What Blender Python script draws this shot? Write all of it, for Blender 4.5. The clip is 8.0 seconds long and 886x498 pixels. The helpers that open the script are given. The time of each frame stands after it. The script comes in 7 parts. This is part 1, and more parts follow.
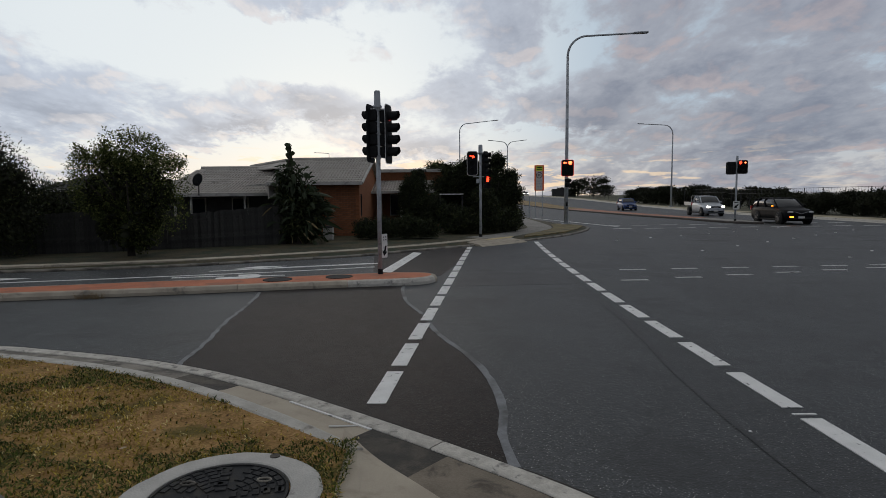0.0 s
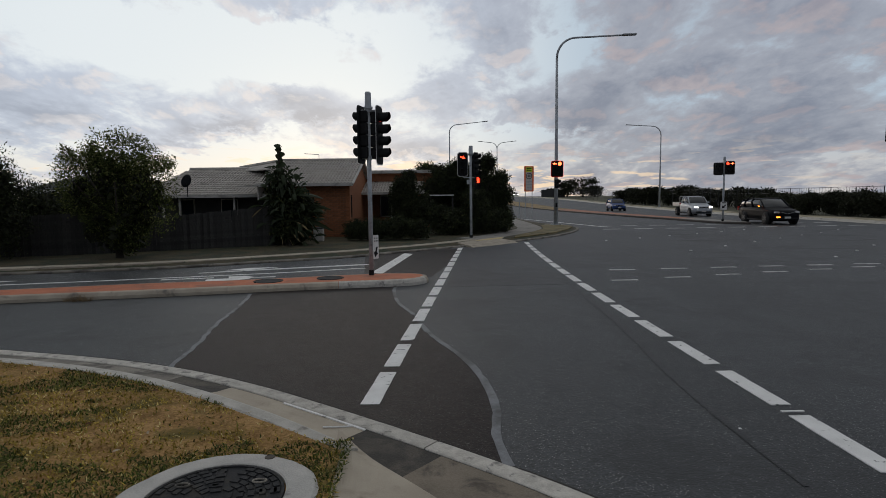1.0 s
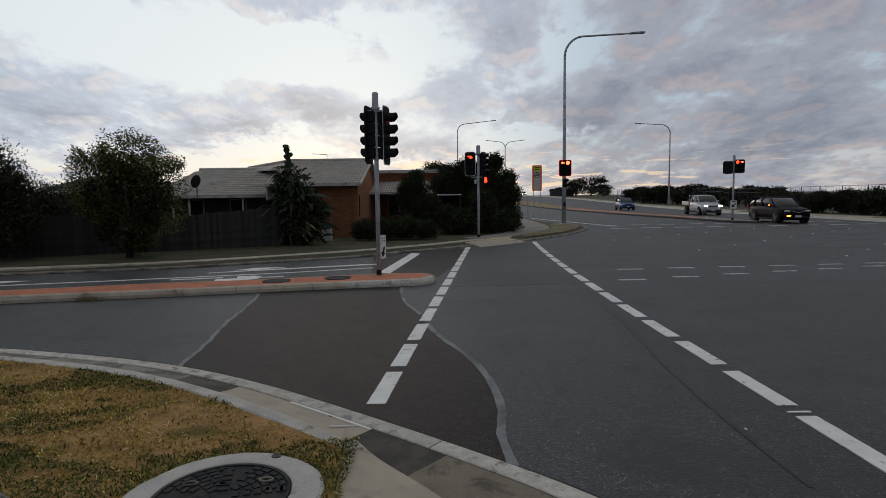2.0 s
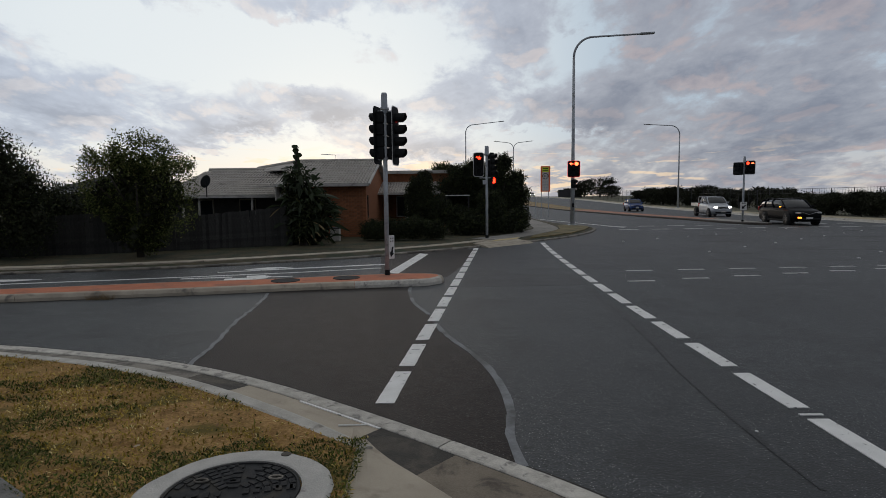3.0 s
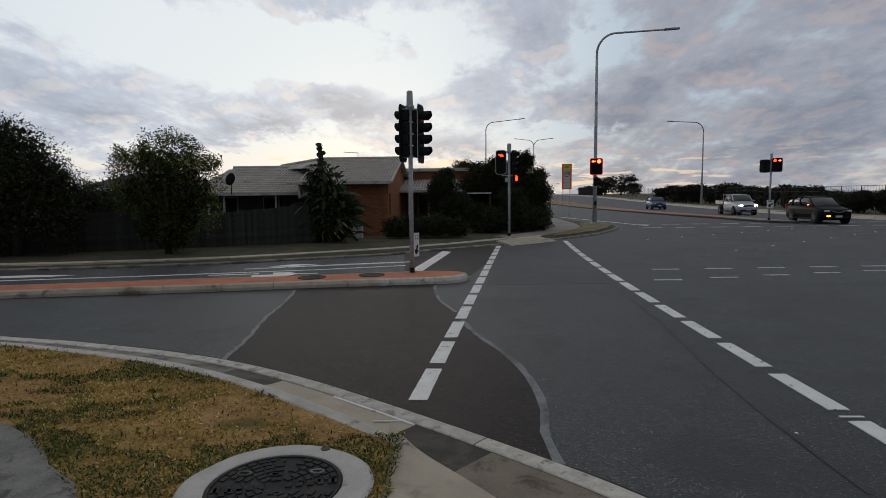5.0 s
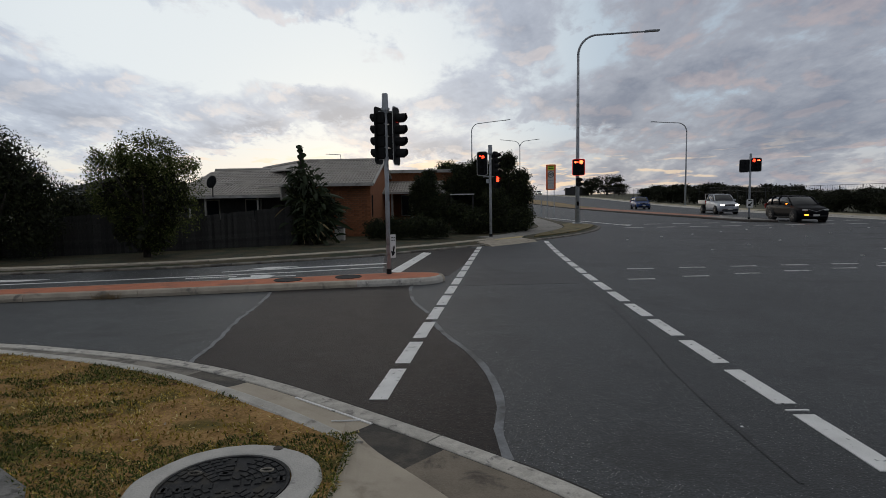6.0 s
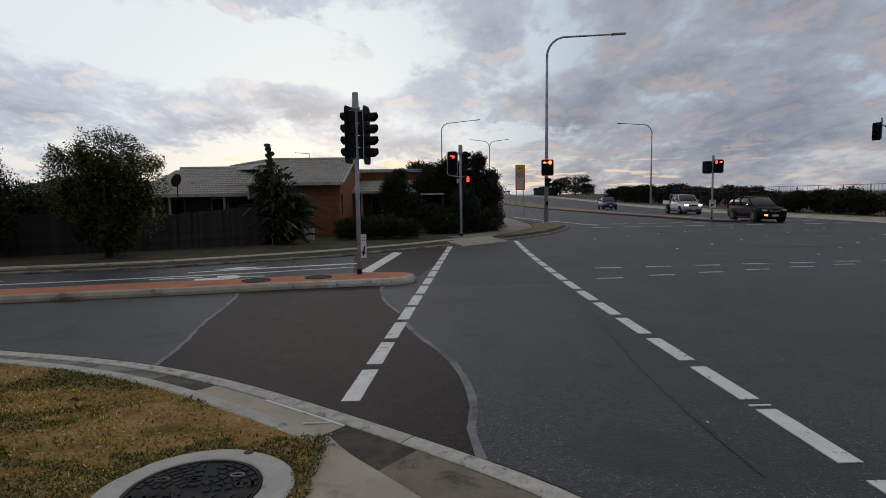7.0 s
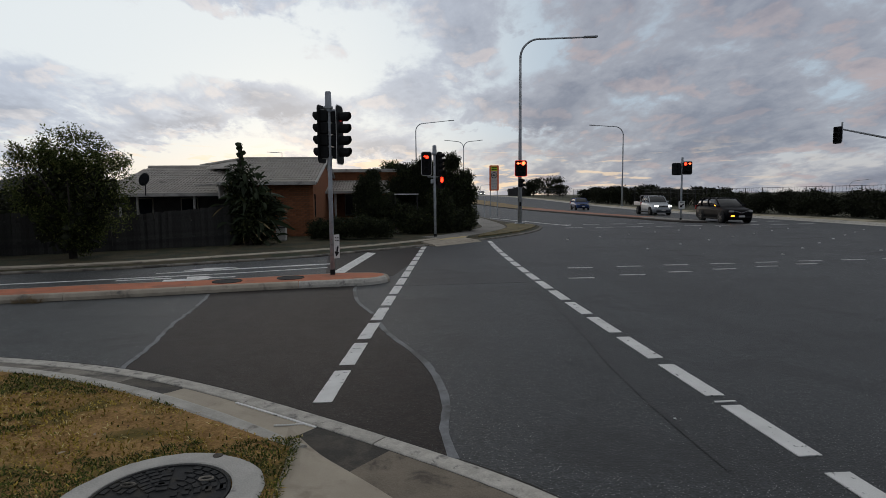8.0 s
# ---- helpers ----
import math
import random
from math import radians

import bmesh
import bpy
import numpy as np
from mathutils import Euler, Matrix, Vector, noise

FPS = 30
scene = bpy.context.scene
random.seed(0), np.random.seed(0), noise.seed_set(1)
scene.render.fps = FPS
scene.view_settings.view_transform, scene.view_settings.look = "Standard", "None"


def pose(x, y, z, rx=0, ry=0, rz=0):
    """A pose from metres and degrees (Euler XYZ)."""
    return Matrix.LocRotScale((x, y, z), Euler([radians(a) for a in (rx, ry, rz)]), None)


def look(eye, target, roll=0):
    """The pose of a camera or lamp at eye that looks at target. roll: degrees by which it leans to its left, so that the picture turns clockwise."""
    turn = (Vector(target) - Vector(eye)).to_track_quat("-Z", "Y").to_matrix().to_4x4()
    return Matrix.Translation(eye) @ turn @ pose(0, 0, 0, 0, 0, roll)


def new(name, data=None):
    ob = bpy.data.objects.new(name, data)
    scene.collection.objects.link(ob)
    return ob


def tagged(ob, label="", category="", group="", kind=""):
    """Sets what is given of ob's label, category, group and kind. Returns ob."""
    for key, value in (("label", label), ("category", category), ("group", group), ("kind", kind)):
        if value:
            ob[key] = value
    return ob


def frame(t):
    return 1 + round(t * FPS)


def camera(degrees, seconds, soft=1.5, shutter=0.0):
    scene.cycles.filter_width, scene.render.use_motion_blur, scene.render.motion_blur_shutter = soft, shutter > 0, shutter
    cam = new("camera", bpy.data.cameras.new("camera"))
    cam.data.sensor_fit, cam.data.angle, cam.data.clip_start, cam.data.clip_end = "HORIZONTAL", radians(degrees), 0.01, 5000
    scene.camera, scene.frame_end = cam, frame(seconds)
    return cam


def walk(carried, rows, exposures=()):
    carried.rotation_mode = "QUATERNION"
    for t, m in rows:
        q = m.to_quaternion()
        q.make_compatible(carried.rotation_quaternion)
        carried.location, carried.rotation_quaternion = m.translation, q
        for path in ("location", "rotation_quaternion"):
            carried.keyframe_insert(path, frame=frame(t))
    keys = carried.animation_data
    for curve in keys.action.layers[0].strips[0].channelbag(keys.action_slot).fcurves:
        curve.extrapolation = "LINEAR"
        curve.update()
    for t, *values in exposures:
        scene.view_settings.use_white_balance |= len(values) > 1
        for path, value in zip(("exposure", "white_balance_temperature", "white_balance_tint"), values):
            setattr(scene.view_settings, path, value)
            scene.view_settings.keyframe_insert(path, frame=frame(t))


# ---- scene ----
cam = camera(75.4, 8.0, 0.6)
PATH = [
    (0, (0.006, 0.039, 1.601), (0.006, 2.031, 1.42), -0.5),
    (0.5, (0.002, 0.009, 1.603), (0.01, 2.001, 1.423), -0.7),
    (1, (-0.017, 0.017, 1.602), (0.018, 2.009, 1.424), -0.6),
    (1.5, (0.014, -0.002, 1.607), (0.038, 1.99, 1.427), -0.6),
    (1.7, (0.008, -0.001, 1.61), (0.024, 1.991, 1.43), -0.7),
    (2.8, (0.002, -0.014, 1.614), (-0.013, 1.978, 1.435), -0.6),
    (3, (-0.007, -0.006, 1.606), (-0.028, 1.986, 1.429), -0.6),
    (3.5, (0.012, 0.012, 1.602), (-0.019, 2.003, 1.425), -0.5),
    (4, (0.016, 0.024, 1.603), (-0.035, 2.015, 1.422), -0.5),
    (4.5, (-0.114, 0.012, 1.605), (-0.189, 2.002, 1.421), -0.5),
    (4.7, (-0.137, -0.004, 1.606), (-0.222, 1.985, 1.421), -0.5),
    (5.8, (0.069, -0.073, 1.623), (-0.008, 1.918, 1.442), -0.9),
    (6, (0.12, -0.09, 1.616), (0.073, 1.902, 1.435), -0.9),
    (6.5, (0.096, -0.111, 1.63), (0.112, 1.88, 1.447), -0.9),
    (7, (0.099, -0.088, 1.622), (0.157, 1.903, 1.438), -0.7),
    (7.5, (0.096, -0.063, 1.618), (0.184, 1.927, 1.435), -0.7),
    (8, (0.114, -0.097, 1.622), (0.261, 1.89, 1.438), -0.5),
]
UNIT = 1.18  # metres in one unit of the plan
walk(cam, [(t, look(Vector(e) * UNIT, Vector(g) * UNIT, r)) for t, e, g, r in PATH])

# ---- world and light ----
SUN_AZ, SUN_EL = radians(-10), radians(6)        # behind the clouds, ahead and a little to the left
world = bpy.data.worlds.new("sky")
scene.world = world
world.use_nodes = True
wt = world.node_tree
wt.nodes.clear()


class Net:
    """Short-hand to wire shader nodes."""

    def __init__(self, tree):
        self.t = tree

    def n(self, kind, **inputs):
        nd = self.t.nodes.new(kind)
        for k, v in inputs.items():
            if k == "_operation":
                nd.operation = v
            elif k == "_use_clamp":
                nd.use_clamp = v
            elif k == "_data_type":
                nd.data_type = v
            elif k == "_blend_type":
                nd.blend_type = v
            elif k == "_interpolation_type":
                nd.interpolation_type = v
            else:
                self.put(nd.inputs[int(k[1:])] if k[0] == "i" and k[1:].isdigit() else nd.inputs[k.replace("__", " ")], v)
        return nd

    def put(self, socket, v):
        if isinstance(v, bpy.types.NodeSocket):
            self.t.links.new(v, socket)
        else:
            socket.default_value = v

    def math(self, op, a, b=0.0, c=0.0, clamp=False):
        return self.n("ShaderNodeMath", _operation=op, _use_clamp=clamp, i0=a, i1=b, i2=c).outputs[0]

    def mix(self, f, a, b, blend="MIX"):
        m = self.n("ShaderNodeMix", _data_type="RGBA", _blend_type=blend)
        self.put(m.inputs[0], f)
        self.put(m.inputs[6], a)
        self.put(m.inputs[7], b)
        return m.outputs[2]

    def ramp(self, fac, stops):
        r = self.n("ShaderNodeValToRGB", Fac=fac)
        el = r.color_ramp.elements
        while len(el) < len(stops):
            el.new(0.5)
        for e, (p, c) in zip(el, stops):
            e.position = p
            e.color = (c, c, c, 1) if isinstance(c, (int, float)) else (*c, 1)
        return r.outputs[0]

    def smooth(self, v, a, b):
        return self.n("ShaderNodeMapRange", _interpolation_type="SMOOTHSTEP", i0=v, i1=a, i2=b).outputs[0]

    def noise(self, vec, scale, detail=4.0, rough=0.55, dist=0.0):
        return self.n("ShaderNodeTexNoise", Vector=vec, Scale=scale, Detail=detail, Roughness=rough, Distortion=dist).outputs[0]


def rgb(r, g, b):
    return (r, g, b, 1.0)


w = Net(wt)
coord = w.n("ShaderNodeTexCoord").outputs["Generated"]
sep = w.n("ShaderNodeSeparateXYZ", Vector=coord)
up = w.math("MAXIMUM", sep.outputs[2], 0.0)
# cloud sheet overhead: the ray meets a flat layer
lift = w.math("ADD", up, 0.27)
flat = w.n("ShaderNodeCombineXYZ", X=w.math("DIVIDE", sep.outputs[0], lift), Y=w.math("DIVIDE", sep.outputs[1], lift), Z=0.0).outputs[0]
flat = w.n("ShaderNodeMapping", Vector=flat, Location=(3.1, 7.7, 0.0), Rotation=(0, 0, 0.12), Scale=(1.05, 0.70, 1.0)).outputs[0]
toward = w.n("ShaderNodeMapping", Vector=flat, Location=(-0.01, 0.06, 0.0)).outputs[0]
big = w.noise(flat, 1.7, 3.0, 0.5, 0.2)
small = w.noise(flat, 3.9, 7.0, 0.56, 0.25)
small_lit = w.noise(toward, 3.9, 7.0, 0.56, 0.25)
wisp = w.noise(flat, 15.0, 6.0, 0.62, 0.3)
cloud = w.math("ADD", w.math("MULTIPLY", big, 0.34), w.math("ADD", w.math("MULTIPLY", small, 0.50), w.math("MULTIPLY", wisp, 0.16)))
# nearness to the hidden sun
sdir = Vector((math.sin(SUN_AZ) * math.cos(SUN_EL), math.cos(SUN_AZ) * math.cos(SUN_EL), math.sin(SUN_EL)))
glow_dir = Vector((math.sin(radians(-19)) * math.cos(radians(11)), math.cos(radians(-19)) * math.cos(radians(11)), math.sin(radians(11))))
near = w.n("ShaderNodeVectorMath", _operation="DOT_PRODUCT", i0=coord, i1=glow_dir).outputs["Value"]
nearf = w.smooth(near, 0.80, 0.985)
cloud = w.math("ADD", cloud, w.math("MULTIPLY", w.math("SUBTRACT", 0.60, nearf), 0.05))
# the single clouds and gaps of this evening: bearing, height, half-widths, thickness
ahead = w.math("MAXIMUM", sep.outputs[1], 0.08)
bear = w.math("DIVIDE", sep.outputs[0], ahead)
high = w.math("DIVIDE", sep.outputs[2], ahead)
wob = w.math("MULTIPLY", w.math("SUBTRACT", small, 0.5), 0.10)
bear_w, high_w = w.math("ADD", bear, wob), w.math("ADD", high, w.math("MULTIPLY", w.math("SUBTRACT", wisp, 0.5), 0.06))
CLOUDS = [(-0.27, 0.322, 0.085, 0.022, 0.10), (-0.25, 0.170, 0.075, 0.024, 0.14), (-0.19, 0.145, 0.06, 0.014, 0.12), (-0.34, 0.128, 0.06, 0.013, 0.15), (-0.44, 0.108, 0.07, 0.026, 0.07), (-0.66, 0.165, 0.20, 0.055, 0.08), (-0.05, 0.085, 0.07, 0.02, 0.12), (0.25, 0.128, 0.06, 0.018, 0.14), (0.45, 0.235, 0.20, 0.06, 0.03), (0.62, 0.10, 0.24, 0.04, 0.05), (0.66, 0.27, 0.16, 0.06, 0.04),
          (-0.20, 0.235, 0.16, 0.055, -0.12), (-0.46, 0.285, 0.17, 0.06, -0.08), (0.22, 0.25, 0.05, 0.03, -0.11), (-0.38, 0.065, 0.14, 0.03, -0.10), (0.17, 0.105, 0.07, 0.014, -0.09)]
for b0, h0, bw_, hw_, amount in CLOUDS:
    q = w.math("ADD", w.math("POWER", w.math("ABSOLUTE", w.math("DIVIDE", w.math("SUBTRACT", bear_w, b0), bw_)), 2.0), w.math("POWER", w.math("ABSOLUTE", w.math("DIVIDE", w.math("SUBTRACT", high_w, h0), hw_)), 2.0))
    cloud = w.math("ADD", cloud, w.math("MULTIPLY", w.math("EXPONENT", w.math("MULTIPLY", q, -1.0)), amount * 1.2))
cover = w.smooth(cloud, 0.43, 0.53)
dense = w.smooth(cloud, 0.49, 0.67)
sky = w.n("ShaderNodeTexSky")
sky.sky_type, sky.sun_disc, sky.sun_elevation, sky.sun_rotation, sky.dust_density = "NISHITA", False, SUN_EL, SUN_AZ, 1.6
low = w.smooth(up, 0.13, 0.0)
clear = w.mix(nearf, rgb(0.46, 0.56, 0.66), rgb(0.80, 0.855, 0.885))
clear = w.mix(w.math("MULTIPLY", low, 0.75), clear, w.mix(nearf, rgb(0.62, 0.56, 0.52), rgb(0.93, 0.85, 0.73)))
soft = w.mix(nearf, rgb(0.365, 0.39, 0.452), rgb(0.55, 0.61, 0.715))
grey = w.mix(nearf, rgb(0.215, 0.243, 0.315), rgb(0.375, 0.42, 0.51))
sheet = w.mix(dense, w.mix(cover, clear, soft), grey)
# sides of the clouds that catch the low sun
lit = w.math("MULTIPLY", w.smooth(w.math("SUBTRACT", small, small_lit), 0.015, 0.12), w.math("MULTIPLY", cover, w.math("SUBTRACT", 1.0, w.math("MULTIPLY", dense, 0.6))))
sheet = w.mix(w.math("MULTIPLY", lit, 0.62), sheet, w.mix(nearf, rgb(0.52, 0.43, 0.43), rgb(0.88, 0.82, 0.79)))
# thin bright gaps low over the horizon
band = w.noise(w.n("ShaderNodeMapping", Vector=coord, Scale=(8.0, 8.0, 58.0)).outputs[0], 1.6, 4.0, 0.55, 0.3)
gapf = w.math("MULTIPLY", w.math("MULTIPLY", w.smooth(band, 0.56, 0.63), w.smooth(up, 0.10, 0.03)), w.smooth(near, 0.45, 0.92))
sheet = w.mix(w.math("MULTIPLY", gapf, 0.85), sheet, rgb(0.98, 0.76, 0.53))
# the deck overhead is evenly lit and neutral, and dusk gathers on the side away from the sun
deck = w.mix(dense, w.mix(cover, rgb(0.61, 0.62, 0.63), rgb(0.49, 0.50, 0.51)), rgb(0.395, 0.405, 0.415))
sheet = w.mix(w.smooth(sep.outputs[2], 0.36, 0.75), sheet, deck)
sheet = w.mix(w.smooth(sep.outputs[1], 0.15, -0.75), sheet, w.mix(1.0, sheet, rgb(0.68, 0.68, 0.70), "MULTIPLY"))
total = w.mix(0.06, sheet, w.mix(1.0, sky.outputs[0], rgb(0.07, 0.08, 0.10), "MULTIPLY"))
bgn = w.n("ShaderNodeBackground", Color=total, Strength=1.0)
w.n("ShaderNodeOutputWorld", Surface=bgn.outputs[0])

sun = new("sun", bpy.data.lights.new("sun", "SUN"))
sun.data.energy, sun.data.angle, sun.data.color = 0.3, radians(25), (1.0, 0.86, 0.72)
sun.matrix_world = look((0, 0, 30), Vector((0, 0, 30)) - sdir)
scene.view_settings.exposure = 0.0


# ---- materials ----
def material(name):
    m = bpy.data.materials.new(name)
    m.use_nodes = True
    net = Net(m.node_tree)
    return m, net, m.node_tree.nodes["Principled BSDF"]


def surface(name, col_a, col_b, scale=6.0, rough=0.8, metal=0.0, bump=0.15, fine=60.0, stain=None, stain_scale=1.2, stain_lo=0.5, stain_hi=0.65, rand=0.0, spec=None, fine_mix=0.35):
    """Two-scale procedural surface: broad patches, fine grain, optional stains, relief."""
    m, net, p = material(name)
    pos = net.n("ShaderNodeTexCoord").outputs["Object"]
    broad = net.noise(pos, scale, 5.0)
    grain = net.noise(pos, fine, 3.0)
    f = net.math("ADD", net.math("MULTIPLY", broad, 1.0 - fine_mix), net.math("MULTIPLY", grain, fine_mix))
    f = net.smooth(f, 0.32, 0.68)
    c = net.mix(f, rgb(*col_a), rgb(*col_b))
    if stain:
        sn = net.smooth(net.noise(pos, stain_scale, 6.0, 0.62, 0.4), stain_lo, stain_hi)
        c = net.mix(sn, c, rgb(*stain))
    if rand:
        r = net.n("ShaderNodeObjectInfo").outputs["Random"]
        hs = net.n("ShaderNodeHueSaturation", Color=c, Value=net.n("ShaderNodeMapRange", i0=r, i3=1 - rand, i4=1 + rand).outputs[0])
        c = hs.outputs[0]
    net.put(p.inputs["Base Color"], c)
    net.put(p.inputs["Roughness"], net.n("ShaderNodeMapRange", i0=broad, i3=max(0.02, rough - 0.08), i4=min(1, rough + 0.08)).outputs[0])
    p.inputs["Metallic"].default_value = metal
    if spec is not None:
        p.inputs["Specular IOR Level"].default_value = spec
    if bump:
        net.put(p.inputs["Normal"], net.n("ShaderNodeBump", Strength=bump, Distance=0.01, Height=grain).outputs[0])
    return m


def asphalt(name, base, light, speck=0.62, track=0.55, seed=0.0, gloss=0.36):
    """Bitumen with pale stone chips, worn wheel paths and oil-dark patches."""
    m, net, p = material(name)
    pos = net.n("ShaderNodeMapping", Vector=net.n("ShaderNodeTexCoord").outputs["Object"], Location=(seed, seed * 0.7, 0)).outputs[0]
    broad = net.noise(pos, 0.35, 6.0, 0.6, 0.6)
    mid = net.noise(pos, 4.0, 5.0, 0.6)
    chips = net.n("ShaderNodeTexVoronoi", Vector=pos, Scale=78.0)
    grain = net.noise(pos, 46.0, 2.5, 0.6)
    c = net.mix(net.smooth(net.math("ADD", net.math("MULTIPLY", broad, 0.6), net.math("MULTIPLY", mid, 0.4)), 0.36, 0.64), rgb(*base), rgb(*light))
    streak = net.noise(net.n("ShaderNodeMapping", Vector=pos, Rotation=(0, 0, 0.35), Scale=(0.16, 1.5, 1.0)).outputs[0], 1.0, 5.0, 0.6, 0.5)
    c = net.mix(net.math("MULTIPLY", net.smooth(streak, 0.56, 0.70), track), c, rgb(base[0] * 0.62, base[1] * 0.62, base[2] * 0.62))
    tone = net.n("ShaderNodeSeparateColor", Color=chips.outputs["Color"]).outputs[0]
    pale = net.math("MULTIPLY", net.smooth(tone, 0.74, 0.95), net.smooth(chips.outputs["Distance"], 0.45, 0.2))
    c = net.mix(net.math("MULTIPLY", pale, speck), c, rgb(0.50, 0.50, 0.49))
    c = net.mix(net.math("MULTIPLY", net.smooth(grain, 0.50, 0.64), 0.75), c, rgb(light[0] * 1.7, light[1] * 1.7, light[2] * 1.7))
    c = net.mix(net.math("MULTIPLY", net.smooth(grain, 0.49, 0.34), 0.7), c, rgb(base[0] * 0.45, base[1] * 0.45, base[2] * 0.45))
    blotch = net.noise(pos, 13.0, 4.0, 0.65)
    c = net.mix(net.math("MULTIPLY", net.smooth(blotch, 0.50, 0.68), 0.5), c, rgb(light[0] * 1.5, light[1] * 1.5, light[2] * 1.5))
    c = net.mix(net.math("MULTIPLY", net.smooth(blotch, 0.48, 0.32), 0.6), c, rgb(base[0] * 0.5, base[1] * 0.5, base[2] * 0.5))
    worn = net.noise(net.n("ShaderNodeMapping", Vector=pos, Rotation=(0, 0, -0.5), Scale=(0.5, 0.09, 1.0)).outputs[0], 1.0, 4.0, 0.55, 0.7)
    c = net.mix(net.math("MULTIPLY", net.smooth(worn, 0.53, 0.66), track * 0.6), c, rgb(base[0] * 0.6, base[1] * 0.6, base[2] * 0.6))
    oily = net.noise(pos, 0.8, 5.0, 0.62, 0.9)
    c = net.mix(net.math("MULTIPLY", net.smooth(oily, 0.50, 0.64), 0.55 * track / 0.55), c, rgb(base[0] * 0.55, base[1] * 0.55, base[2] * 0.55))
    net.put(p.inputs["Base Color"], c)
    net.put(p.inputs["Roughness"], net.n("ShaderNodeMapRange", i0=mid, i3=0.52, i4=0.70).outputs[0])
    p.inputs["Specular IOR Level"].default_value = gloss
    h = net.math("ADD", grain, net.math("MULTIPLY", chips.outputs["Distance"], 0.8))
    net.put(p.inputs["Normal"], net.n("ShaderNodeBump", Strength=0.3, Distance=0.012, Height=h).outputs[0])
    return m


def glow(name, color, strength):
    m, net, p = material(name)
    p.inputs["Base Color"].default_value = rgb(*color)
    p.inputs["Emission Color"].default_value = rgb(*color)
    p.inputs["Emission Strength"].default_value = strength
    return m


def foliage(name, a, b, c=None, rough=0.75, see=0.0):
    """Leaves: each leaf or clump its own tone."""
    m, net, p = material(name)
    r = net.n("ShaderNodeNewGeometry").outputs["Random Per Island"]
    col = net.mix(net.smooth(r, 0.1, 0.9), rgb(*a), rgb(*b))
    if c:
        col = net.mix(net.smooth(r, 0.86, 0.95), col, rgb(*c))
    pos = net.n("ShaderNodeTexCoord").outputs["Object"]
    col = net.mix(net.math("MULTIPLY", net.smooth(net.noise(pos, 1.6, 3.0), 0.45, 0.65), 0.45), col, rgb(a[0] * 0.55, a[1] * 0.55, a[2] * 0.55))
    net.put(p.inputs["Base Color"], col)
    p.inputs["Roughness"].default_value = rough
    p.inputs["Specular IOR Level"].default_value = 0.2
    if see:
        thin = net.n("ShaderNodeBsdfTranslucent", Color=col)
        both = net.n("ShaderNodeMixShader", i0=see, i1=p.outputs[0], i2=thin.outputs[0])
        net.put(m.node_tree.nodes["Material Output"].inputs["Surface"], both.outputs[0])
    return m


ASPHALT = asphalt("asphalt", (0.0128, 0.0155, 0.0168), (0.0300, 0.0345, 0.0372), speck=1.0, gloss=0.52)
BROWN = asphalt("brown_asphalt", (0.0115, 0.0078, 0.0061), (0.0215, 0.0150, 0.0121), speck=0.32, track=0.3, seed=7.3, gloss=0.18)
DARKPATCH = asphalt("dark_asphalt", (0.012, 0.014, 0.015), (0.027, 0.030, 0.032), speck=0.5, seed=3.7, gloss=0.5)
SEAL = surface("crack_seal", (0.13, 0.137, 0.145), (0.21, 0.22, 0.23), 8, 0.75, bump=0.3, stain=(0.07, 0.07, 0.07))
PAINT = surface("road_paint", (0.62, 0.62, 0.60), (0.78, 0.78, 0.76), 3, 0.65, bump=0.25, fine=110, stain=(0.16, 0.16, 0.155), stain_scale=11.0, stain_lo=0.61, stain_hi=0.66)
PAINT_WORN = surface("worn_paint", (0.34, 0.34, 0.33), (0.60, 0.60, 0.58), 5, 0.7, bump=0.25, fine=110, stain=(0.11, 0.11, 0.11), stain_scale=6.0, stain_lo=0.55, stain_hi=0.7)
CONCRETE = surface("kerb_concrete", (0.30, 0.262, 0.205), (0.44, 0.39, 0.31), 3.5, 0.85, bump=0.35, fine=90, stain=(0.13, 0.12, 0.105), stain_scale=2.4, stain_lo=0.55, stain_hi=0.72, rand=0.12)
LIP = surface("lip_concrete", (0.36, 0.34, 0.30), (0.56, 0.535, 0.48), 9, 0.85, bump=0.6, fine=70, stain=(0.20, 0.19, 0.175), stain_scale=7.0, stain_lo=0.55, stain_hi=0.68, rand=0.08)
GUTTER = surface("gutter_concrete", (0.12, 0.108, 0.09), (0.24, 0.22, 0.185), 2.2, 0.85, bump=0.4, fine=80, stain=(0.07, 0.064, 0.055), stain_scale=2.6, stain_lo=0.46, stain_hi=0.62, rand=0.25)
CHANNEL = surface("dirty_channel", (0.040, 0.034, 0.026), (0.095, 0.082, 0.062), 2.5, 0.8, bump=0.4, fine=80, stain=(0.026, 0.023, 0.018), stain_scale=2.6, stain_lo=0.40, stain_hi=0.56)
CHANNEL_TAN = surface("dusty_channel", (0.14, 0.115, 0.085), (0.22, 0.185, 0.14), 2.5, 0.85, bump=0.4, fine=80, stain=(0.07, 0.058, 0.043), stain_scale=3.2, stain_lo=0.52, stain_hi=0.68)
KERBTOP = surface("kerb_top", (0.33, 0.315, 0.28), (0.50, 0.48, 0.435), 4, 0.88, bump=0.4, fine=85, stain=(0.19, 0.175, 0.15), stain_scale=3.0, stain_lo=0.58, stain_hi=0.74, rand=0.08)
RAMP = surface("ramp_concrete", (0.33, 0.285, 0.22), (0.42, 0.37, 0.29), 2.5, 0.85, bump=0.25, fine=120, stain=(0.24, 0.205, 0.155), stain_scale=3.0, stain_lo=0.52, stain_hi=0.75)
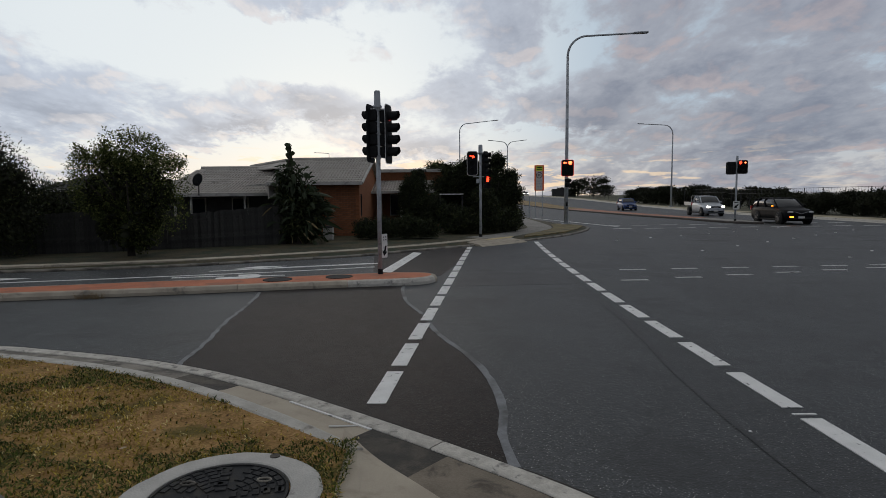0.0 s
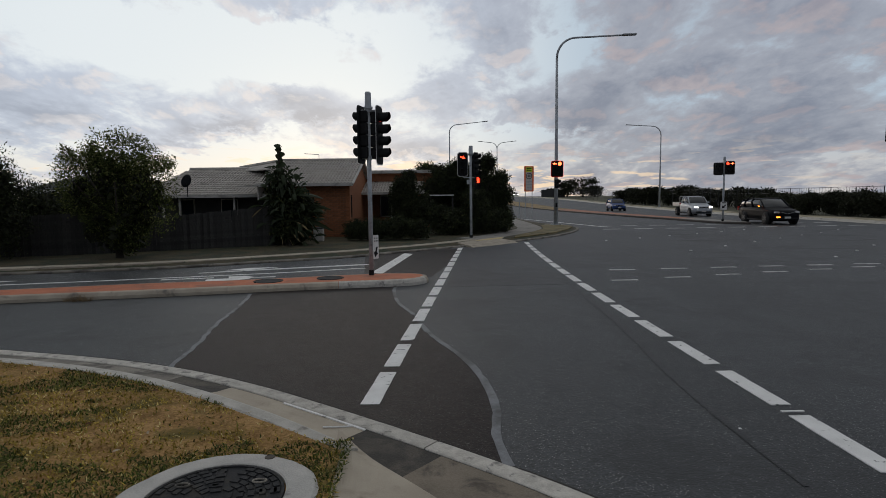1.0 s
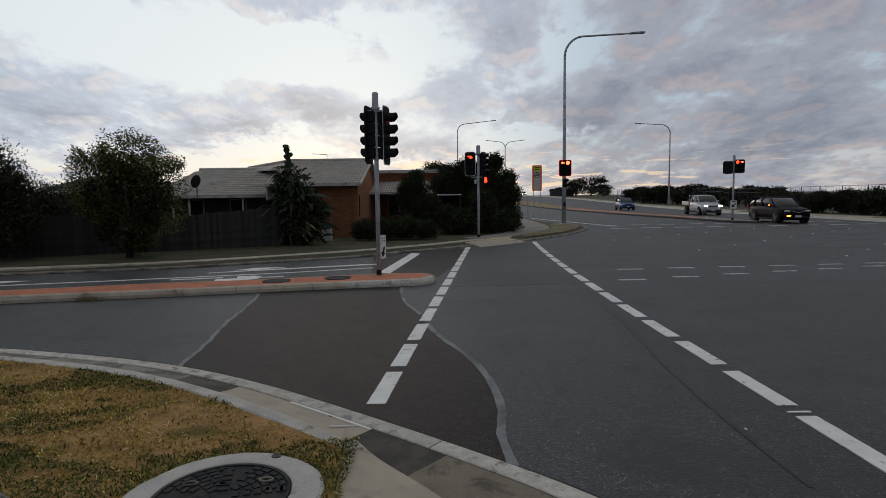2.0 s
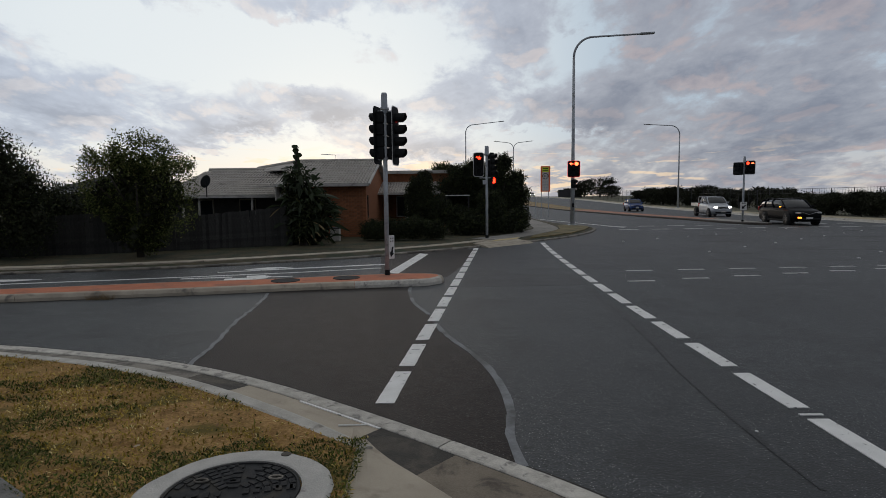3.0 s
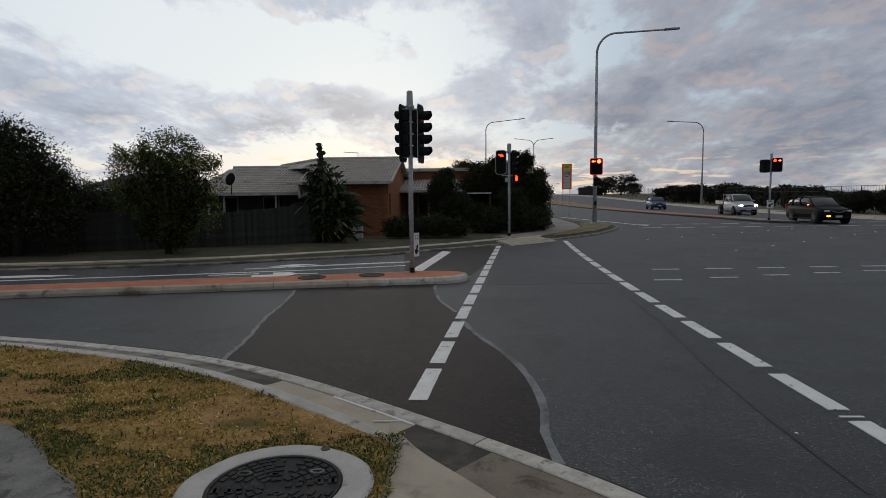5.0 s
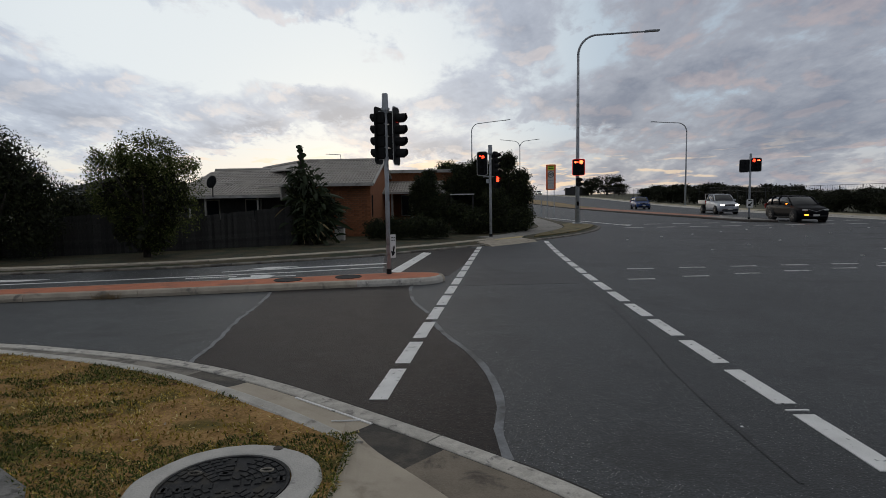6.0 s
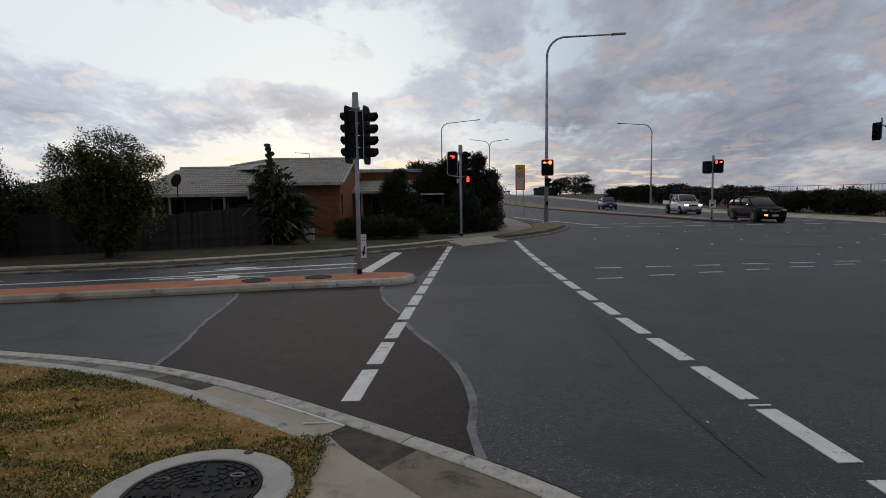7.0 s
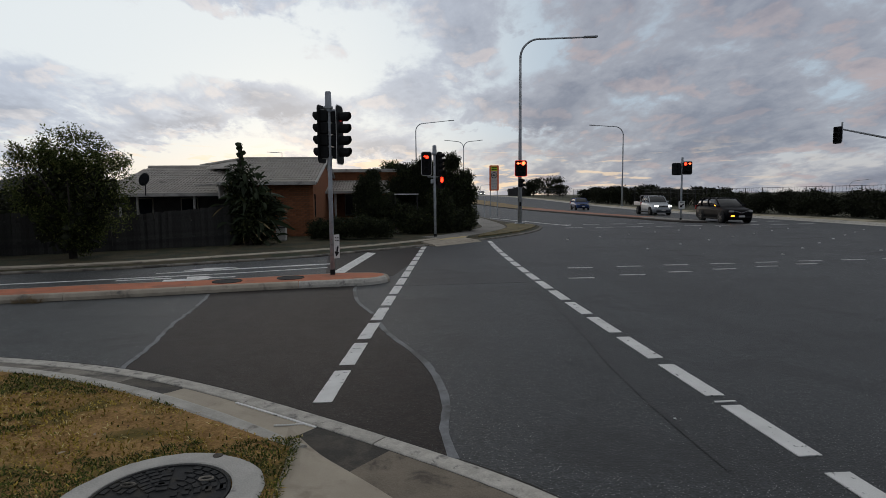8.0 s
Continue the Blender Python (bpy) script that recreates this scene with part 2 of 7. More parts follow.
PATHM = surface("path_concrete", (0.18, 0.172, 0.155), (0.27, 0.26, 0.235), 2.0, 0.88, bump=0.4, fine=100, stain=(0.14, 0.135, 0.125), stain_scale=2.0, rand=0.08)
ORANGE = surface("orange_paving", (0.40, 0.125, 0.060), (0.52, 0.18, 0.09), 2.2, 0.85, bump=0.35, fine=80, stain=(0.30, 0.12, 0.07), stain_scale=1.5, rand=0.06)
TACTILE = surface("tactile_yellow", (0.45, 0.36, 0.17), (0.55, 0.45, 0.24), 4, 0.8, bump=0.3)
SOIL = surface("dry_lawn", (0.165, 0.092, 0.032), (0.43, 0.265, 0.112), 3.4, 0.95, bump=0.9, fine=48, stain=(0.12, 0.095, 0.03), stain_scale=1.7, stain_lo=0.50, stain_hi=0.66, fine_mix=0.5, spec=0.1)
VERGE = surface("verge_grass", (0.024, 0.021, 0.009), (0.078, 0.062, 0.026), 1.6, 0.95, bump=0.7, fine=40, stain=(0.020, 0.027, 0.009), stain_scale=1.1, stain_lo=0.46, stain_hi=0.58, fine_mix=0.5)
GROUND = surface("far_ground", (0.04, 0.045, 0.02), (0.075, 0.07, 0.035), 0.1, 0.95, bump=0.3, fine=6)
# median kerb, the shadow on its face put into the concrete colour
KERB_SHADOWED = surface("shadowed_kerb", (0.045, 0.038, 0.034), (0.09, 0.078, 0.068), 2, 0.9, bump=0.3)
TIPGRASS = surface("tip_grass", (0.085, 0.070, 0.026), (0.21, 0.165, 0.07), 1.4, 0.95, bump=0.6, fine=30, stain=(0.05, 0.05, 0.018), stain_scale=1.3)
OCHRE = surface("ochre_grass", (0.17, 0.115, 0.045), (0.30, 0.21, 0.09), 0.8, 0.95, bump=0.5, fine=25, stain=(0.09, 0.075, 0.03), stain_scale=0.5)
DRYV = surface("dry_verge", (0.30, 0.26, 0.18), (0.44, 0.39, 0.28), 1.0, 0.95, bump=0.5, fine=30, stain=(0.08, 0.075, 0.04), stain_scale=0.7)
IRON = surface("cast_iron", (0.016, 0.017, 0.018), (0.034, 0.035, 0.037), 5, 0.78, 0.0, bump=0.2, fine=90, stain=(0.045, 0.042, 0.036), stain_scale=6, spec=0.2)


# ---- building helpers ----
def part(name, bm, mat, parent=None, label="", smooth=False):
    me = bpy.data.meshes.new(name)
    bmesh.ops.scale(bm, vec=(UNIT, UNIT, UNIT), verts=bm.verts)
    bm.normal_update()
    bm.to_mesh(me)
    bm.free()
    if mat:
        me.materials.append(mat)
    if smooth:
        me.shade_smooth()
    ob = new(name, me)
    if parent:
        ob.parent = parent
    if label:
        ob["label"] = label
    return ob


def thing(name, at, label, category, group="", kind="", turn=0.0):
    e = new(name)
    e.empty_display_size = 0.2
    e.matrix_world = pose(at[0] * UNIT, at[1] * UNIT, at[2] * UNIT, 0, 0, turn)
    return tagged(e, label, category, group, kind)


def box(bm, c, s, rot=None, bevel=0.0):
    r = bmesh.ops.create_cube(bm, size=1.0)
    vs = r["verts"]
    bmesh.ops.scale(bm, vec=s, verts=vs)
    if bevel:
        es = list({e for v in vs for e in v.link_edges})
        out = bmesh.ops.bevel(bm, geom=es, offset=bevel, segments=2, affect="EDGES", profile=0.5)
        vs = list({v for f in out["faces"] for v in f.verts} | {v for v in vs if v.is_valid})
    if rot is not None:
        bmesh.ops.rotate(bm, cent=(0, 0, 0), matrix=rot, verts=vs)
    bmesh.ops.translate(bm, vec=c, verts=vs)
    return vs


def tube(bm, pts, radii, seg=12, cap=True):
    """A round bar along a polyline."""
    pts = [Vector(p) for p in pts]
    if isinstance(radii, (int, float)):
        radii = [radii] * len(pts)
    rings = []
    side = None
    for i, p in enumerate(pts):
        d = (pts[min(i + 1, len(pts) - 1)] - pts[max(i - 1, 0)]).normalized()
        if side is None:
            side = d.orthogonal().normalized()
        side = (side - d * side.dot(d)).normalized()
        b = d.cross(side)
        rings.append([bm.verts.new(p + radii[i] * (math.cos(a) * side + math.sin(a) * b)) for a in (2 * math.pi * k / seg for k in range(seg))])
    for a, b in zip(rings, rings[1:]):
        for k in range(seg):
            bm.faces.new((a[k], a[(k + 1) % seg], b[(k + 1) % seg], b[k]))
    if cap:
        bm.faces.new(rings[0][::-1])
        bm.faces.new(rings[-1])
    return rings


def prism(bm, pts, z0, z1):
    """An upright solid on a plan outline."""
    area = sum(a[0] * b[1] - b[0] * a[1] for a, b in zip(pts, pts[1:] + pts[:1]))
    if area < 0:
        pts = pts[::-1]
    lo = [bm.verts.new((p[0], p[1], z0)) for p in pts]
    hi = [bm.verts.new((p[0], p[1], z1)) for p in pts]
    n = len(pts)
    bm.faces.new(hi)
    bm.faces.new(lo[::-1])
    for i in range(n):
        bm.faces.new((lo[i], lo[(i + 1) % n], hi[(i + 1) % n], hi[i]))


def spline(pts, step=0.25):
    """A smooth curve through plan points, evenly stepped."""
    p = [Vector(q) for q in pts]
    p = [2 * p[0] - p[1]] + p + [2 * p[-1] - p[-2]]
    out = []
    for i in range(1, len(p) - 2):
        n = max(2, int((p[i + 1] - p[i]).length / step))
        for k in range(n):
            t = k / n
            out.append(0.5 * (2 * p[i] + (p[i + 1] - p[i - 1]) * t + (2 * p[i - 1] - 5 * p[i] + 4 * p[i + 1] - p[i + 2]) * t * t + (3 * p[i] - p[i - 1] - 3 * p[i + 1] + p[i + 2]) * t ** 3))
    out.append(p[-2])
    return out


def offset(line, d):
    """The plan line moved by d to its left."""
    out = []
    for i, p in enumerate(line):
        t = (line[min(i + 1, len(line) - 1)] - line[max(i - 1, 0)]).normalized()
        out.append(p + d * Vector((-t.y, t.x)))
    return out


def sweep(bm, line, profile, rise=lambda y: 0.0):
    """A solid with a cross-section (distance to the left, height), run along a plan line."""
    cols = [[bm.verts.new((q.x, q.y, z + rise(q.y))) for q in offset(line, d)] for d, z in profile]
    n, k = len(line), len(profile)
    for j in range(k):
        a, b = cols[j], cols[(j + 1) % k]
        for i in range(n - 1):
            bm.faces.new((a[i], a[i + 1], b[i + 1], b[i]))
    bm.faces.new([c[0] for c in cols])
    bm.faces.new([c[-1] for c in cols][::-1])
    bmesh.ops.recalc_face_normals(bm, faces=bm.faces)


def cut(line, length, gap=0.006):
    """Splits a plan line into runs of about that length with a small joint between."""
    runs, run, acc = [], [line[0]], 0.0
    for a, b in zip(line, line[1:]):
        acc += (b - a).length
        run.append(b)
        if acc >= length:
            runs.append(run)
            d = (b - a).normalized()
            run, acc = [b + d * gap], 0.0
    if len(run) > 1:
        runs.append(run)
    return runs


def rise(y):
    """The main road climbs to a crest far ahead."""
    def s(v):
        v = min(1.0, max(0.0, v))
        return v * v * (3 - 2 * v)
    return 1.8 * s((y - 75) / 110.0) * (1 - s((y - 190) / 120.0))


# ---- ground and roads ----
def sheet(name, x0, x1, y0, y1, nx, ys, z, mat, lab, cat):
    bm = bmesh.new()
    rows = []
    for y in ys:
        rows.append([bm.verts.new((x0 + (x1 - x0) * i / nx, y, z + rise(y))) for i in range(nx + 1)])
    for a, b in zip(rows, rows[1:]):
        for i in range(nx):
            bm.faces.new((a[i], a[i + 1], b[i + 1], b[i]))
    return tagged(part(name, bm, mat), lab, cat, kind="structure")


sheet("ground", -2500, 2500, -300, 4000, 4, [-300, -60, 0, 40] + [70 + 8 * i for i in range(32)] + [330, 600, 1200, 4000], -0.06, GROUND, "dark dry grassland reaching to the horizon", "ground")
sheet("road", -70, 31.5, -40, 320, 3, [-40, 0, 30, 60] + [70 + 8 * i for i in range(32)], 0.0, ASPHALT, "grey worn asphalt of a wide road junction", "road")

# near kerb: from the side street round the corner to the main road behind the camera
near_line = spline([(-16, 6.3), (-11, 6.85), (-7.5, 6.74), (-5.05, 6.29), (-4.31, 6.1), (-3.55, 5.87), (-2.83, 5.6), (-2.13, 5.25), (-1.46, 4.82), (-0.89, 4.39), (-0.4, 4.0), (0.0, 3.67), (0.34, 3.38), (0.64, 3.11), (0.93, 2.8), (1.35, 2.25), (1.75, 1.5), (1.97, 0.6), (2.03, -0.2), (2.05, -1.2), (2.06, -4), (2.05, -8), (2.03, -14), (2.0, -25)], 0.12)
ramp_from = next(i for i, p in enumerate(near_line) if p.x > -0.40)
ramp_to = next(i for i, p in enumerate(near_line) if p.x > 1.2)
kerb = thing("kerb", (0, 0, 0), "pale concrete kerb and channel round the corner", "kerb", kind="structure")
for k, run in enumerate(cut(near_line, 2.35, 0.012)):
    bm = bmesh.new()
    sweep(bm, run, [(0, -0.05), (0, 0.004), (-0.02, 0.010), (-0.135, 0.010), (-0.145, 0.004), (-0.145, -0.05)])
    part("lip", bm, LIP, kerb, "pale rough concrete lip")
KERB_PROF = [(-0.482, -0.05), (-0.482, 0.080), (-0.50, 0.098), (-0.52, 0.105), (-0.61, 0.106), (-0.625, 0.098), (-0.625, -0.05)]
GUTTER_PROF = [(-0.151, -0.05), (-0.151, 0.001), (-0.29, 0.006), (-0.41, 0.024), (-0.48, 0.078), (-0.48, -0.05)]
for prof_, keep in ((KERB_PROF, 0.72), (GUTTER_PROF, 0.70)):
    # last stretch dips to the crossing ramp
    seg_ = near_line[ramp_from - 6:ramp_from + (2 if prof_ is KERB_PROF else 0)]
    bm = bmesh.new()
    sweep(bm, seg_, prof_)
    bm.verts.ensure_lookup_table()
    for j in range(len(prof_)):
        for i in range(len(seg_)):
            v = bm.verts[j * len(seg_) + i]
            if v.co.z > 0.002:
                v.co.z *= 1 + (keep - 1) * (i / (len(seg_) - 1)) ** 1.3
    part("kerb_section" if prof_ is KERB_PROF else "gutter_section", bm, KERBTOP if prof_ is KERB_PROF else RAMP, kerb)
for run in cut(near_line[:ramp_from - 5], 1.45):
    bm = bmesh.new()
    sweep(bm, run, KERB_PROF)
    part("kerb_section", bm, KERBTOP, kerb)
gut = near_line[:ramp_from - 5]
for x0, x1, mt_ in ((-99, -4.1, GUTTER), (-4.1, -3.05, GUTTER), (-3.05, -2.2, GUTTER), (-2.2, -1.66, CHANNEL), (-1.66, 0.5, RAMP)):
    bits = [i for i, p in enumerate(gut) if x0 < p.x <= x1]
    for run in cut(gut[max(0, bits[0] - 1):bits[-1] + 1], 1.6):
        if len(run) > 1:
            bm = bmesh.new()
            sweep(bm, run, GUTTER_PROF)
            part("gutter_section", bm, mt_, kerb)
ramp_mid = next(i for i, p in enumerate(near_line) if p.x > 0.06)
for a_, b_, mt_, lb_ in ((ramp_from - 1, ramp_mid + 1, CHANNEL, "black dirt-stained channel at the crossing ramp"), (ramp_mid, ramp_to, CHANNEL_TAN, "brown dusty channel at the crossing ramp")):
    bm = bmesh.new()
    sweep(bm, near_line[a_:b_], [(-0.152, -0.05), (-0.152, 0.002), (-0.40, 0.005), (-0.76, 0.010), (-0.76, -0.05)])
    part("channel", bm, mt_, kerb, lb_)
for run in cut(near_line[ramp_to - 1:], 2.4):
    bm = bmesh.new()
    sweep(bm, run, [(-0.15, -0.05), (-0.15, 0.003), (-0.30, 0.012), (-0.44, 0.070), (-0.48, 0.095), (-0.52, 0.104), (-0.625, 0.104), (-0.625, -0.05)])
    part("kerb_section", bm, CONCRETE, kerb)

# concrete crossing ramp behind the channel, rising to the verge
bm = bmesh.new()
rl = near_line[ramp_from - 1:ramp_to]
front = [offset(rl, -0.40 - 0.42 * min(0.75, i / len(rl)))[i] for i in range(len(rl))]
back = [Vector((-0.545 + 1.3 * i / (len(front) - 1), 2.2 - 0.9 * i / (len(front) - 1))) for i in range(len(front))]
fa = [bm.verts.new((p.x, p.y, 0.022 + 0.07 * max(0.0, 1 - 6 * i / len(front)) ** 1.5)) for i, p in enumerate(front)]
mid = [bm.verts.new((p.x * 0.55 + q.x * 0.45, p.y * 0.55 + q.y * 0.45, 0.085)) for p, q in zip(front, back)]
bk = [bm.verts.new((q.x, q.y, 0.112)) for q in back]
for a, b in ((fa, mid), (mid, bk)):
    for i in range(len(a) - 1):
        bm.faces.new((a[i], a[i + 1], b[i + 1], b[i]))
bmesh.ops.recalc_face_normals(bm, faces=bm.faces)
r = bmesh.ops.extrude_face_region(bm, geom=list(bm.faces))
bmesh.ops.translate(bm, vec=(0, 0, -0.12), verts=[v for v in r["geom"] if isinstance(v, bmesh.types.BMVert)])
bmesh.ops.recalc_face_normals(bm, faces=bm.faces)
tagged(part("crossing_ramp", bm, RAMP), "tan concrete pedestrian ramp at the kerb", "ramp", kind="structure")

# near verge, filled behind the kerb
inner = offset(near_line, -0.62)
bm = bmesh.new()
prism(bm, [(p.x, p.y) for p in inner[:ramp_from + 2]] + [(-0.575, 3.1), (-0.545, 2.2), (0.75, 1.3)] + [(p.x, p.y) for p in inner[ramp_to:]] + [(-16, -25)], -0.05, 0.098)
tagged(part("verge", bm, SOIL), "dry yellow lawn verge with bare soil", "verge", kind="structure")

# splitter island with orange paving and pale kerb
isl_front = spline([(-16, 7.1), (-11, 8.25), (-7.04, 9.08), (-4.6, 9.55), (-2.8, 9.97), (-1.37, 10.24), (-0.72, 10.36)], 0.2)
nose = spline([(-0.72, 10.36), (-0.38, 10.48), (-0.17, 10.72), (-0.11, 10.98), (-0.20, 11.22), (-0.48, 11.38), (-0.94, 11.42)], 0.06)
isl_back = spline([(-0.94, 11.42), (-2.2, 11.12), (-3.52, 10.74), (-5.2, 10.45), (-7.5, 9.86), (-11, 9.15), (-16, 8.05)], 0.2)
outline = isl_front + nose[1:-1] + isl_back
island = thing("traffic_island", (0, 0, 0), "raised orange-paved traffic island with pale concrete kerb", "traffic island", kind="structure")
prof = [(0, -0.05), (0, 0.055), (0.03, 0.105), (0.055, 0.118), (0.11, 0.122), (0.11, -0.05)]
for run in cut(outline, 1.7):
    if len(run) > 1:
        bm = bmesh.new()
        sweep(bm, run, prof)
        part("kerb_section", bm, LIP if -2.7 < run[0].x < -0.7 and run[0].y < 10.6 else CONCRETE, island)
ins = offset(outline, 0.112)
nf, nn = len(isl_front), len(isl_front) + len(nose) - 2
cuts = 9
for k in range(cuts):
    a0, a1 = k / cuts, (k + 1) / cuts
    fr = ins[int(a0 * (nf - 1)):int(a1 * (nf - 1)) + 1]
    bkl = ins[nn:][::-1]
    br = bkl[int(a0 * (len(bkl) - 1)):int(a1 * (len(bkl) - 1)) + 1]
    if k == cuts - 1:
        br = br + ins[nf:nn][::-1]
    bm = bmesh.new()
    prism(bm, [(p.x, p.y) for p in fr] + [(p.x, p.y) for p in br[::-1]], -0.05, 0.121)
    part("paving_slab", bm, ORANGE, island, "weathered orange concrete paving")


def round_lid(name, x, y, z, r, lab):
    t = thing(name, (x, y, z), lab, "manhole cover", "island service covers")
    bm = bmesh.new()
    tube(bm, [(0, 0, 0), (0, 0, 0.006)], r, 28)
    part("cover", bm, IRON, t)
    bm = bmesh.new()
    for k in range(28):
        a = 2 * math.pi * k / 28
        box(bm, (math.cos(a) * r, math.sin(a) * r, 0.005), (0.02, 2 * math.pi * r / 28 * 0.96, 0.010), Matrix.Rotation(a, 3, "Z"))
    part("rim", bm, IRON, t)
    return t


round_lid("service_cover", -3.02, 10.42, 0.121, 0.25, "dark round iron service cover in orange paving")
round_lid("service_cover", -1.95, 10.72, 0.121, 0.24, "dark round iron service cover near the signal post")

# far kerb and the raised house block
far_line = spline([(-40, 5.0), (-24, 9.2), (-15, 11.4), (-10.34, 12.5), (-7.95, 13.05), (-5.96, 13.65), (-4.58, 14.35), (-3.3, 15.0), (-2.59, 15.35), (-1.89, 15.85), (-1.34, 16.45), (-0.36, 17.3), (0.52, 18.1), (1.55, 19.1), (2.93, 20.47), (4.03, 21.73), (5.08, 23.17), (6.37, 25.62), (7.22, 28.2), (7.36, 29.9), (6.95, 31.6), (6.5, 34.2), (6.25, 38.1), (6.2, 46), (5.7, 60), (4.9, 80), (3.0, 105), (0, 128), (-5, 155), (-14, 200)], 0.4)
fkerb = thing("kerb", (0, 0, 0), "low concrete kerb along the house block", "kerb", kind="structure")
for run in cut(far_line, 4.2, 0.01):
    bm = bmesh.new()
    sweep(bm, run, [(0.0, -0.05), (0.0, 0.03), (0.03, 0.052), (0.15, 0.056), (0.15, -0.05)], rise)
    part("kerb_section", bm, GUTTER, fkerb)
fin = offset(far_line, 0.148)
bank = offset(far_line, 0.55)
bm = bmesh.new()
lo_pts = [(p.x, p.y) for p in fin]
edge = [bm.verts.new((x, y, 0.05 + rise(y))) for x, y in lo_pts]
top = [bm.verts.new((p.x, p.y, 0.10 + rise(p.y))) for p in bank]
far_in = [bm.verts.new((x - 9 - abs(y) * 0.02, y + 9, 0.10 + rise(y))) for x, y in lo_pts]
outer = [bm.verts.new((-90, 20 + (i / len(lo_pts)) * 260, 0.05)) for i in range(len(lo_pts))]
for a, b in ((edge, top), (top, far_in), (far_in, outer)):
    for i in range(len(a) - 1):
        bm.faces.new((a[i], a[i + 1], b[i + 1], b[i]))
bmesh.ops.recalc_face_normals(bm, faces=bm.faces)
tagged(part("house_block", bm, VERGE), "dark grassy ground of the house block", "verge", kind="structure")

# footpath of concrete slabs along the block, and the kerb ramp with yellow tactile slab
path_a = spline([(-24, 9.9), (-15, 12.1), (-10.3, 12.85), (-8.15, 13.38), (-6.4, 13.95), (-4.72, 14.86), (-3.42, 15.65), (-2.71, 16.1), (-1.99, 16.62), (-1.37, 17.15), (-0.37, 18.05), (0.55, 19.05), (1.6, 20.3)], 0.3)
footpath = thing("footpath", (0, 0, 0), "pale concrete footpath slabs beside the road", "footpath", kind="structure")
for run in cut(path_a, 1.5, 0.02):
    bm = bmesh.new()
    sweep(bm, run, [(0.0, 0.03), (0.0, 0.112), (0.44, 0.112), (0.44, 0.03)])
    part("slab", bm, CONCRETE, footpath)
path_b = spline([(1.7, 20.42), (2.75, 21.7), (4.1, 24.3), (5.1, 26.9), (5.45, 30), (5.6, 36), (5.6, 44), (5.1, 60)], 0.4)
for run in cut(path_b, 1.6, 0.02):
    bm = bmesh.new()
    sweep(bm, run, [(0.0, 0.03), (0.0, 0.113), (1.15, 0.113), (1.15, 0.03)])
    part("slab", bm, PATHM, footpath)
bm = bmesh.new()
prism(bm, [(3.0, 21.15), (4.1, 22.45), (5.1, 23.9), (6.15, 26.1), (6.9, 28.3), (7.0, 29.4), (6.4, 30.6), (5.75, 30.6), (5.5, 28.8), (5.2, 26.9), (4.25, 24.4), (3.3, 22.5)], 0.05, 0.120)
tagged(part("verge", bm, TIPGRASS), "dry yellow-green grass on the corner tip", "verge", kind="structure")
# kerb ramp that rises from the road to the path
RAMP = [[(1.27, 18.3, 0.004), (2.98, 20.08, 0.004)], [(1.15, 18.48, 0.062), (2.86, 20.24, 0.062)], [(0.80, 18.90, 0.114), (2.46, 20.64, 0.114)], [(1.55, 20.25, 0.118), (2.68, 21.55, 0.118)]]


def on_ramp(u, v, lift=0.0):
    a, b = (RAMP[2], RAMP[3])
    p = [Vector(q) for q in (*a, *b)]
    return p[0].lerp(p[1], u).lerp(p[2].lerp(p[3], u), v) + Vector((0, 0, lift))


bm = bmesh.new()
tops = [[bm.verts.new(p) for p in row] for row in RAMP]
lows = [[bm.verts.new((p[0], p[1], -0.04)) for p in row] for row in RAMP]
for i in range(3):
    bm.faces.new((tops[i][0], tops[i][1], tops[i + 1][1], tops[i + 1][0]))
    for k in (0, 1):
        bm.faces.new((tops[i][k], tops[i + 1][k], lows[i + 1][k], lows[i][k]))
bm.faces.new((tops[3][0], tops[3][1], lows[3][1], lows[3][0]))
bm.faces.new((tops[0][0], lows[0][0], lows[0][1], tops[0][1]))
bmesh.ops.recalc_face_normals(bm, faces=bm.faces)
part("ramp", bm, CONCRETE, footpath, "pale concrete kerb ramp")
bm = bmesh.new()
tq = [on_ramp(u, v, 0.008) for u, v in ((0.35, 0.03), (0.98, 0.03), (0.98, 0.75), (0.35, 0.75))]
tv = [bm.verts.new(p) for p in tq]
tl = [bm.verts.new(p - Vector((0, 0, 0.03))) for p in tq]
bm.faces.new(tv)
for i in range(4):
    bm.faces.new((tv[i], tl[i], tl[(i + 1) % 4], tv[(i + 1) % 4]))
bmesh.ops.recalc_face_normals(bm, faces=bm.faces)
part("tactile_slab", bm, TACTILE, footpath, "yellow tactile paving")
near_path = thing("footpath", (0, 0, 0), "grey concrete footpath beside the dry lawn", "footpath", kind="structure")
bm = bmesh.new()
prism(bm, [(-2.03, 2.55), (-2.2, 2.80), (-2.52, 3.02), (-2.62, 3.14), (-2.92, 3.40), (-3.3, 3.62), (-4.1, 3.75), (-4.6, 1.2), (-2.6, 0.2)], 0.02, 0.106)
part("slab", bm, surface("old_path", (0.12, 0.118, 0.11), (0.22, 0.215, 0.20), 4, 0.95, bump=0.8, fine=60, stain=(0.07, 0.068, 0.062), stain_scale=5, stain_lo=0.5, stain_hi=0.65), near_path)

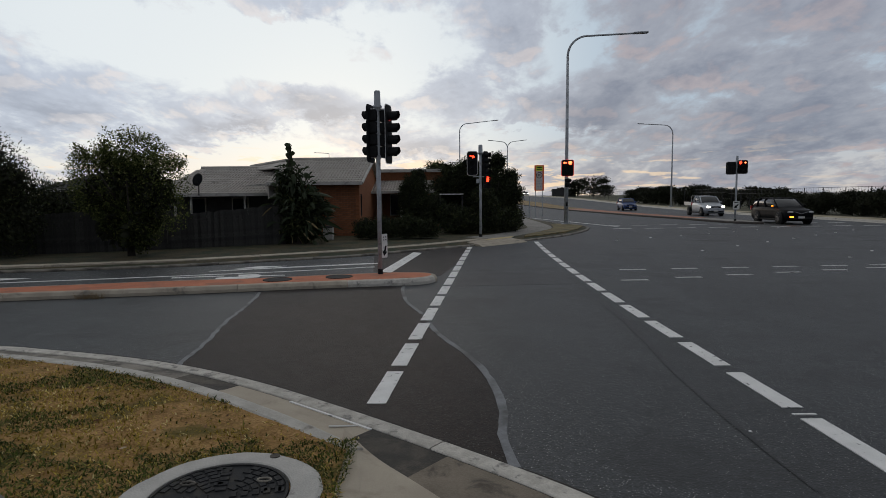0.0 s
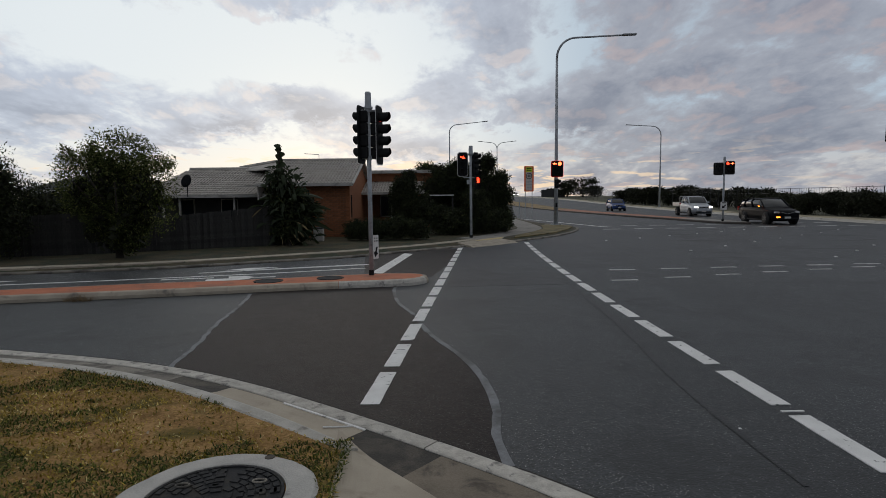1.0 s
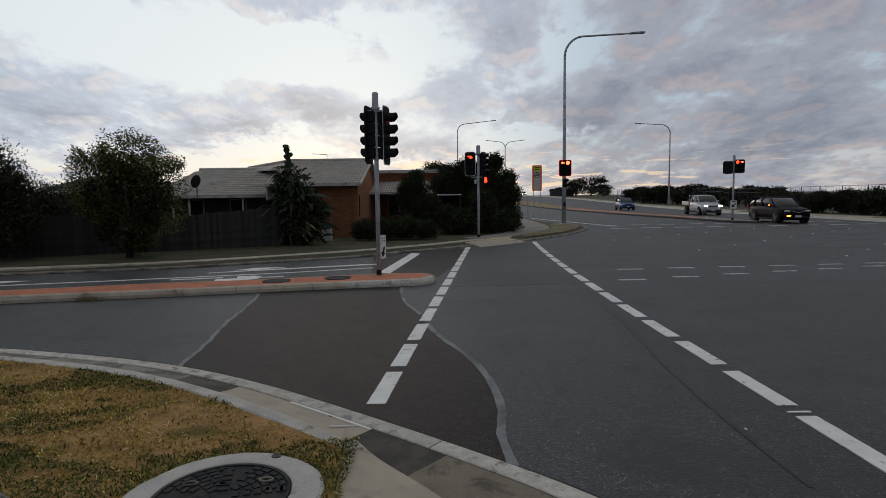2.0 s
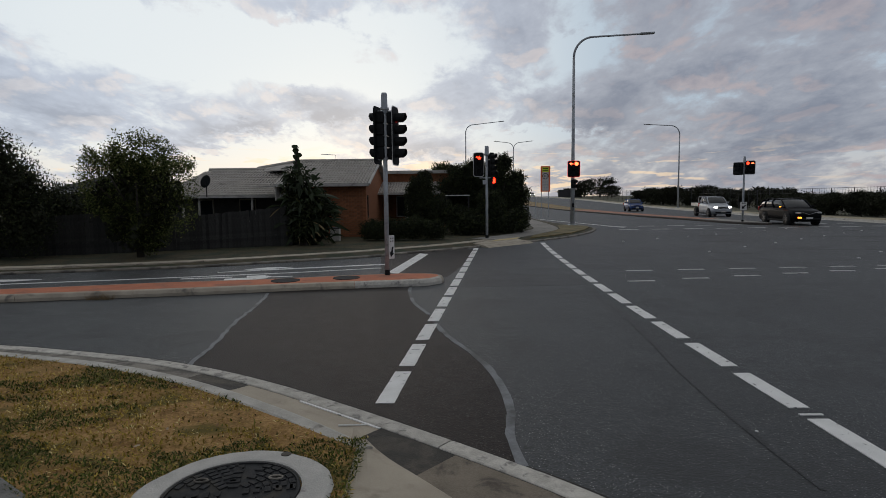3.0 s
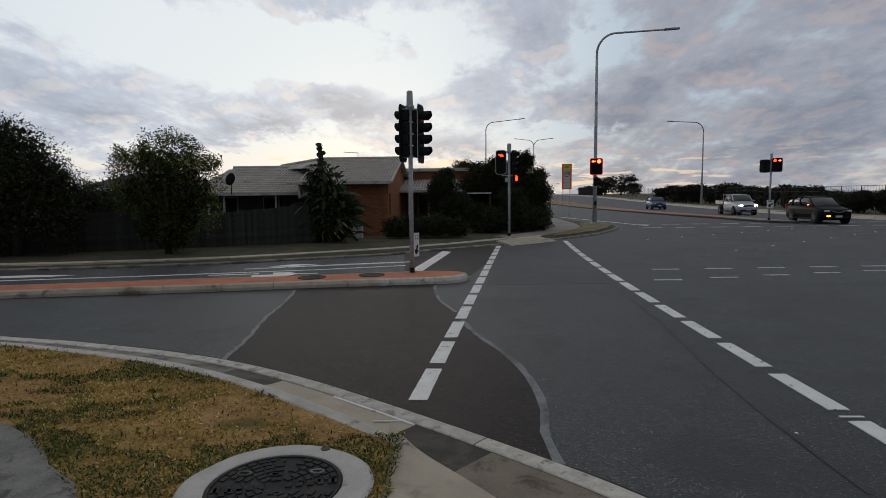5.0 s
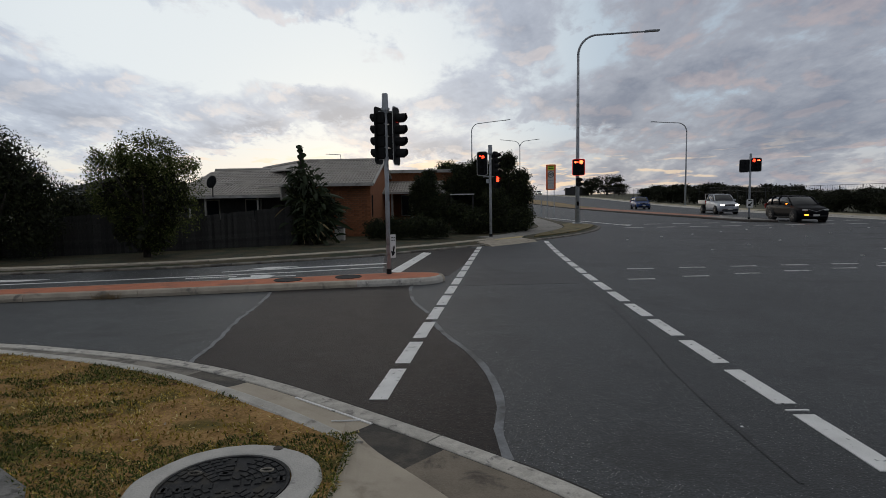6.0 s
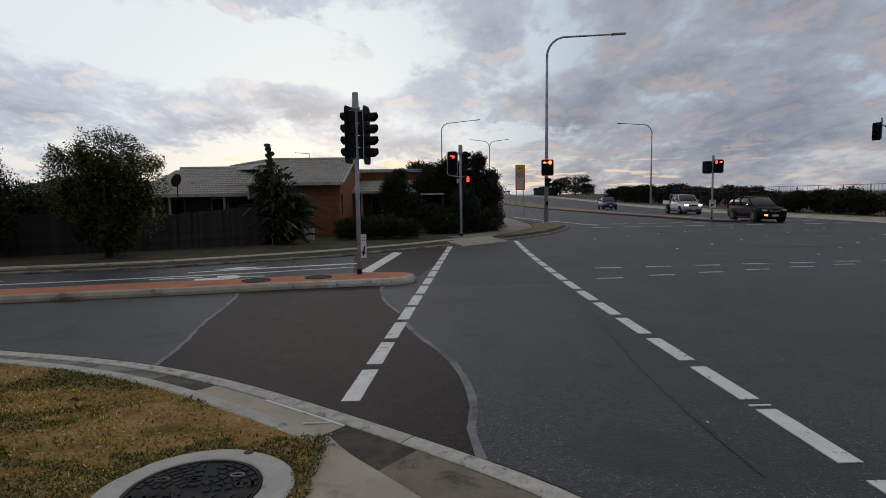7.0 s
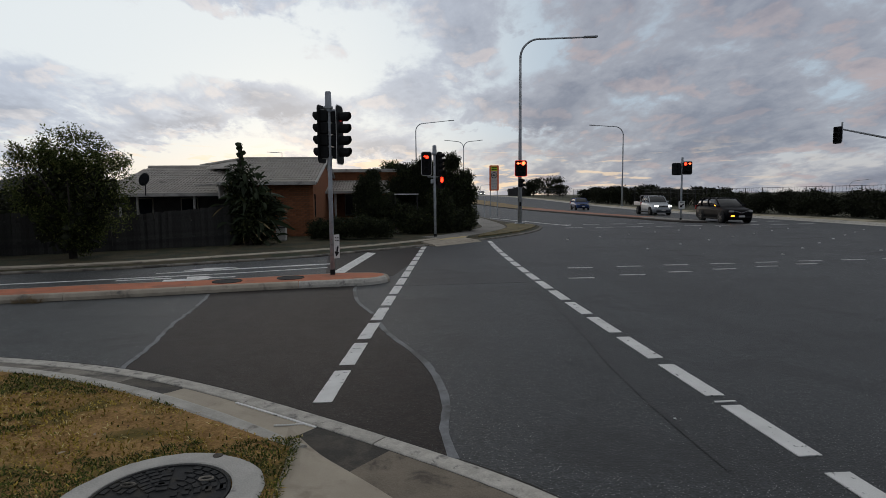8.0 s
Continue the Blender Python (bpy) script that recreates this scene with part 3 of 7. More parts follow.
# median of the main road
median = thing("median", (0, 0, 0), "long grassy median with concrete kerb and orange nose", "median", kind="structure")
med_r = [(17.2, 30.7), (17.5, 32.5), (17.2, 36.5), (16.8, 42), (16.4, 50), (16.3, 62), (17.2, 78), (18.0, 95), (17.2, 113), (14.8, 132), (10, 157)]
med_l = [(16.9, 30.6), (16.1, 31.5), (15.75, 34), (15.5, 38), (14.9, 43), (14.3, 51), (13.8, 60), (13.55, 68), (13.3, 88), (11.6, 106), (8.5, 128), (3, 155)]
mr, ml = spline(med_r, 0.8), spline(med_l, 0.8)
loop = ml[::-1] + mr
# kerb drawn dark all round to carry its face shadow
for run in cut(loop, 6.0, 0.01):
    bm = bmesh.new()
    sweep(bm, run, [(0, -0.05), (0, 0.09), (0.04, 0.12), (0.16, 0.122), (0.16, -0.05)], rise)
    part("kerb_section", bm, KERB_SHADOWED, median)
for nm, mt, y0, y1 in (("nose_paving", PATHM, 30.8, 36.5), ("orange_paving", surface("faded_orange_paving", (0.27, 0.12, 0.075), (0.38, 0.18, 0.11), 1.5, 0.85, bump=0.2), 36.5, 66), ("grass", OCHRE, 66, 154)):
    bm = bmesh.new()
    def at_y(line, y):
        return min(line, key=lambda p: abs(p.y - y)).x
    n = max(3, int((y1 - y0) / 3))
    ys = [y0 + (y1 - y0) * i / n for i in range(n + 1)]
    L = [bm.verts.new((at_y(ml, y) + 0.15, y, 0.121 + rise(y))) for y in ys]
    R = [bm.verts.new((max(at_y(mr, y) - 0.15, at_y(ml, y) + 0.2), y, 0.121 + rise(y))) for y in ys]
    for i in range(n):
        bm.faces.new((L[i], R[i], R[i + 1], L[i + 1]))
    part(nm, bm, mt, median)

# far side kerb and verge of the main road
right_line = spline([(21.5, -30), (22.0, 0), (23.2, 20), (23.9, 32), (23.9, 38), (24.1, 47), (26.3, 66), (28.9, 85), (30.2, 105), (29.4, 130), (25, 160), (16, 195)], 1.0)


def right_x(y):
    return min(right_line, key=lambda p: abs(p.y - y)).x



rkerb = thing("kerb", (0, 0, 0), "pale concrete kerb on the far side of the main road", "kerb", kind="structure")
for run in cut(right_line, 6.0, 0.015):
    bm = bmesh.new()
    sweep(bm, run, [(0.45, -0.05), (0.45, 0.008), (0.02, 0.01), (-0.04, 0.12), (-0.20, 0.125), (-0.20, -0.05)], rise)
    part("kerb_section", bm, LIP, rkerb)
bm = bmesh.new()
e = [bm.verts.new((p.x + 0.19, p.y, 0.118 + rise(p.y))) for p in right_line]
f = [bm.verts.new((p.x + 1.6, p.y, 0.16 + rise(p.y))) for p in right_line]
g = [bm.verts.new((p.x + 60, p.y, 0.0)) for p in right_line]
for i in range(len(f) - 1):
    bm.faces.new((f[i], g[i], g[i + 1], f[i + 1]))
for v in e:
    bm.verts.remove(v)
tagged(part("far_field", bm, GROUND), "dark overgrown ground behind the verge", "ground", kind="structure")
bm = bmesh.new()
e = [bm.verts.new((p.x + 0.19, p.y, 0.118 + rise(p.y))) for p in right_line]
f = [bm.verts.new((p.x + 1.6, p.y, 0.16 + rise(p.y))) for p in right_line]
for i in range(len(e) - 1):
    bm.faces.new((e[i], f[i], f[i + 1], e[i + 1]))
tagged(part("far_verge", bm, DRYV), "dry grass verge beyond the main road", "verge", kind="structure")

# ---- patches, seals and markings ----
near_cut = [p for p in near_line if -2.6 < p.x < 0.43]
seal_left = spline([(-2.56, 5.42), (-2.60, 5.75), (-2.65, 6.26), (-2.84, 7.42), (-2.95, 8.62), (-3.14, 9.75)], 0.12)
seal_right = spline([(-0.70, 10.25), (-0.70, 9.81), (-0.56, 8.73), (-0.33, 7.94), (-0.17, 7.15), (-0.03, 6.56), (0.26, 5.68), (0.41, 4.96), (0.45, 4.30), (0.40, 3.78), (0.42, 3.30)], 0.12)
rough_edge = lambda line, amp: [p + Vector((random.uniform(-amp, amp), random.uniform(-amp, amp))) for p in line]
seal_left, seal_right = rough_edge(seal_left, 0.018), rough_edge(seal_right, 0.006)
bm = bmesh.new()
prism(bm, [(p.x, p.y) for p in near_cut] + [(p.x, p.y) for p in seal_right[::-1]] + [(-1.37, 10.2), (-2.8, 9.93)] + [(p.x, p.y) for p in seal_left[::-1]], -0.02, 0.003)
tagged(part("road_patch", bm, BROWN), "brown-black older asphalt patch in the road", "road patch", kind="structure")
bm = bmesh.new()
prism(bm, [(-1.5, 12.3), (-0.05, 11.6), (0.5, 14.6), (0.78, 17.6), (0.2, 18.7), (-0.75, 17.3), (-1.9, 15.9)], -0.02, 0.003)
tagged(part("road_patch", bm, BROWN), "brown-black asphalt patch beyond the island", "road patch", kind="structure")


bm = bmesh.new()
prism(bm, [(0.22, 10.25), (1.3, 10.32), (2.50, 10.4), (2.6, 11.2), (2.68, 11.95), (1.5, 12.0), (0.36, 12.05)], -0.02, 0.002)
tagged(part("road_patch", bm, DARKPATCH), "darker grey asphalt strip across the lane", "road patch", kind="structure")


def seal_band(line, wid):
    bm = bmesh.new()
    ws = [wid * random.uniform(0.8, 1.1) for _ in line]
    a = [p + Vector((-w_ / 2, 0.004)) for p, w_ in zip(line, ws)]
    b = [p + Vector((w_ / 2, -0.004)) for p, w_ in zip(line, ws)]
    va = [bm.verts.new((p.x, p.y, 0.006)) for p in a]
    vb = [bm.verts.new((p.x, p.y, 0.006)) for p in b]
    for i in range(len(va) - 1):
        bm.faces.new((va[i], vb[i], vb[i + 1], va[i + 1]))
    bmesh.ops.recalc_face_normals(bm, faces=bm.faces)
    r = bmesh.ops.extrude_face_region(bm, geom=list(bm.faces))
    bmesh.ops.translate(bm, vec=(0, 0, -0.01), verts=[v for v in r["geom"] if isinstance(v, bmesh.types.BMVert)])
    bmesh.ops.recalc_face_normals(bm, faces=bm.faces)
    tagged(part("crack_seal", bm, SEAL), "grey crack sealant band on the asphalt", "crack seal", kind="structure")


seal_band(seal_left, 0.055)
i_gap = [i for i, p in enumerate(seal_right) if 7.2 < p.y < 7.8]
seal_band(seal_right[:i_gap[0]], 0.06)
seal_band(seal_right[i_gap[-1]:], 0.07)


def stripe(pts, mat=None, lab="white painted road dash", name="road_marking"):
    """A thin painted quad with slightly worn edges."""
    bm = bmesh.new()
    ring = []
    for a, b in zip(pts, pts[1:] + pts[:1]):
        a, b = Vector(a), Vector(b)
        n = max(1, int((b - a).length / 0.09))
        for k in range(n):
            q = a.lerp(b, k / n)
            if k:
                q += Vector((random.uniform(-1, 1), random.uniform(-1, 1))) * 0.0022
            ring.append((q.x, q.y))
    prism(bm, ring, -0.01, 0.007)
    return tagged(part(name, bm, mat or PAINT), lab, "road marking", "crossing dashes", kind="structure")


def dash_line(fx, y0, y1, period, length, wid, mat=None, lab="white painted crossing dash"):
    y = y0
    while y < y1:
        a, b = fx(y), fx(y + length)
        stripe([(a - wid / 2, y), (a + wid / 2, y), (b + wid / 2, y + length), (b - wid / 2, y + length)], mat, lab)
        y += period


stripe([(2.54, 4.07), (2.71, 4.07), (2.71, 4.095), (2.54, 4.095)], None, "thin white bar beside a dash")
dash_line(lambda y: -0.525 + 0.1 * (y - 4.36), 4.37, 18.4, 1.005, 0.82, 0.15)
dash_line(lambda y: 2.62 + 0.0029 * max(0.0, y - 5.0) ** 2, 0.98, 20.2, 1.078, 0.86, 0.155)
for k in range(12):
    x0 = 3.82 + 1.155 * k
    y0 = 12.27 + 0.085 * (x0 - 3.8)
    stripe([(x0, y0), (x0 + 0.56, y0 + 0.01), (x0 + 0.56, y0 + 0.12), (x0, y0 + 0.11)], PAINT_WORN, "thin worn white guide dash")
for k in range(6):
    x0 = 3.37 + 1.15 * k
    y0 = 10.72 + 0.262 * (x0 - 3.37)
    stripe([(x0, y0), (x0 + 0.52, y0 + 0.03), (x0 + 0.52, y0 + 0.13), (x0, y0 + 0.10)], PAINT_WORN, "thin worn white guide dash")
def line_mark(a, b, wid, mat=None, lab="white painted lane line"):
    a, b = Vector(a), Vector(b)
    d = (b - a).normalized()
    s = Vector((-d.y, d.x)) * wid / 2
    stripe([a - s, b - s, b + s, a + s], mat, lab)


for a_, b_ in zip([(-16, 9.3), (-8.85, 11.09), (-6.88, 11.56), (-4.79, 12.12), (-3.54, 12.46)], [(-8.85, 11.09), (-6.88, 11.56), (-4.79, 12.12), (-3.54, 12.46), (-1.58, 13.19)]):
    line_mark(a_, b_, 0.09)
stripe([(-5.17, 12.60), (-3.63, 13.15), (-1.86, 13.74), (-1.5, 13.88), (-1.5, 14.0), (-1.9, 13.92), (-3.63, 13.33), (-5.17, 12.68)], None, "white painted lane line")
line_mark((-5.53, 11.63), (-4.55, 11.84), 0.10)
stripe([(-1.36, 12.3), (-1.10, 12.18), (-0.60, 16.4), (-0.86, 16.62)], None, "broad white stop line across the side street")
stripe([(-4.55, 11.38), (-4.05, 11.38), (-3.78, 11.62), (-3.72, 11.88), (-3.95, 12.08), (-4.3, 12.0), (-4.2, 11.72), (-4.6, 11.6)], None, "white painted turning arrow")
line_mark((-3.75, 11.83), (-3.3, 11.9), 0.08, None, "white painted arrow tail")
stripe([(-4.75, 13.08), (-4.25, 13.12), (-3.7, 13.55), (-4.35, 13.5)], None, "white painted turning arrow")
stripe([(-10.4, 11.2), (-8.9, 11.5), (-8.5, 11.76), (-9.4, 11.76), (-10.6, 11.45)], None, "white painted turning arrow")
# edge line and lane dashes of the main road
line_mark((9.0, 29.5), (6.55, 41.5), 0.16)
for k in range(9):
    x0 = 8.2 + 1.6 * k
    line_mark((x0, 27.6 + 0.12 * k), (x0 + 0.9, 27.67 + 0.12 * k), 0.25, PAINT_WORN, "worn white guide dash")
    line_mark((x0 + 0.3, 30.5 + 0.14 * k), (x0 + 1.2, 30.57 + 0.14 * k), 0.25, PAINT_WORN, "worn white guide dash")

# raised white pavement markers
stud_mat = surface("white_stud", (0.75, 0.75, 0.73), (0.85, 0.85, 0.83), 20, 0.5)
def stud(x, y):
    bm = bmesh.new()
    box(bm, (x, y, 0.010), (0.065, 0.06, 0.018), bevel=0.006)
    tagged(part("pavement_marker", bm, stud_mat), "small white raised pavement marker", "road stud", "pavement markers")
for k in range(7):
    stud(10.2 + 1.7 * k, 14.3 + 1.55 * k)
    stud(7.4 + 1.75 * k, 16.3 + 1.45 * k)
    stud(6.2 + 1.6 * k, 20.4 + 1.1 * k)
    stud(13.5 + 1.5 * k, 14.9 + 1.1 * k)
bm = bmesh.new()
box(bm, (2.07, 3.78, 0.008), (0.018, 0.016, 0.006), bevel=0.002)
tagged(part("paper_scrap", bm, stud_mat), "tiny white scrap lying on the asphalt", "litter")

# rubber streaks and a hairline crack across the junction
RUBBER = asphalt("rubbered_asphalt", (0.009, 0.010, 0.011), (0.020, 0.022, 0.024), speck=0.3, seed=2.1)
def streak(pts, wid, mat=None):
    line = spline(pts, 0.3)
    bm = bmesh.new()
    n = len(line)
    ws = [wid * math.sin(math.pi * (0.04 + 0.92 * i / (n - 1))) ** 0.6 * random.uniform(0.7, 1.15) for i in range(n)]
    nrm = [(q - p) for p, q in zip(line, offset(line, 1.0))]
    a = [bm.verts.new((p.x + d.x * w_ / 2, p.y + d.y * w_ / 2, 0.0035)) for p, d, w_ in zip(line, nrm, ws)]
    b = [bm.verts.new((p.x - d.x * w_ / 2, p.y - d.y * w_ / 2, 0.0035)) for p, d, w_ in zip(line, nrm, ws)]
    for i in range(n - 1):
        bm.faces.new((a[i], b[i], b[i + 1], a[i + 1]))
    bmesh.ops.recalc_face_normals(bm, faces=bm.faces)
    for f_ in bm.faces:
        if f_.normal.z < 0:
            f_.normal_flip()
    tagged(part("tyre_streak", bm, mat or RUBBER), "dark rubber streak on the asphalt", "road stain", kind="structure")


for pts_, wd_ in (([(8.2, 20.5), (9.6, 19.9), (11, 19.4)], 0.30), ([(13.2, 19.2), (14.6, 19.4), (16, 19.9)], 0.25), ([(9.0, 23.8), (10.5, 23.0), (12, 22.3)], 0.35), ([(13.6, 21.9), (15, 21.6), (16.4, 21.6)], 0.35), ([(6.2, 14.2), (7.1, 14.4), (8, 14.4)], 0.13),
                  ([(12.2, 14.0), (13.6, 14.6), (15.2, 14.7)], 0.2), ([(9.5, 17.2), (11.2, 16.6), (12.6, 16.5)], 0.22), ([(10.2, 26.4), (11.6, 26.1), (13.2, 26.2)], 0.4), ([(16.6, 24.9), (18, 25.3), (19.3, 26.0)], 0.4), ([(7.2, 16.3), (7.9, 15.9), (8.6, 15.7)], 0.12), ([(5.2, 17.6), (6.0, 17.1), (6.9, 16.9)], 0.14)):
    streak(pts_, wd_)
streak([(2.6, 11.83), (2.44, 9.4), (2.33, 7.2), (2.12, 5.2), (2.03, 3.76), (2.02, 3.0)], 0.10, DARKPATCH)

# survey paint marks on the near gutter
gl = [p for p in offset(near_line, -0.165) if -1.22 < p.x < -0.46]
bm = bmesh.new()
sweep(bm, gl, [(-0.010, 0.0), (-0.010, 0.009), (0.010, 0.009), (0.010, 0.0)])
tagged(part("paint_mark", bm, PAINT), "thin white survey line on the gutter", "paint mark", kind="structure")
q0, q1 = min(gl, key=lambda p: abs(p.x + 0.62)), Vector((-0.80, 3.90))
bm = bmesh.new()
tube(bm, [(q0.x, q0.y, 0.004), ((q0.x + q1.x) / 2, (q0.y + q1.y) / 2, 0.010), (q1.x, q1.y, 0.018)], 0.007, 6)
tagged(part("paint_mark", bm, PAINT), "short white survey tick on the gutter", "paint mark", kind="structure")

# dry weed growing at the island kerb
weed = thing("weed", (-5.75, 9.26, 0.0), "dry brown weed tuft at the island kerb", "plant")
wr_ = random.Random(8)
WEED = surface("weed_blades", (0.14, 0.09, 0.04), (0.26, 0.18, 0.08), 20, 0.9, bump=0.0)
bm = bmesh.new()
for k in range(90):
    a, ln = wr_.uniform(0, 2 * math.pi), wr_.uniform(0.05, 0.17)
    x0, y0 = wr_.uniform(-0.22, 0.22), wr_.uniform(-0.06, 0.04)
    e_ = Vector((x0 + ln * 0.7 * math.cos(a), y0 + ln * 0.7 * math.sin(a) - 0.02, 0.03 + ln * wr_.uniform(0.4, 0.9)))
    v = [bm.verts.new((x0 - 0.004, y0, 0.0)), bm.verts.new((x0 + 0.004, y0, 0.0)), bm.verts.new(e_)]
    bm.faces.new(v)
part("tuft", bm, WEED, weed)

# dirt gathered at the foot of the kerbs, plus the island's painted shadow line
DIRT_SHADE = surface("gutter_dirt_shade", (0.018, 0.016, 0.013), (0.040, 0.035, 0.028), 6, 0.95, bump=0.5)
def foot_strip(line, d, wid, name_lab):
    bm = bmesh.new()
    a0 = offset(line, d)
    ws = [wid * (0.35 + 0.9 * abs(noise.noise((p.x * 3.1, p.y * 3.1, 1.5)))) for p in line]
    b0 = [p + (q - p).normalized() * w_ for p, q, w_ in zip(a0, offset(line, d - 1.0), ws)]
    va = [bm.verts.new((p.x, p.y, 0.0035)) for p in a0]
    vb = [bm.verts.new((p.x, p.y, 0.0035)) for p in b0]
    for i in range(len(va) - 1):
        f_ = bm.faces.new((va[i], vb[i], vb[i + 1], va[i + 1]))
        f_.normal_update()
        if f_.normal.z < 0:
            f_.normal_flip()
    tagged(part("kerb_dirt", bm, DIRT_SHADE), name_lab, "dirt", kind="structure")


foot_strip(spline([(p.x, p.y) for p in isl_front[::3]] + [(isl_front[-1].x, isl_front[-1].y)], 0.1), 0.004, 0.07, "black dirt and painted shadow line along the island kerb")
foot_strip([p for p in near_line if -8 < p.x < 1.6][::-1], -0.004, 0.022, "dark crack between lip and asphalt")

# ---- street furniture ----
GALV = surface("galvanised_steel", (0.34, 0.365, 0.39), (0.47, 0.495, 0.52), 6, 0.55, 0.12, bump=0.08, fine=30, stain=(0.24, 0.25, 0.26), stain_scale=5)
FINIAL = surface("grey_plastic", (0.36, 0.39, 0.42), (0.44, 0.47, 0.50), 8, 0.55, bump=0.05)
BLACK = surface("black_plastic", (0.009, 0.010, 0.011), (0.017, 0.018, 0.019), 8, 0.75, bump=0.08, spec=0.2)
WHITE = surface("white_enamel", (0.66, 0.66, 0.64), (0.74, 0.74, 0.72), 6, 0.45, bump=0.03, stain=(0.5, 0.5, 0.48), stain_scale=5)
SILVER_EDGE = surface("pale_border", (0.5, 0.5, 0.5), (0.62, 0.62, 0.6), 8, 0.5, bump=0.0)
DARKLENS = surface("unlit_lens", (0.010, 0.010, 0.011), (0.018, 0.018, 0.018), 10, 0.5, bump=0.0, spec=0.1)
RED_ON = glow("red_lamp", (1.0, 0.035, 0.012), 5.0)
RED_CORE = glow("red_lamp_core", (1.0, 0.09, 0.03), 7.0)
REDDISH = glow("red_glow_lens", (0.30, 0.01, 0.006), 0.5)


def disc(bm, c, r, y, thick=0.01, seg=20):
    """A round plate that faces -y."""
    a = [bm.verts.new((c[0] + r * math.cos(2 * math.pi * k / seg), y, c[1] + r * math.sin(2 * math.pi * k / seg))) for k in range(seg)]
    b = [bm.verts.new((v.co.x, y + thick, v.co.z)) for v in a]
    bm.faces.new(a)
    bm.faces.new(b[::-1])
    for k in range(seg):
        bm.faces.new((a[k], b[k], b[(k + 1) % seg], a[(k + 1) % seg]))
    bmesh.ops.recalc_face_normals(bm, faces=bm.faces)


def visor(bm, cx, cz, r, y0, length):
    """A cowl: a bent sheet over the lens, open below."""
    seg, t = 14, 0.006
    rings = []
    for rr in (r, r - t):
        for yy, cutback in ((y0, 0.0), (y0 - length, 1.0)):
            rings.append([bm.verts.new((cx + rr * math.cos(a), yy + (cutback * length * 0.45 * max(0.0, -math.sin(a)) if cutback else 0.0), cz + rr * math.sin(a))) for a in (radians(-50) + radians(280) * k / seg for k in range(seg + 1))])
    for a, b in ((0, 1), (3, 2), (1, 3), (2, 0)):
        for k in range(seg):
            bm.faces.new((rings[a][k], rings[a][k + 1], rings[b][k + 1], rings[b][k]))
    bmesh.ops.recalc_face_normals(bm, faces=bm.faces)


def round_board(bm, wd, ht, y, thick, rad, seg=6, rot=0.0):
    """A rounded rectangular plate in the xz plane, facing -y."""
    ring = []
    for qx, qz, a0 in ((1, 1, 0), (-1, 1, 90), (-1, -1, 180), (1, -1, 270)):
        for k in range(seg + 1):
            a = radians(a0 + 90 * k / seg)
            ring.append((qx * (wd / 2 - rad) + rad * math.cos(a), qz * (ht / 2 - rad) + rad * math.sin(a)))
    f = [bm.verts.new((x, y, z)) for x, z in ring]
    b = [bm.verts.new((x, y + thick, z)) for x, z in ring]
    bm.faces.new(f[::-1])
    bm.faces.new(b)
    for i in range(len(f)):
        bm.faces.new((f[i], f[(i + 1) % len(f)], b[(i + 1) % len(f)], b[i]))
    bmesh.ops.recalc_face_normals(bm, faces=bm.faces)


def signal_head(post, at, turn, cells, pitch, wd, lit=(), border=None, cowl=0.20, margin=0.05):
    """Backing board with a housing, a cowl and a lens for each cell. cells: (column, row) places; lit: cell number to lamp material."""
    xs = [c[0] for c in cells]
    zs = [c[1] for c in cells]
    bw = (max(xs) - min(xs)) * pitch + wd
    bh = (max(zs) - min(zs)) * pitch + pitch * 0.95 + 2 * margin
    mx, mz = (max(xs) + min(xs)) / 2, (max(zs) + min(zs)) / 2
    bm = bmesh.new()
    round_board(bm, bw, bh, 0.0, 0.012, min(0.09, bw * 0.22))
    head = part("signal_head", bm, BLACK, post, "black signal head with backing board")
    head.matrix_basis = pose(at[0] * UNIT, at[1] * UNIT, at[2] * UNIT, 0, 0, turn)
    if border:
        bm = bmesh.new()
        round_board(bm, bw + 0.035, bh + 0.035, 0.005, 0.006, min(0.1, bw * 0.25))
        part("border", bm, border, head, "border, pale or glowing with the lamps' red halo")
    for c in cells:
        bm = bmesh.new()
        box(bm, ((c[0] - mx) * pitch, 0.085, (c[1] - mz) * pitch), (pitch * 0.93, 0.15, pitch * 0.96), bevel=0.02)
        part("housing", bm, BLACK, head)
    for i, c in enumerate(cells):
        x, z = (c[0] - mx) * pitch, (c[1] - mz) * pitch
        bm = bmesh.new()
        visor(bm, x, z, pitch * 0.42, -0.002, cowl)
        part("visor", bm, BLACK, head)
        bm = bmesh.new()
        disc(bm, (x, z), pitch * 0.37, -0.02)
        part("lens", bm, dict(lit).get(i, DARKLENS), head, "lit red lens" if i in dict(lit) else "unlit lens")
    return head


def arrow_mesh(name, mat, parent, x, z, size, y, turn):
    """A flat arrow facing -y, pointing along its turn angle."""
    bm = bmesh.new()
    pts = [(-0.5, -0.10), (0.02, -0.10), (0.02, -0.32), (0.5, 0.0), (0.02, 0.32), (0.02, 0.10), (-0.5, 0.10)]
    ca, sa = math.cos(radians(turn)), math.sin(radians(turn))
    f = [bm.verts.new((x + size * (px * ca - pz * sa), y, z + size * (px * sa + pz * ca))) for px, pz in pts]
    b = [bm.verts.new((v.co.x, y + 0.004, v.co.z)) for v in f]
    bm.faces.new(f)
    bm.faces.new(b[::-1])
    for i in range(len(f)):
        bm.faces.new((f[i], b[i], b[(i + 1) % len(f)], f[(i + 1) % len(f)]))
    bmesh.ops.recalc_face_normals(bm, faces=bm.faces)
    return part(name, bm, mat, parent)


def post_base(post, r):
    bm = bmesh.new()
    tube(bm, [(0, 0, 0), (0, 0, 0.10)], r + 0.008, 16)
    part("base_band", bm, BLACK, post, "black band at the foot")


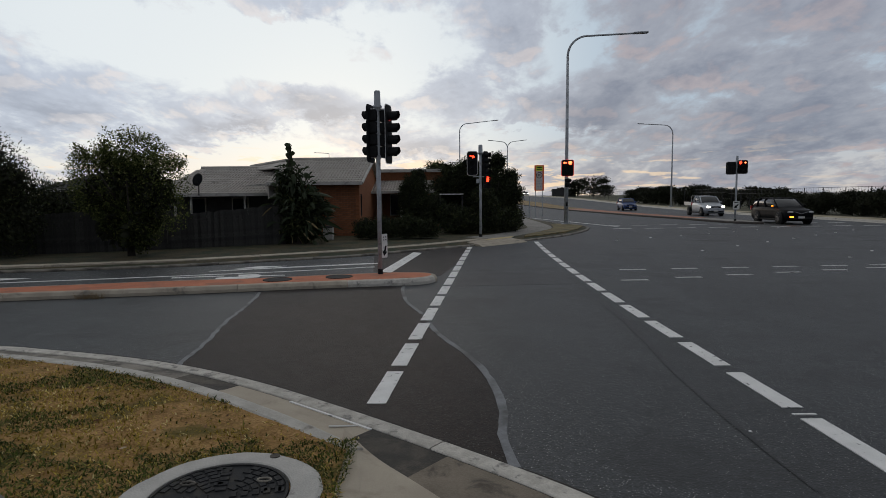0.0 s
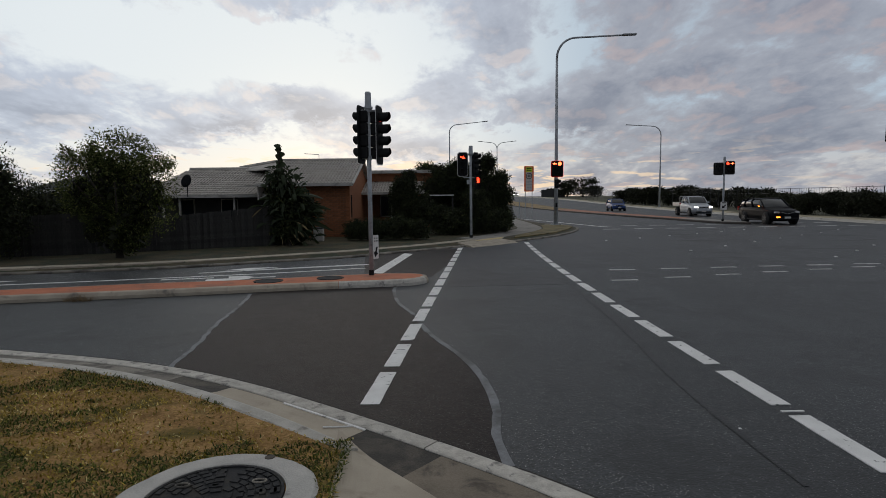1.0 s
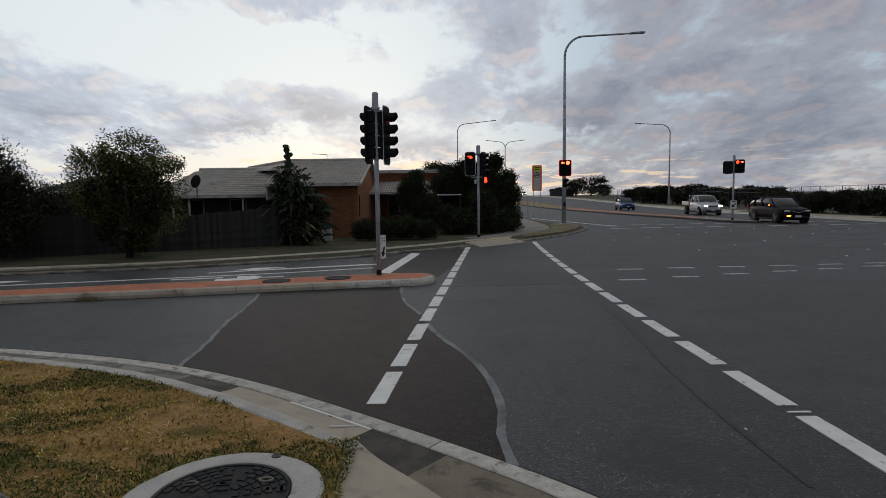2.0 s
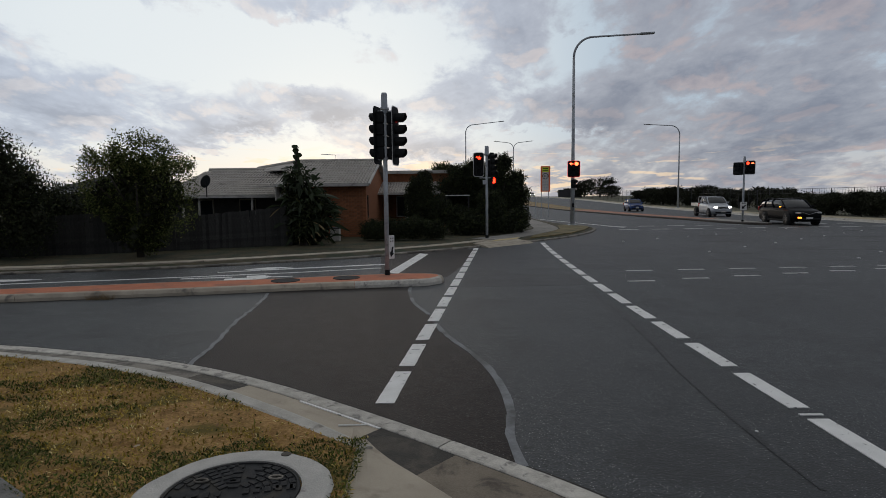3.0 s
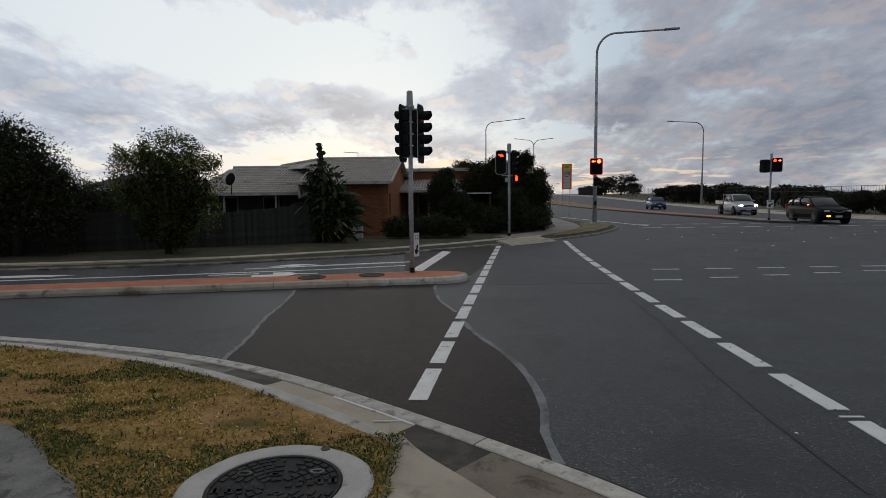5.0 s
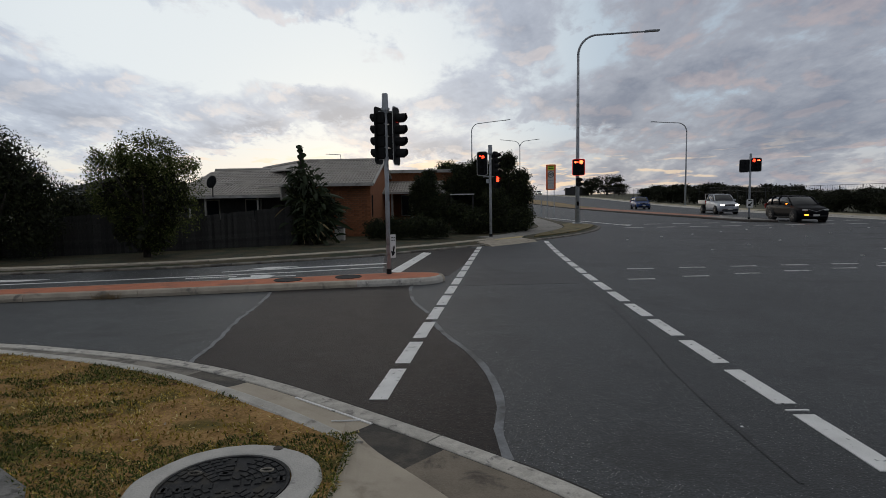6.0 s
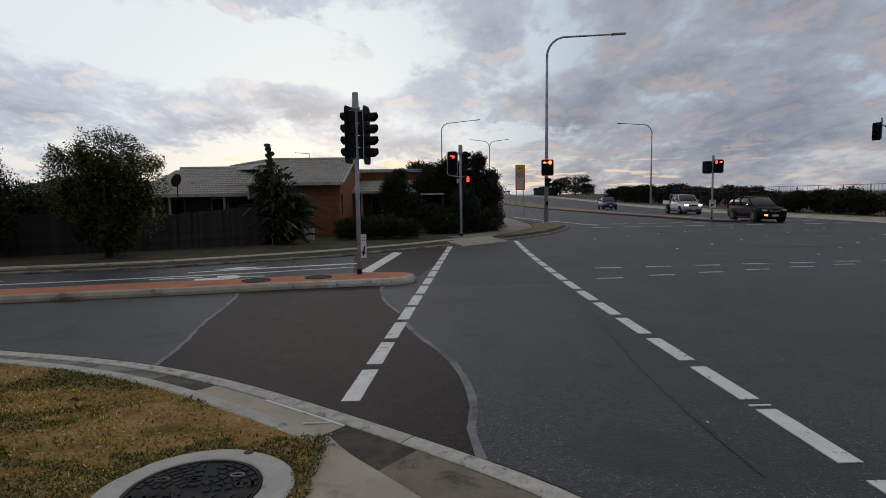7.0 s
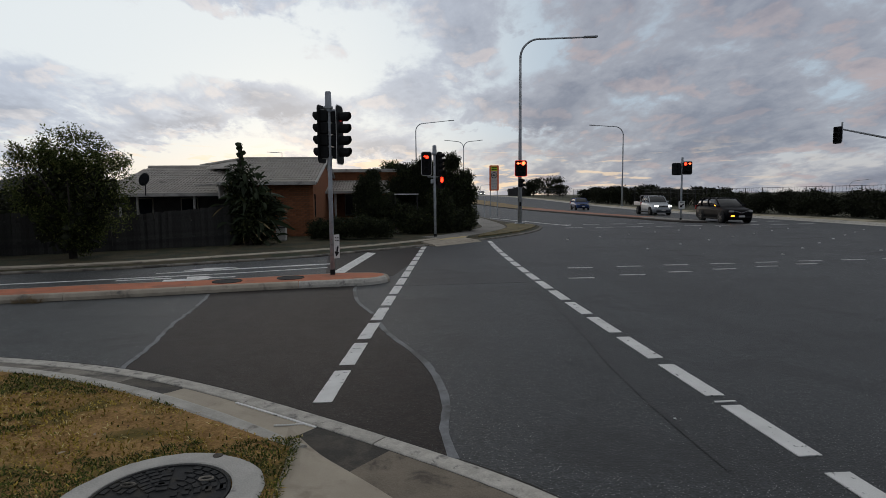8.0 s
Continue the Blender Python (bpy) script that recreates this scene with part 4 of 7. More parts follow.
def bracket(post, z, x0, x1, y=0.0):
    bm = bmesh.new()
    box(bm, ((x0 + x1) / 2, y, z), (abs(x1 - x0), 0.03, 0.035), bevel=0.006)
    tube(bm, [(0, 0, z - 0.03), (0, 0, z + 0.03)], 0.06, 14)
    part("bracket", bm, GALV, post)


def finial(post, z, r):
    bm = bmesh.new()
    tube(bm, [(0, 0, z - 0.32), (0, 0, z - 0.28)], r * 1.75, 16)
    tube(bm, [(0, 0, z - 0.28), (0, 0, z - 0.02), (0, 0, z)], [r * 1.3, r * 1.18, r * 0.9], 16)
    part("finial", bm, FINIAL, post, "pale grey cap")


# signal post on the island
post = thing("traffic_signal", (-1.215, 11.1, 0.121), "galvanised post with two black signal heads on the island", "traffic light", "traffic signals")
bm = bmesh.new()
tube(bm, [(0, 0, 0), (0.0, 0, 3.3)], 0.042, 18)
part("post", bm, GALV, post, smooth=True)
finial(post, 3.49, 0.049)
post_base(post, 0.042)
col4 = [(0, 3), (0, 2), (0, 1), (0, 0)]
signal_head(post, (-0.15, 0.03, 2.69), -104, col4, 0.225, 0.40, cowl=0.13, margin=0.10)
signal_head(post, (0.205, 0.05, 2.68), 76, col4, 0.225, 0.36, lit=((0, REDDISH),), border=SILVER_EDGE, cowl=0.20, margin=0.10)
for z in (2.25, 3.14):
    bracket(post, z, -0.14, 0.16)
bm = bmesh.new()
tube(bm, spline([(-0.03, 3.15), (-0.10, 3.0), (-0.12, 2.7), (-0.10, 2.4), (-0.03, 2.25)], 0.08) and [(q.x, 0.0, q.y) for q in spline([(0.05, 3.15), (0.11, 3.0), (0.10, 2.7), (0.09, 2.4), (0.05, 2.25)], 0.08)], 0.008, 6)
part("cable", bm, BLACK, post)
bm = bmesh.new()
round_board(bm, 0.15, 0.46, -0.06, 0.006, 0.012)
sgn = part("sign_plate", bm, WHITE, post, "narrow white keep-left sign plate")
sgn.matrix_basis = pose(0.05 * UNIT, 0, 0.55 * UNIT, 0, 0, 52)
ar = arrow_mesh("arrow", BLACK, sgn, 0.0, -0.10, 0.20, -0.064, -105)
for k in range(4):
    bm = bmesh.new()
    box(bm, (-0.03 + 0.06 * (k % 2), -0.063, 0.17 - 0.055 * (k // 2)), (0.032, 0.003, 0.018))
    part("lettering", bm, BLACK, sgn)

# second post, at the house corner
post = thing("traffic_signal", (1.41, 21.28, 0.112), "slim galvanised post with red signal and red pedestrian lamp", "traffic light", "traffic signals")
bm = bmesh.new()
tube(bm, [(0, 0, 0), (0, 0, 3.19)], 0.048, 16)
part("post", bm, GALV, post, smooth=True)
finial(post, 3.38, 0.062)
post_base(post, 0.055)
col3 = [(0, 2), (0, 1), (0, 0)]
h2 = signal_head(post, (-0.30, -0.03, 2.705), -6, col3, 0.247, 0.365, border=SILVER_EDGE, cowl=0.12, margin=0.06)
arrow_mesh("red_arrow", RED_ON, h2, 0.0, 0.247, 0.22, -0.032, -20)
signal_head(post, (0.20, 0.02, 2.687), 50, col4, 0.205, 0.31, cowl=0.18, margin=0.05)
hp = signal_head(post, (0.247, -0.05, 2.01), 20, [(0, 1), (0, 0)], 0.22, 0.237, cowl=0.12, margin=0.01)
bm = bmesh.new()
round_board(bm, 0.11, 0.20, -0.032, 0.004, 0.04)
o = part("red_pedestrian_lamp", bm, RED_ON, hp, "lit red pedestrian lamp")
o.matrix_basis = pose(0, 0, 0.11 * UNIT)
for z in (2.22, 3.05):
    bracket(post, z, -0.27, 0.2)
bm = bmesh.new()
box(bm, (-0.10, -0.03, 2.06), (0.10, 0.12, 0.16), bevel=0.015)
part("junction_box", bm, FINIAL, post)


def street_lamp(at, height, arms, lab, r0=0.10, reach=4.0, turn=0.0, curve=1.0, up=0.35):
    """A tall tapered pole whose bent arm carries a flat luminaire."""
    t = thing("street_lamp", at, lab, "street lamp", "street lamps", turn=turn)
    bm = bmesh.new()
    zc = height - curve - up
    tube(bm, [(0, 0, 0), (0, 0, height * 0.4), (0, 0, zc if len(arms) == 1 else zc)], [r0, r0 * 0.75, r0 * 0.55], 14)
    part("pole", bm, GALV, t, smooth=True)
    for s in arms:
        bm = bmesh.new()
        pts = [(s * curve * (1 - math.cos(a)), 0, zc + curve * math.sin(a)) for a in (radians(90) * k / 10 for k in range(11))]
        pts += [(s * (curve + (reach - curve) * k / 4), 0, zc + curve + up * k / 4) for k in range(1, 5)]
        tube(bm, pts, [r0 * 0.55 - r0 * 0.2 * i / len(pts) for i in range(len(pts))], 10)
        part("arm", bm, GALV, t, smooth=True)
        bm = bmesh.new()
        tilt = Matrix.Rotation(-s * math.atan2(up, reach - curve), 3, "Y")
        box(bm, (s * (reach + 0.25), 0, zc + curve + up + 0.02), (0.75, 0.24, 0.09), tilt, bevel=0.03)
        part("luminaire", bm, GALV, t, "flat grey lamp head")
    bm = bmesh.new()
    box(bm, (0, 0, 0.03), (r0 * 4, r0 * 4, 0.05), bevel=0.01)
    part("base_plate", bm, GALV, t)
    return t


lamp = street_lamp((6.49, 30.2, 0.11), 9.74, (1,), "tall galvanised street lamp with red signals on its pole", 0.115, 3.47, 0, 1.0, 0.12)
# border emits red to paint in the halo of the lit lenses
h = signal_head(lamp, (0.02, -0.15, 2.93), -5, [(0, 2), (1, 2), (0, 1), (1, 1), (0, 0), (1, 0)], 0.264, 0.352, lit=((1, RED_CORE),), border=glow("red_halo_border", (0.7, 0.02, 0.012), 0.9), cowl=0.10, margin=0.02)
arrow_mesh("red_arrow", RED_CORE, h, -0.132, 0.264, 0.21, -0.034, 180)
signal_head(lamp, (0.07, -0.13, 2.16), 40, [(0, 1), (0, 0)], 0.22, 0.25, cowl=0.14, margin=0.02)
bm = bmesh.new()
box(bm, (0, -0.14, 1.05), (0.10, 0.08, 0.22), bevel=0.02)
part("push_button_box", bm, BLACK, lamp)
bm = bmesh.new()
prism(bm, [(6.0, 29.6), (7.0, 29.6), (6.95, 30.9), (6.0, 30.9)], 0.08, 0.117)
tagged(part("lamp_plinth", bm, PATHM), "small concrete pad under the lamp", "plinth", kind="structure")

street_lamp((2.25, 74, 0.1), 11.1, (1,), "distant street lamp above the dark trees", 0.11, 4.3, 0, 1.0, 0.35)
street_lamp((11.15, 99, 0.2), 10.9, (1, -1), "distant double-armed street lamp behind the trees", 0.12, 2.7, 0, 1.1, 0.2)
street_lamp((28.0, 70.5, 0.14), 10.05, (-1,), "galvanised street lamp on the far verge", 0.12, 3.7, 0, 1.1, 0.15)
street_lamp((122, 148, 0), 5.2, (1,), "faint distant street lamp beyond the trees", 0.12, 6.0, 0, 1.8, 0.4)
street_lamp((22.6, 160, 1.5), 3.2, (1,), "tiny far street lamp near the crest", 0.08, 2.0, 0, 0.7, 0.1)

# signal post on the median nose
post = thing("traffic_signal", (16.47, 32.33, 0.118), "galvanised median post with red signal and arrow sign", "traffic light", "traffic signals")
bm = bmesh.new()
tube(bm, [(0, 0, 0), (0, 0, 3.467)], 0.053, 14)
part("post", bm, GALV, post, smooth=True)
finial(post, 3.625, 0.053)
post_base(post, 0.053)
cells = [(0, 2), (1, 2), (0, 1), (1, 1), (0, 0), (1, 0)]
h = signal_head(post, (0.26, -0.09, 3.00), -8, cells, 0.236, 0.315, lit=((0, RED_ON),), border=SILVER_EDGE, cowl=0.10, margin=0.02)
arrow_mesh("red_arrow", RED_CORE, h, 0.118, 0.236, 0.19, -0.034, 0)
signal_head(post, (-0.29, 0.09, 2.95), 172, cells, 0.219, 0.298, border=SILVER_EDGE, cowl=0.10, margin=0.02)
bracket(post, 2.98, -0.3, 0.3)
bm = bmesh.new()
round_board(bm, 0.37, 0.455, -0.075, 0.008, 0.04)
sgn = part("sign_plate", bm, WHITE, post, "white keep-left sign plate with black arrow")
sgn.matrix_basis = pose(0, 0, 0.87 * UNIT)
arrow_mesh("arrow", BLACK, sgn, 0, -0.05, 0.31, -0.08, -138)
bm = bmesh.new()
box(bm, (0, -0.078, 0.165), (0.23, 0.003, 0.05))
part("lettering", bm, BLACK, sgn)

# signal on a mast arm at the far corner
mast = thing("mast_arm_signal", (36.3, 36.4, 0.13), "overhead black signal head on a grey mast arm", "traffic light", "traffic signals")
bm = bmesh.new()
tube(bm, [(0, 0, 0), (0, 0, 4.35)], [0.16, 0.13], 16)
part("post", bm, GALV, mast, smooth=True)
bm = bmesh.new()
tube(bm, [(0, 0, 4.3), (-0.8, 0.2, 4.72), (-3.0, 0.9, 5.22), (-5.55, 1.6, 5.85)], [0.10, 0.09, 0.075, 0.055], 12)
part("arm", bm, GALV, mast, smooth=True)
bm = bmesh.new()
tube(bm, [(-5.6, 1.6, 5.0), (-5.6, 1.6, 6.35)], 0.06, 12)
part("drop_tube", bm, GALV, mast)
signal_head(mast, (-5.95, 1.55, 5.45), -62, col3, 0.36, 0.55, cowl=0.26, margin=0.06)

# school-time speed sign
FLUO = surface("fluoro_yellow_green", (0.62, 0.80, 0.04), (0.68, 0.86, 0.06), 8, 0.5, bump=0.0)
ORED = surface("orange_red_board", (0.85, 0.16, 0.05), (0.92, 0.20, 0.07), 8, 0.5, bump=0.0)
SIGNWHITE = surface("sign_face", (0.56, 0.52, 0.48), (0.64, 0.60, 0.56), 8, 0.5, bump=0.0)
RINGRED = surface("sign_ring", (0.45, 0.08, 0.05), (0.5, 0.1, 0.06), 8, 0.5, bump=0.0)
sp = thing("speed_sign", (6.95, 41.9, 0.11), "tall school speed sign with orange border on two posts", "road sign")
for x in (-0.18, 0.32):
    bm = bmesh.new()
    tube(bm, [(x, 0.04, 0), (x, 0.04, 2.2)], 0.028, 8)
    part("post", bm, GALV, sp)
bm = bmesh.new()
round_board(bm, 0.70, 1.84, 0.0, 0.012, 0.06)
brd = part("board", bm, ORED, sp, "orange-red border board")
brd.matrix_basis = pose(0.08 * UNIT, 0, 2.80 * UNIT)
bm = bmesh.new()
box(bm, (0, -0.006, 0.67), (0.46, 0.008, 0.32), bevel=0.003)
part("top_panel", bm, FLUO, brd, "fluorescent yellow-green panel")
bm = bmesh.new()
box(bm, (0, -0.006, -0.18), (0.46, 0.008, 1.32), bevel=0.003)
part("face_panel", bm, SIGNWHITE, brd, "pale sign face")
bm = bmesh.new()
disc(bm, (0, 0.20), 0.225, -0.014, 0.006, 28)
part("ring", bm, BLACK, brd)
bm = bmesh.new()
disc(bm, (0, 0.20), 0.18, -0.017, 0.004, 28)
part("ring_face", bm, SIGNWHITE, brd)
fc = bpy.data.curves.new("forty", "FONT")
fc.body, fc.size, fc.align_x, fc.align_y, fc.extrude = "40", 0.29 * UNIT, "CENTER", "CENTER", 0.002
txt = new("number", fc)
txt.data.materials.append(BLACK)
txt.parent = brd
txt.matrix_basis = pose(0, -0.019 * UNIT, 0.20 * UNIT, 90)
for r_, xs in ((-0.22, (-0.15, 0.0, 0.15)), (-0.42, (-0.15, 0.0, 0.15)), (-0.62, (-0.08, 0.1))):
    for x in xs:
        bm = bmesh.new()
        box(bm, (x, -0.012, r_), (0.10, 0.004, 0.07))
        part("lettering", bm, GALV, brd)
for r_ in (0.75, 0.62):
    bm = bmesh.new()
    box(bm, (0, -0.012, r_), (0.36, 0.004, 0.06))
    part("lettering", bm, BLACK, brd)
# slim bare post beside the sign
bm = bmesh.new()
tube(bm, [(6.2, 41, 0.1), (6.2, 41, 1.6)], 0.03, 8)
tagged(part("marker_post", bm, GALV), "slim bare grey marker post on the verge", "post")

# access cover in the near verge
RINGC = surface("ring_concrete", (0.37, 0.36, 0.335), (0.49, 0.475, 0.44), 5, 0.9, bump=0.5, fine=80, stain=(0.19, 0.185, 0.175), stain_scale=4, stain_lo=0.58, stain_hi=0.75)
mh = thing("manhole", (-1.135, 2.80, 0.098), "patterned black iron manhole cover in a concrete ring", "manhole")
bm = bmesh.new()
seg = 72
prof = [(0.352, -0.05), (0.352, 0.018), (0.362, 0.022), (0.485, 0.018), (0.505, 0.006), (0.512, -0.05)]
rings = []
for r_, z in prof:
    ring = []
    for k in range(seg):
        a = 2 * math.pi * k / seg
        wob = 0.016 * noise.noise((math.cos(a) * 2.2, math.sin(a) * 2.2, 0.4)) + 0.006 * noise.noise((math.cos(a) * 9, math.sin(a) * 9, 2)) if r_ > 0.4 else 0
        ring.append(bm.verts.new(((r_ + wob) * math.cos(a), (r_ + wob) * math.sin(a), z)))
    rings.append(ring)
for a, b in zip(rings, rings[1:]):
    for k in range(seg):
        bm.faces.new((a[k], a[(k + 1) % seg], b[(k + 1) % seg], b[k]))
bmesh.ops.recalc_face_normals(bm, faces=bm.faces)
part("ring", bm, RINGC, mh, "rough pale concrete ring")
bm = bmesh.new()
tube(bm, [(0, 0, -0.05), (0, 0, 0.010)], 0.345, 56)
cov = part("cover", bm, IRON, mh)
bm = bmesh.new()
for k in range(56):
    a = 2 * math.pi * k / 56
    box(bm, (math.cos(a) * 0.336, math.sin(a) * 0.336, 0.014), (0.014, 0.0375, 0.008), Matrix.Rotation(a, 3, "Z"))
part("rim", bm, IRON, cov)
bm = bmesh.new()
for ringn, r_ in enumerate((0.305, 0.262, 0.219, 0.176, 0.133, 0.09)):
    n = max(8, int(2 * math.pi * r_ / 0.062))
    for k in range(n):
        a = 2 * math.pi * (k + 0.5 * (ringn % 2)) / n
        if abs(math.sin(a)) * r_ < 0.035 or abs(math.cos(a)) * r_ < 0.035:
            continue
        box(bm, (math.cos(a) * r_, math.sin(a) * r_, 0.013), (0.030, 2 * math.pi * r_ / n * 0.74, 0.009), Matrix.Rotation(a, 3, "Z"))
for a in (0, 90, 180, 270):
    for k in range(5):
        q = Matrix.Rotation(radians(a + 12), 3, "Z")
        box(bm, q @ Vector((0.07 + 0.055 * k, 0, 0.013)), (0.032, 0.052, 0.009), q)
part("tread_pattern", bm, IRON, cov)
for a in (40, 150, 262):
    bm = bmesh.new()
    c, s = math.cos(radians(a)) * 0.24, math.sin(radians(a)) * 0.24
    pts = [(c + 0.036 * math.cos(2 * math.pi * k / 20), s + 0.020 * math.sin(2 * math.pi * k / 20), 0.019) for k in range(21)]
    tube(bm, pts, 0.006, 6, False)
    part("lift_key", bm, GUTTER, cov)
bm = bmesh.new()
tube(bm, [(0.16, 0.43, 0.018), (0.16, 0.43, 0.024)], 0.028, 16)
part("survey_plug", bm, CHANNEL, mh)

# ---- plants ----
LEAF = foliage("leaf_dark", (0.013, 0.018, 0.008), (0.040, 0.052, 0.019), (0.085, 0.090, 0.034))
LEAF_PALE = foliage("leaf_olive", (0.040, 0.054, 0.017), (0.140, 0.170, 0.055), (0.28, 0.28, 0.10), see=0.6)
LEAF_BROAD = foliage("leaf_broad", (0.026, 0.038, 0.019), (0.090, 0.118, 0.058), (0.32, 0.32, 0.20), 0.42, see=0.3)
# far trees, and crown hearts whose shade is put into the leaf colour
LEAF_FAR_AND_SHADE = foliage("leaf_far_and_shade", (0.014, 0.016, 0.009), (0.032, 0.037, 0.018))
BARK = surface("bark", (0.022, 0.018, 0.014), (0.048, 0.040, 0.031), 8, 0.95, bump=0.6, fine=40)


def leaf_mesh(name, blobs, n, size, mat, parent, seed, shell=0.55, slim=0.42, droop=0.0):
    """A crown of many small leaves scattered through uneven rounded masses. blobs: centre and half-axes."""
    rg = np.random.default_rng(seed)
    vol = np.array([b[1][0] * b[1][1] * b[1][2] for b in blobs]) ** 0.67
    pick = rg.choice(len(blobs), n, p=vol / vol.sum())
    c = np.array([b[0] for b in blobs])[pick]
    a = np.array([b[1] for b in blobs])[pick]
    d = rg.normal(size=(n, 3))
    d /= np.linalg.norm(d, axis=1)[:, None]
    r = (shell + (1.02 - shell) * rg.random(n) ** 0.6) * (1 + 0.10 * rg.normal(size=n))
    r = np.minimum(r, 1.06)
    r *= 1 + 0.16 * np.sin(d[:, 0] * 7 + pick) * np.sin(d[:, 2] * 6 + 2 * pick)
    p = c + d * a * r[:, None]
    p[:, 2] = np.maximum(p[:, 2], 0.06)
    u = rg.normal(size=(n, 3)) + d * 0.4
    u[:, 2] -= droop
    u /= np.linalg.norm(u, axis=1)[:, None]
    v = np.cross(u, rg.normal(size=(n, 3)))
    v /= np.linalg.norm(v, axis=1)[:, None]
    wn = np.cross(u, v)
    s = size * (0.6 + 0.8 * rg.random(n))[:, None]
    quad = np.stack([p - u * s, p + v * s * slim + wn * s * 0.12, p + u * s, p - v * s * slim + wn * s * 0.12], 1).reshape(-1, 3) * UNIT
    me = bpy.data.meshes.new(name)
    me.from_pydata(quad.tolist(), [], [(4 * i, 4 * i + 1, 4 * i + 2, 4 * i + 3) for i in range(n)])
    me.materials.append(mat)
    ob = new(name, me)
    ob.parent = parent
    return ob


def bare_tree(t, base_r, height, limbs, seed, spread=0.5):
    rg = random.Random(seed)
    bm = bmesh.new()
    lean = (rg.uniform(-0.1, 0.1), rg.uniform(-0.1, 0.1))
    tube(bm, [(0, 0, -0.02), (lean[0] * 0.4, lean[1] * 0.4, height * 0.3), (lean[0], lean[1], height * 0.6)], [base_r, base_r * 0.75, base_r * 0.45], 9)
    part("trunk", bm, BARK, t, smooth=True)
    for k in range(limbs):
        a = 2 * math.pi * (k + rg.random() * 0.6) / limbs
        z0 = height * rg.uniform(0.25, 0.55)
        bm = bmesh.new()
        e = spread * rg.uniform(0.6, 1.1)
        pts = [(lean[0] * z0 / height, lean[1] * z0 / height, z0), (e * 0.5 * math.cos(a), e * 0.5 * math.sin(a), z0 + height * 0.16), (e * math.cos(a), e * math.sin(a), z0 + height * rg.uniform(0.28, 0.42))]
        tube(bm, pts, [base_r * 0.45, base_r * 0.3, base_r * 0.1], 6)
        part("limb", bm, BARK, t, smooth=True)


def tree(at, lab, blobs, n, size, mat, seed, base_r=0.09, height=2.0, limbs=6, spread=0.9, name="tree", category="tree", group="", inner=0.35, **kw):
    t = thing(name, at, lab, category, group)
    bare_tree(t, base_r, height, limbs, seed, spread)
    leaf_mesh("crown", blobs, n, size, mat, t, seed, **kw)
    # dense heart of the crown, its shade put into darker leaves
    leaf_mesh("inner_crown", [(b[0], tuple(q * 0.72 for q in b[1])) for b in blobs], int(n * inner), size * 1.9, LEAF_FAR_AND_SHADE, t, seed + 99, shell=0.2, slim=0.6)
    return t


rb = random.Random(4)
# olive street tree on the verge
blobs = [((-0.25, 0, 1.2), (0.62, 0.6, 0.8)), ((0.25, 0, 1.05), (0.58, 0.6, 0.9)), ((-0.95, 0, 1.55), (0.5, 0.5, 0.5)), ((-1.3, 0, 1.95), (0.3, 0.3, 0.3)), ((-0.5, 0, 2.75), (0.35, 0.3, 0.3)), ((0.1, 0, 3.15), (0.3, 0.3, 0.25)), ((1.25, 0, 2.45), (0.3, 0.3, 0.28)), ((0.7, 0, 2.95), (0.3, 0.3, 0.25)), ((0.0, 0.1, 1.9), (1.35, 1.0, 0.95)), ((-0.85, 0, 2.05), (0.75, 0.7, 0.75)), ((0.85, 0.1, 2.1), (0.75, 0.7, 0.85)), ((0.0, 0, 2.75), (0.85, 0.75, 0.65)), ((0.45, 0, 2.7), (0.6, 0.6, 0.6)), ((-1.15, 0, 2.35), (0.42, 0.4, 0.4)), ((1.1, 0, 1.2), (0.5, 0.5, 0.6))]
st_tree = tree((-8.35, 15.35, 0.1), "bushy olive-green street tree on the grass verge", blobs[:2], 15000, 0.033, LEAF_PALE, 11, 0.10, 2.6, 10, 1.2, inner=0.5)
leaf_mesh("upper_crown", blobs[2:], 14500, 0.032, LEAF_PALE, st_tree, 15, shell=0.5, slim=0.46)
rt = random.Random(19)
sprays = []
for k in range(26):
    a = rt.uniform(0, 2 * math.pi)
    c0 = Vector((rt.uniform(-0.9, 0.9), rt.uniform(-0.5, 0.5), rt.uniform(1.7, 2.4)))
    d0 = Vector((math.cos(a) * rt.uniform(0.4, 1.0), math.sin(a) * 0.5, rt.uniform(0.35, 1.0))).normalized()
    ln = rt.uniform(0.6, 1.0)
    tip = c0 + d0 * ln
    bm = bmesh.new()
    tube(bm, [c0, c0 + d0 * ln * 0.5 + Vector((0, 0, 0.05)), tip], [0.014, 0.009, 0.003], 5)
    part("twig", bm, BARK, st_tree)
    sprays += [(tuple(c0 + d0 * ln * f_), (0.16, 0.16, 0.14)) for f_ in (0.5, 0.65, 0.8, 0.9, 1.0)]
leaf_mesh("outer_crown", sprays, 8500, 0.031, LEAF_PALE, st_tree, 700, shell=0.2, slim=0.42)
# shade inside the street tree, put in as dark leaves
leaf_mesh("inner_crown", [((0, 0.1, 1.75), (0.95, 0.7, 0.7)), ((-0.6, 0, 1.6), (0.5, 0.5, 0.5)), ((0.7, 0, 1.6), (0.5, 0.5, 0.6)), ((0, 0, 0.9), (0.75, 0.6, 0.8))], 1700, 0.12, LEAF_FAR_AND_SHADE, st_tree, 16, shell=0.2, slim=0.55)
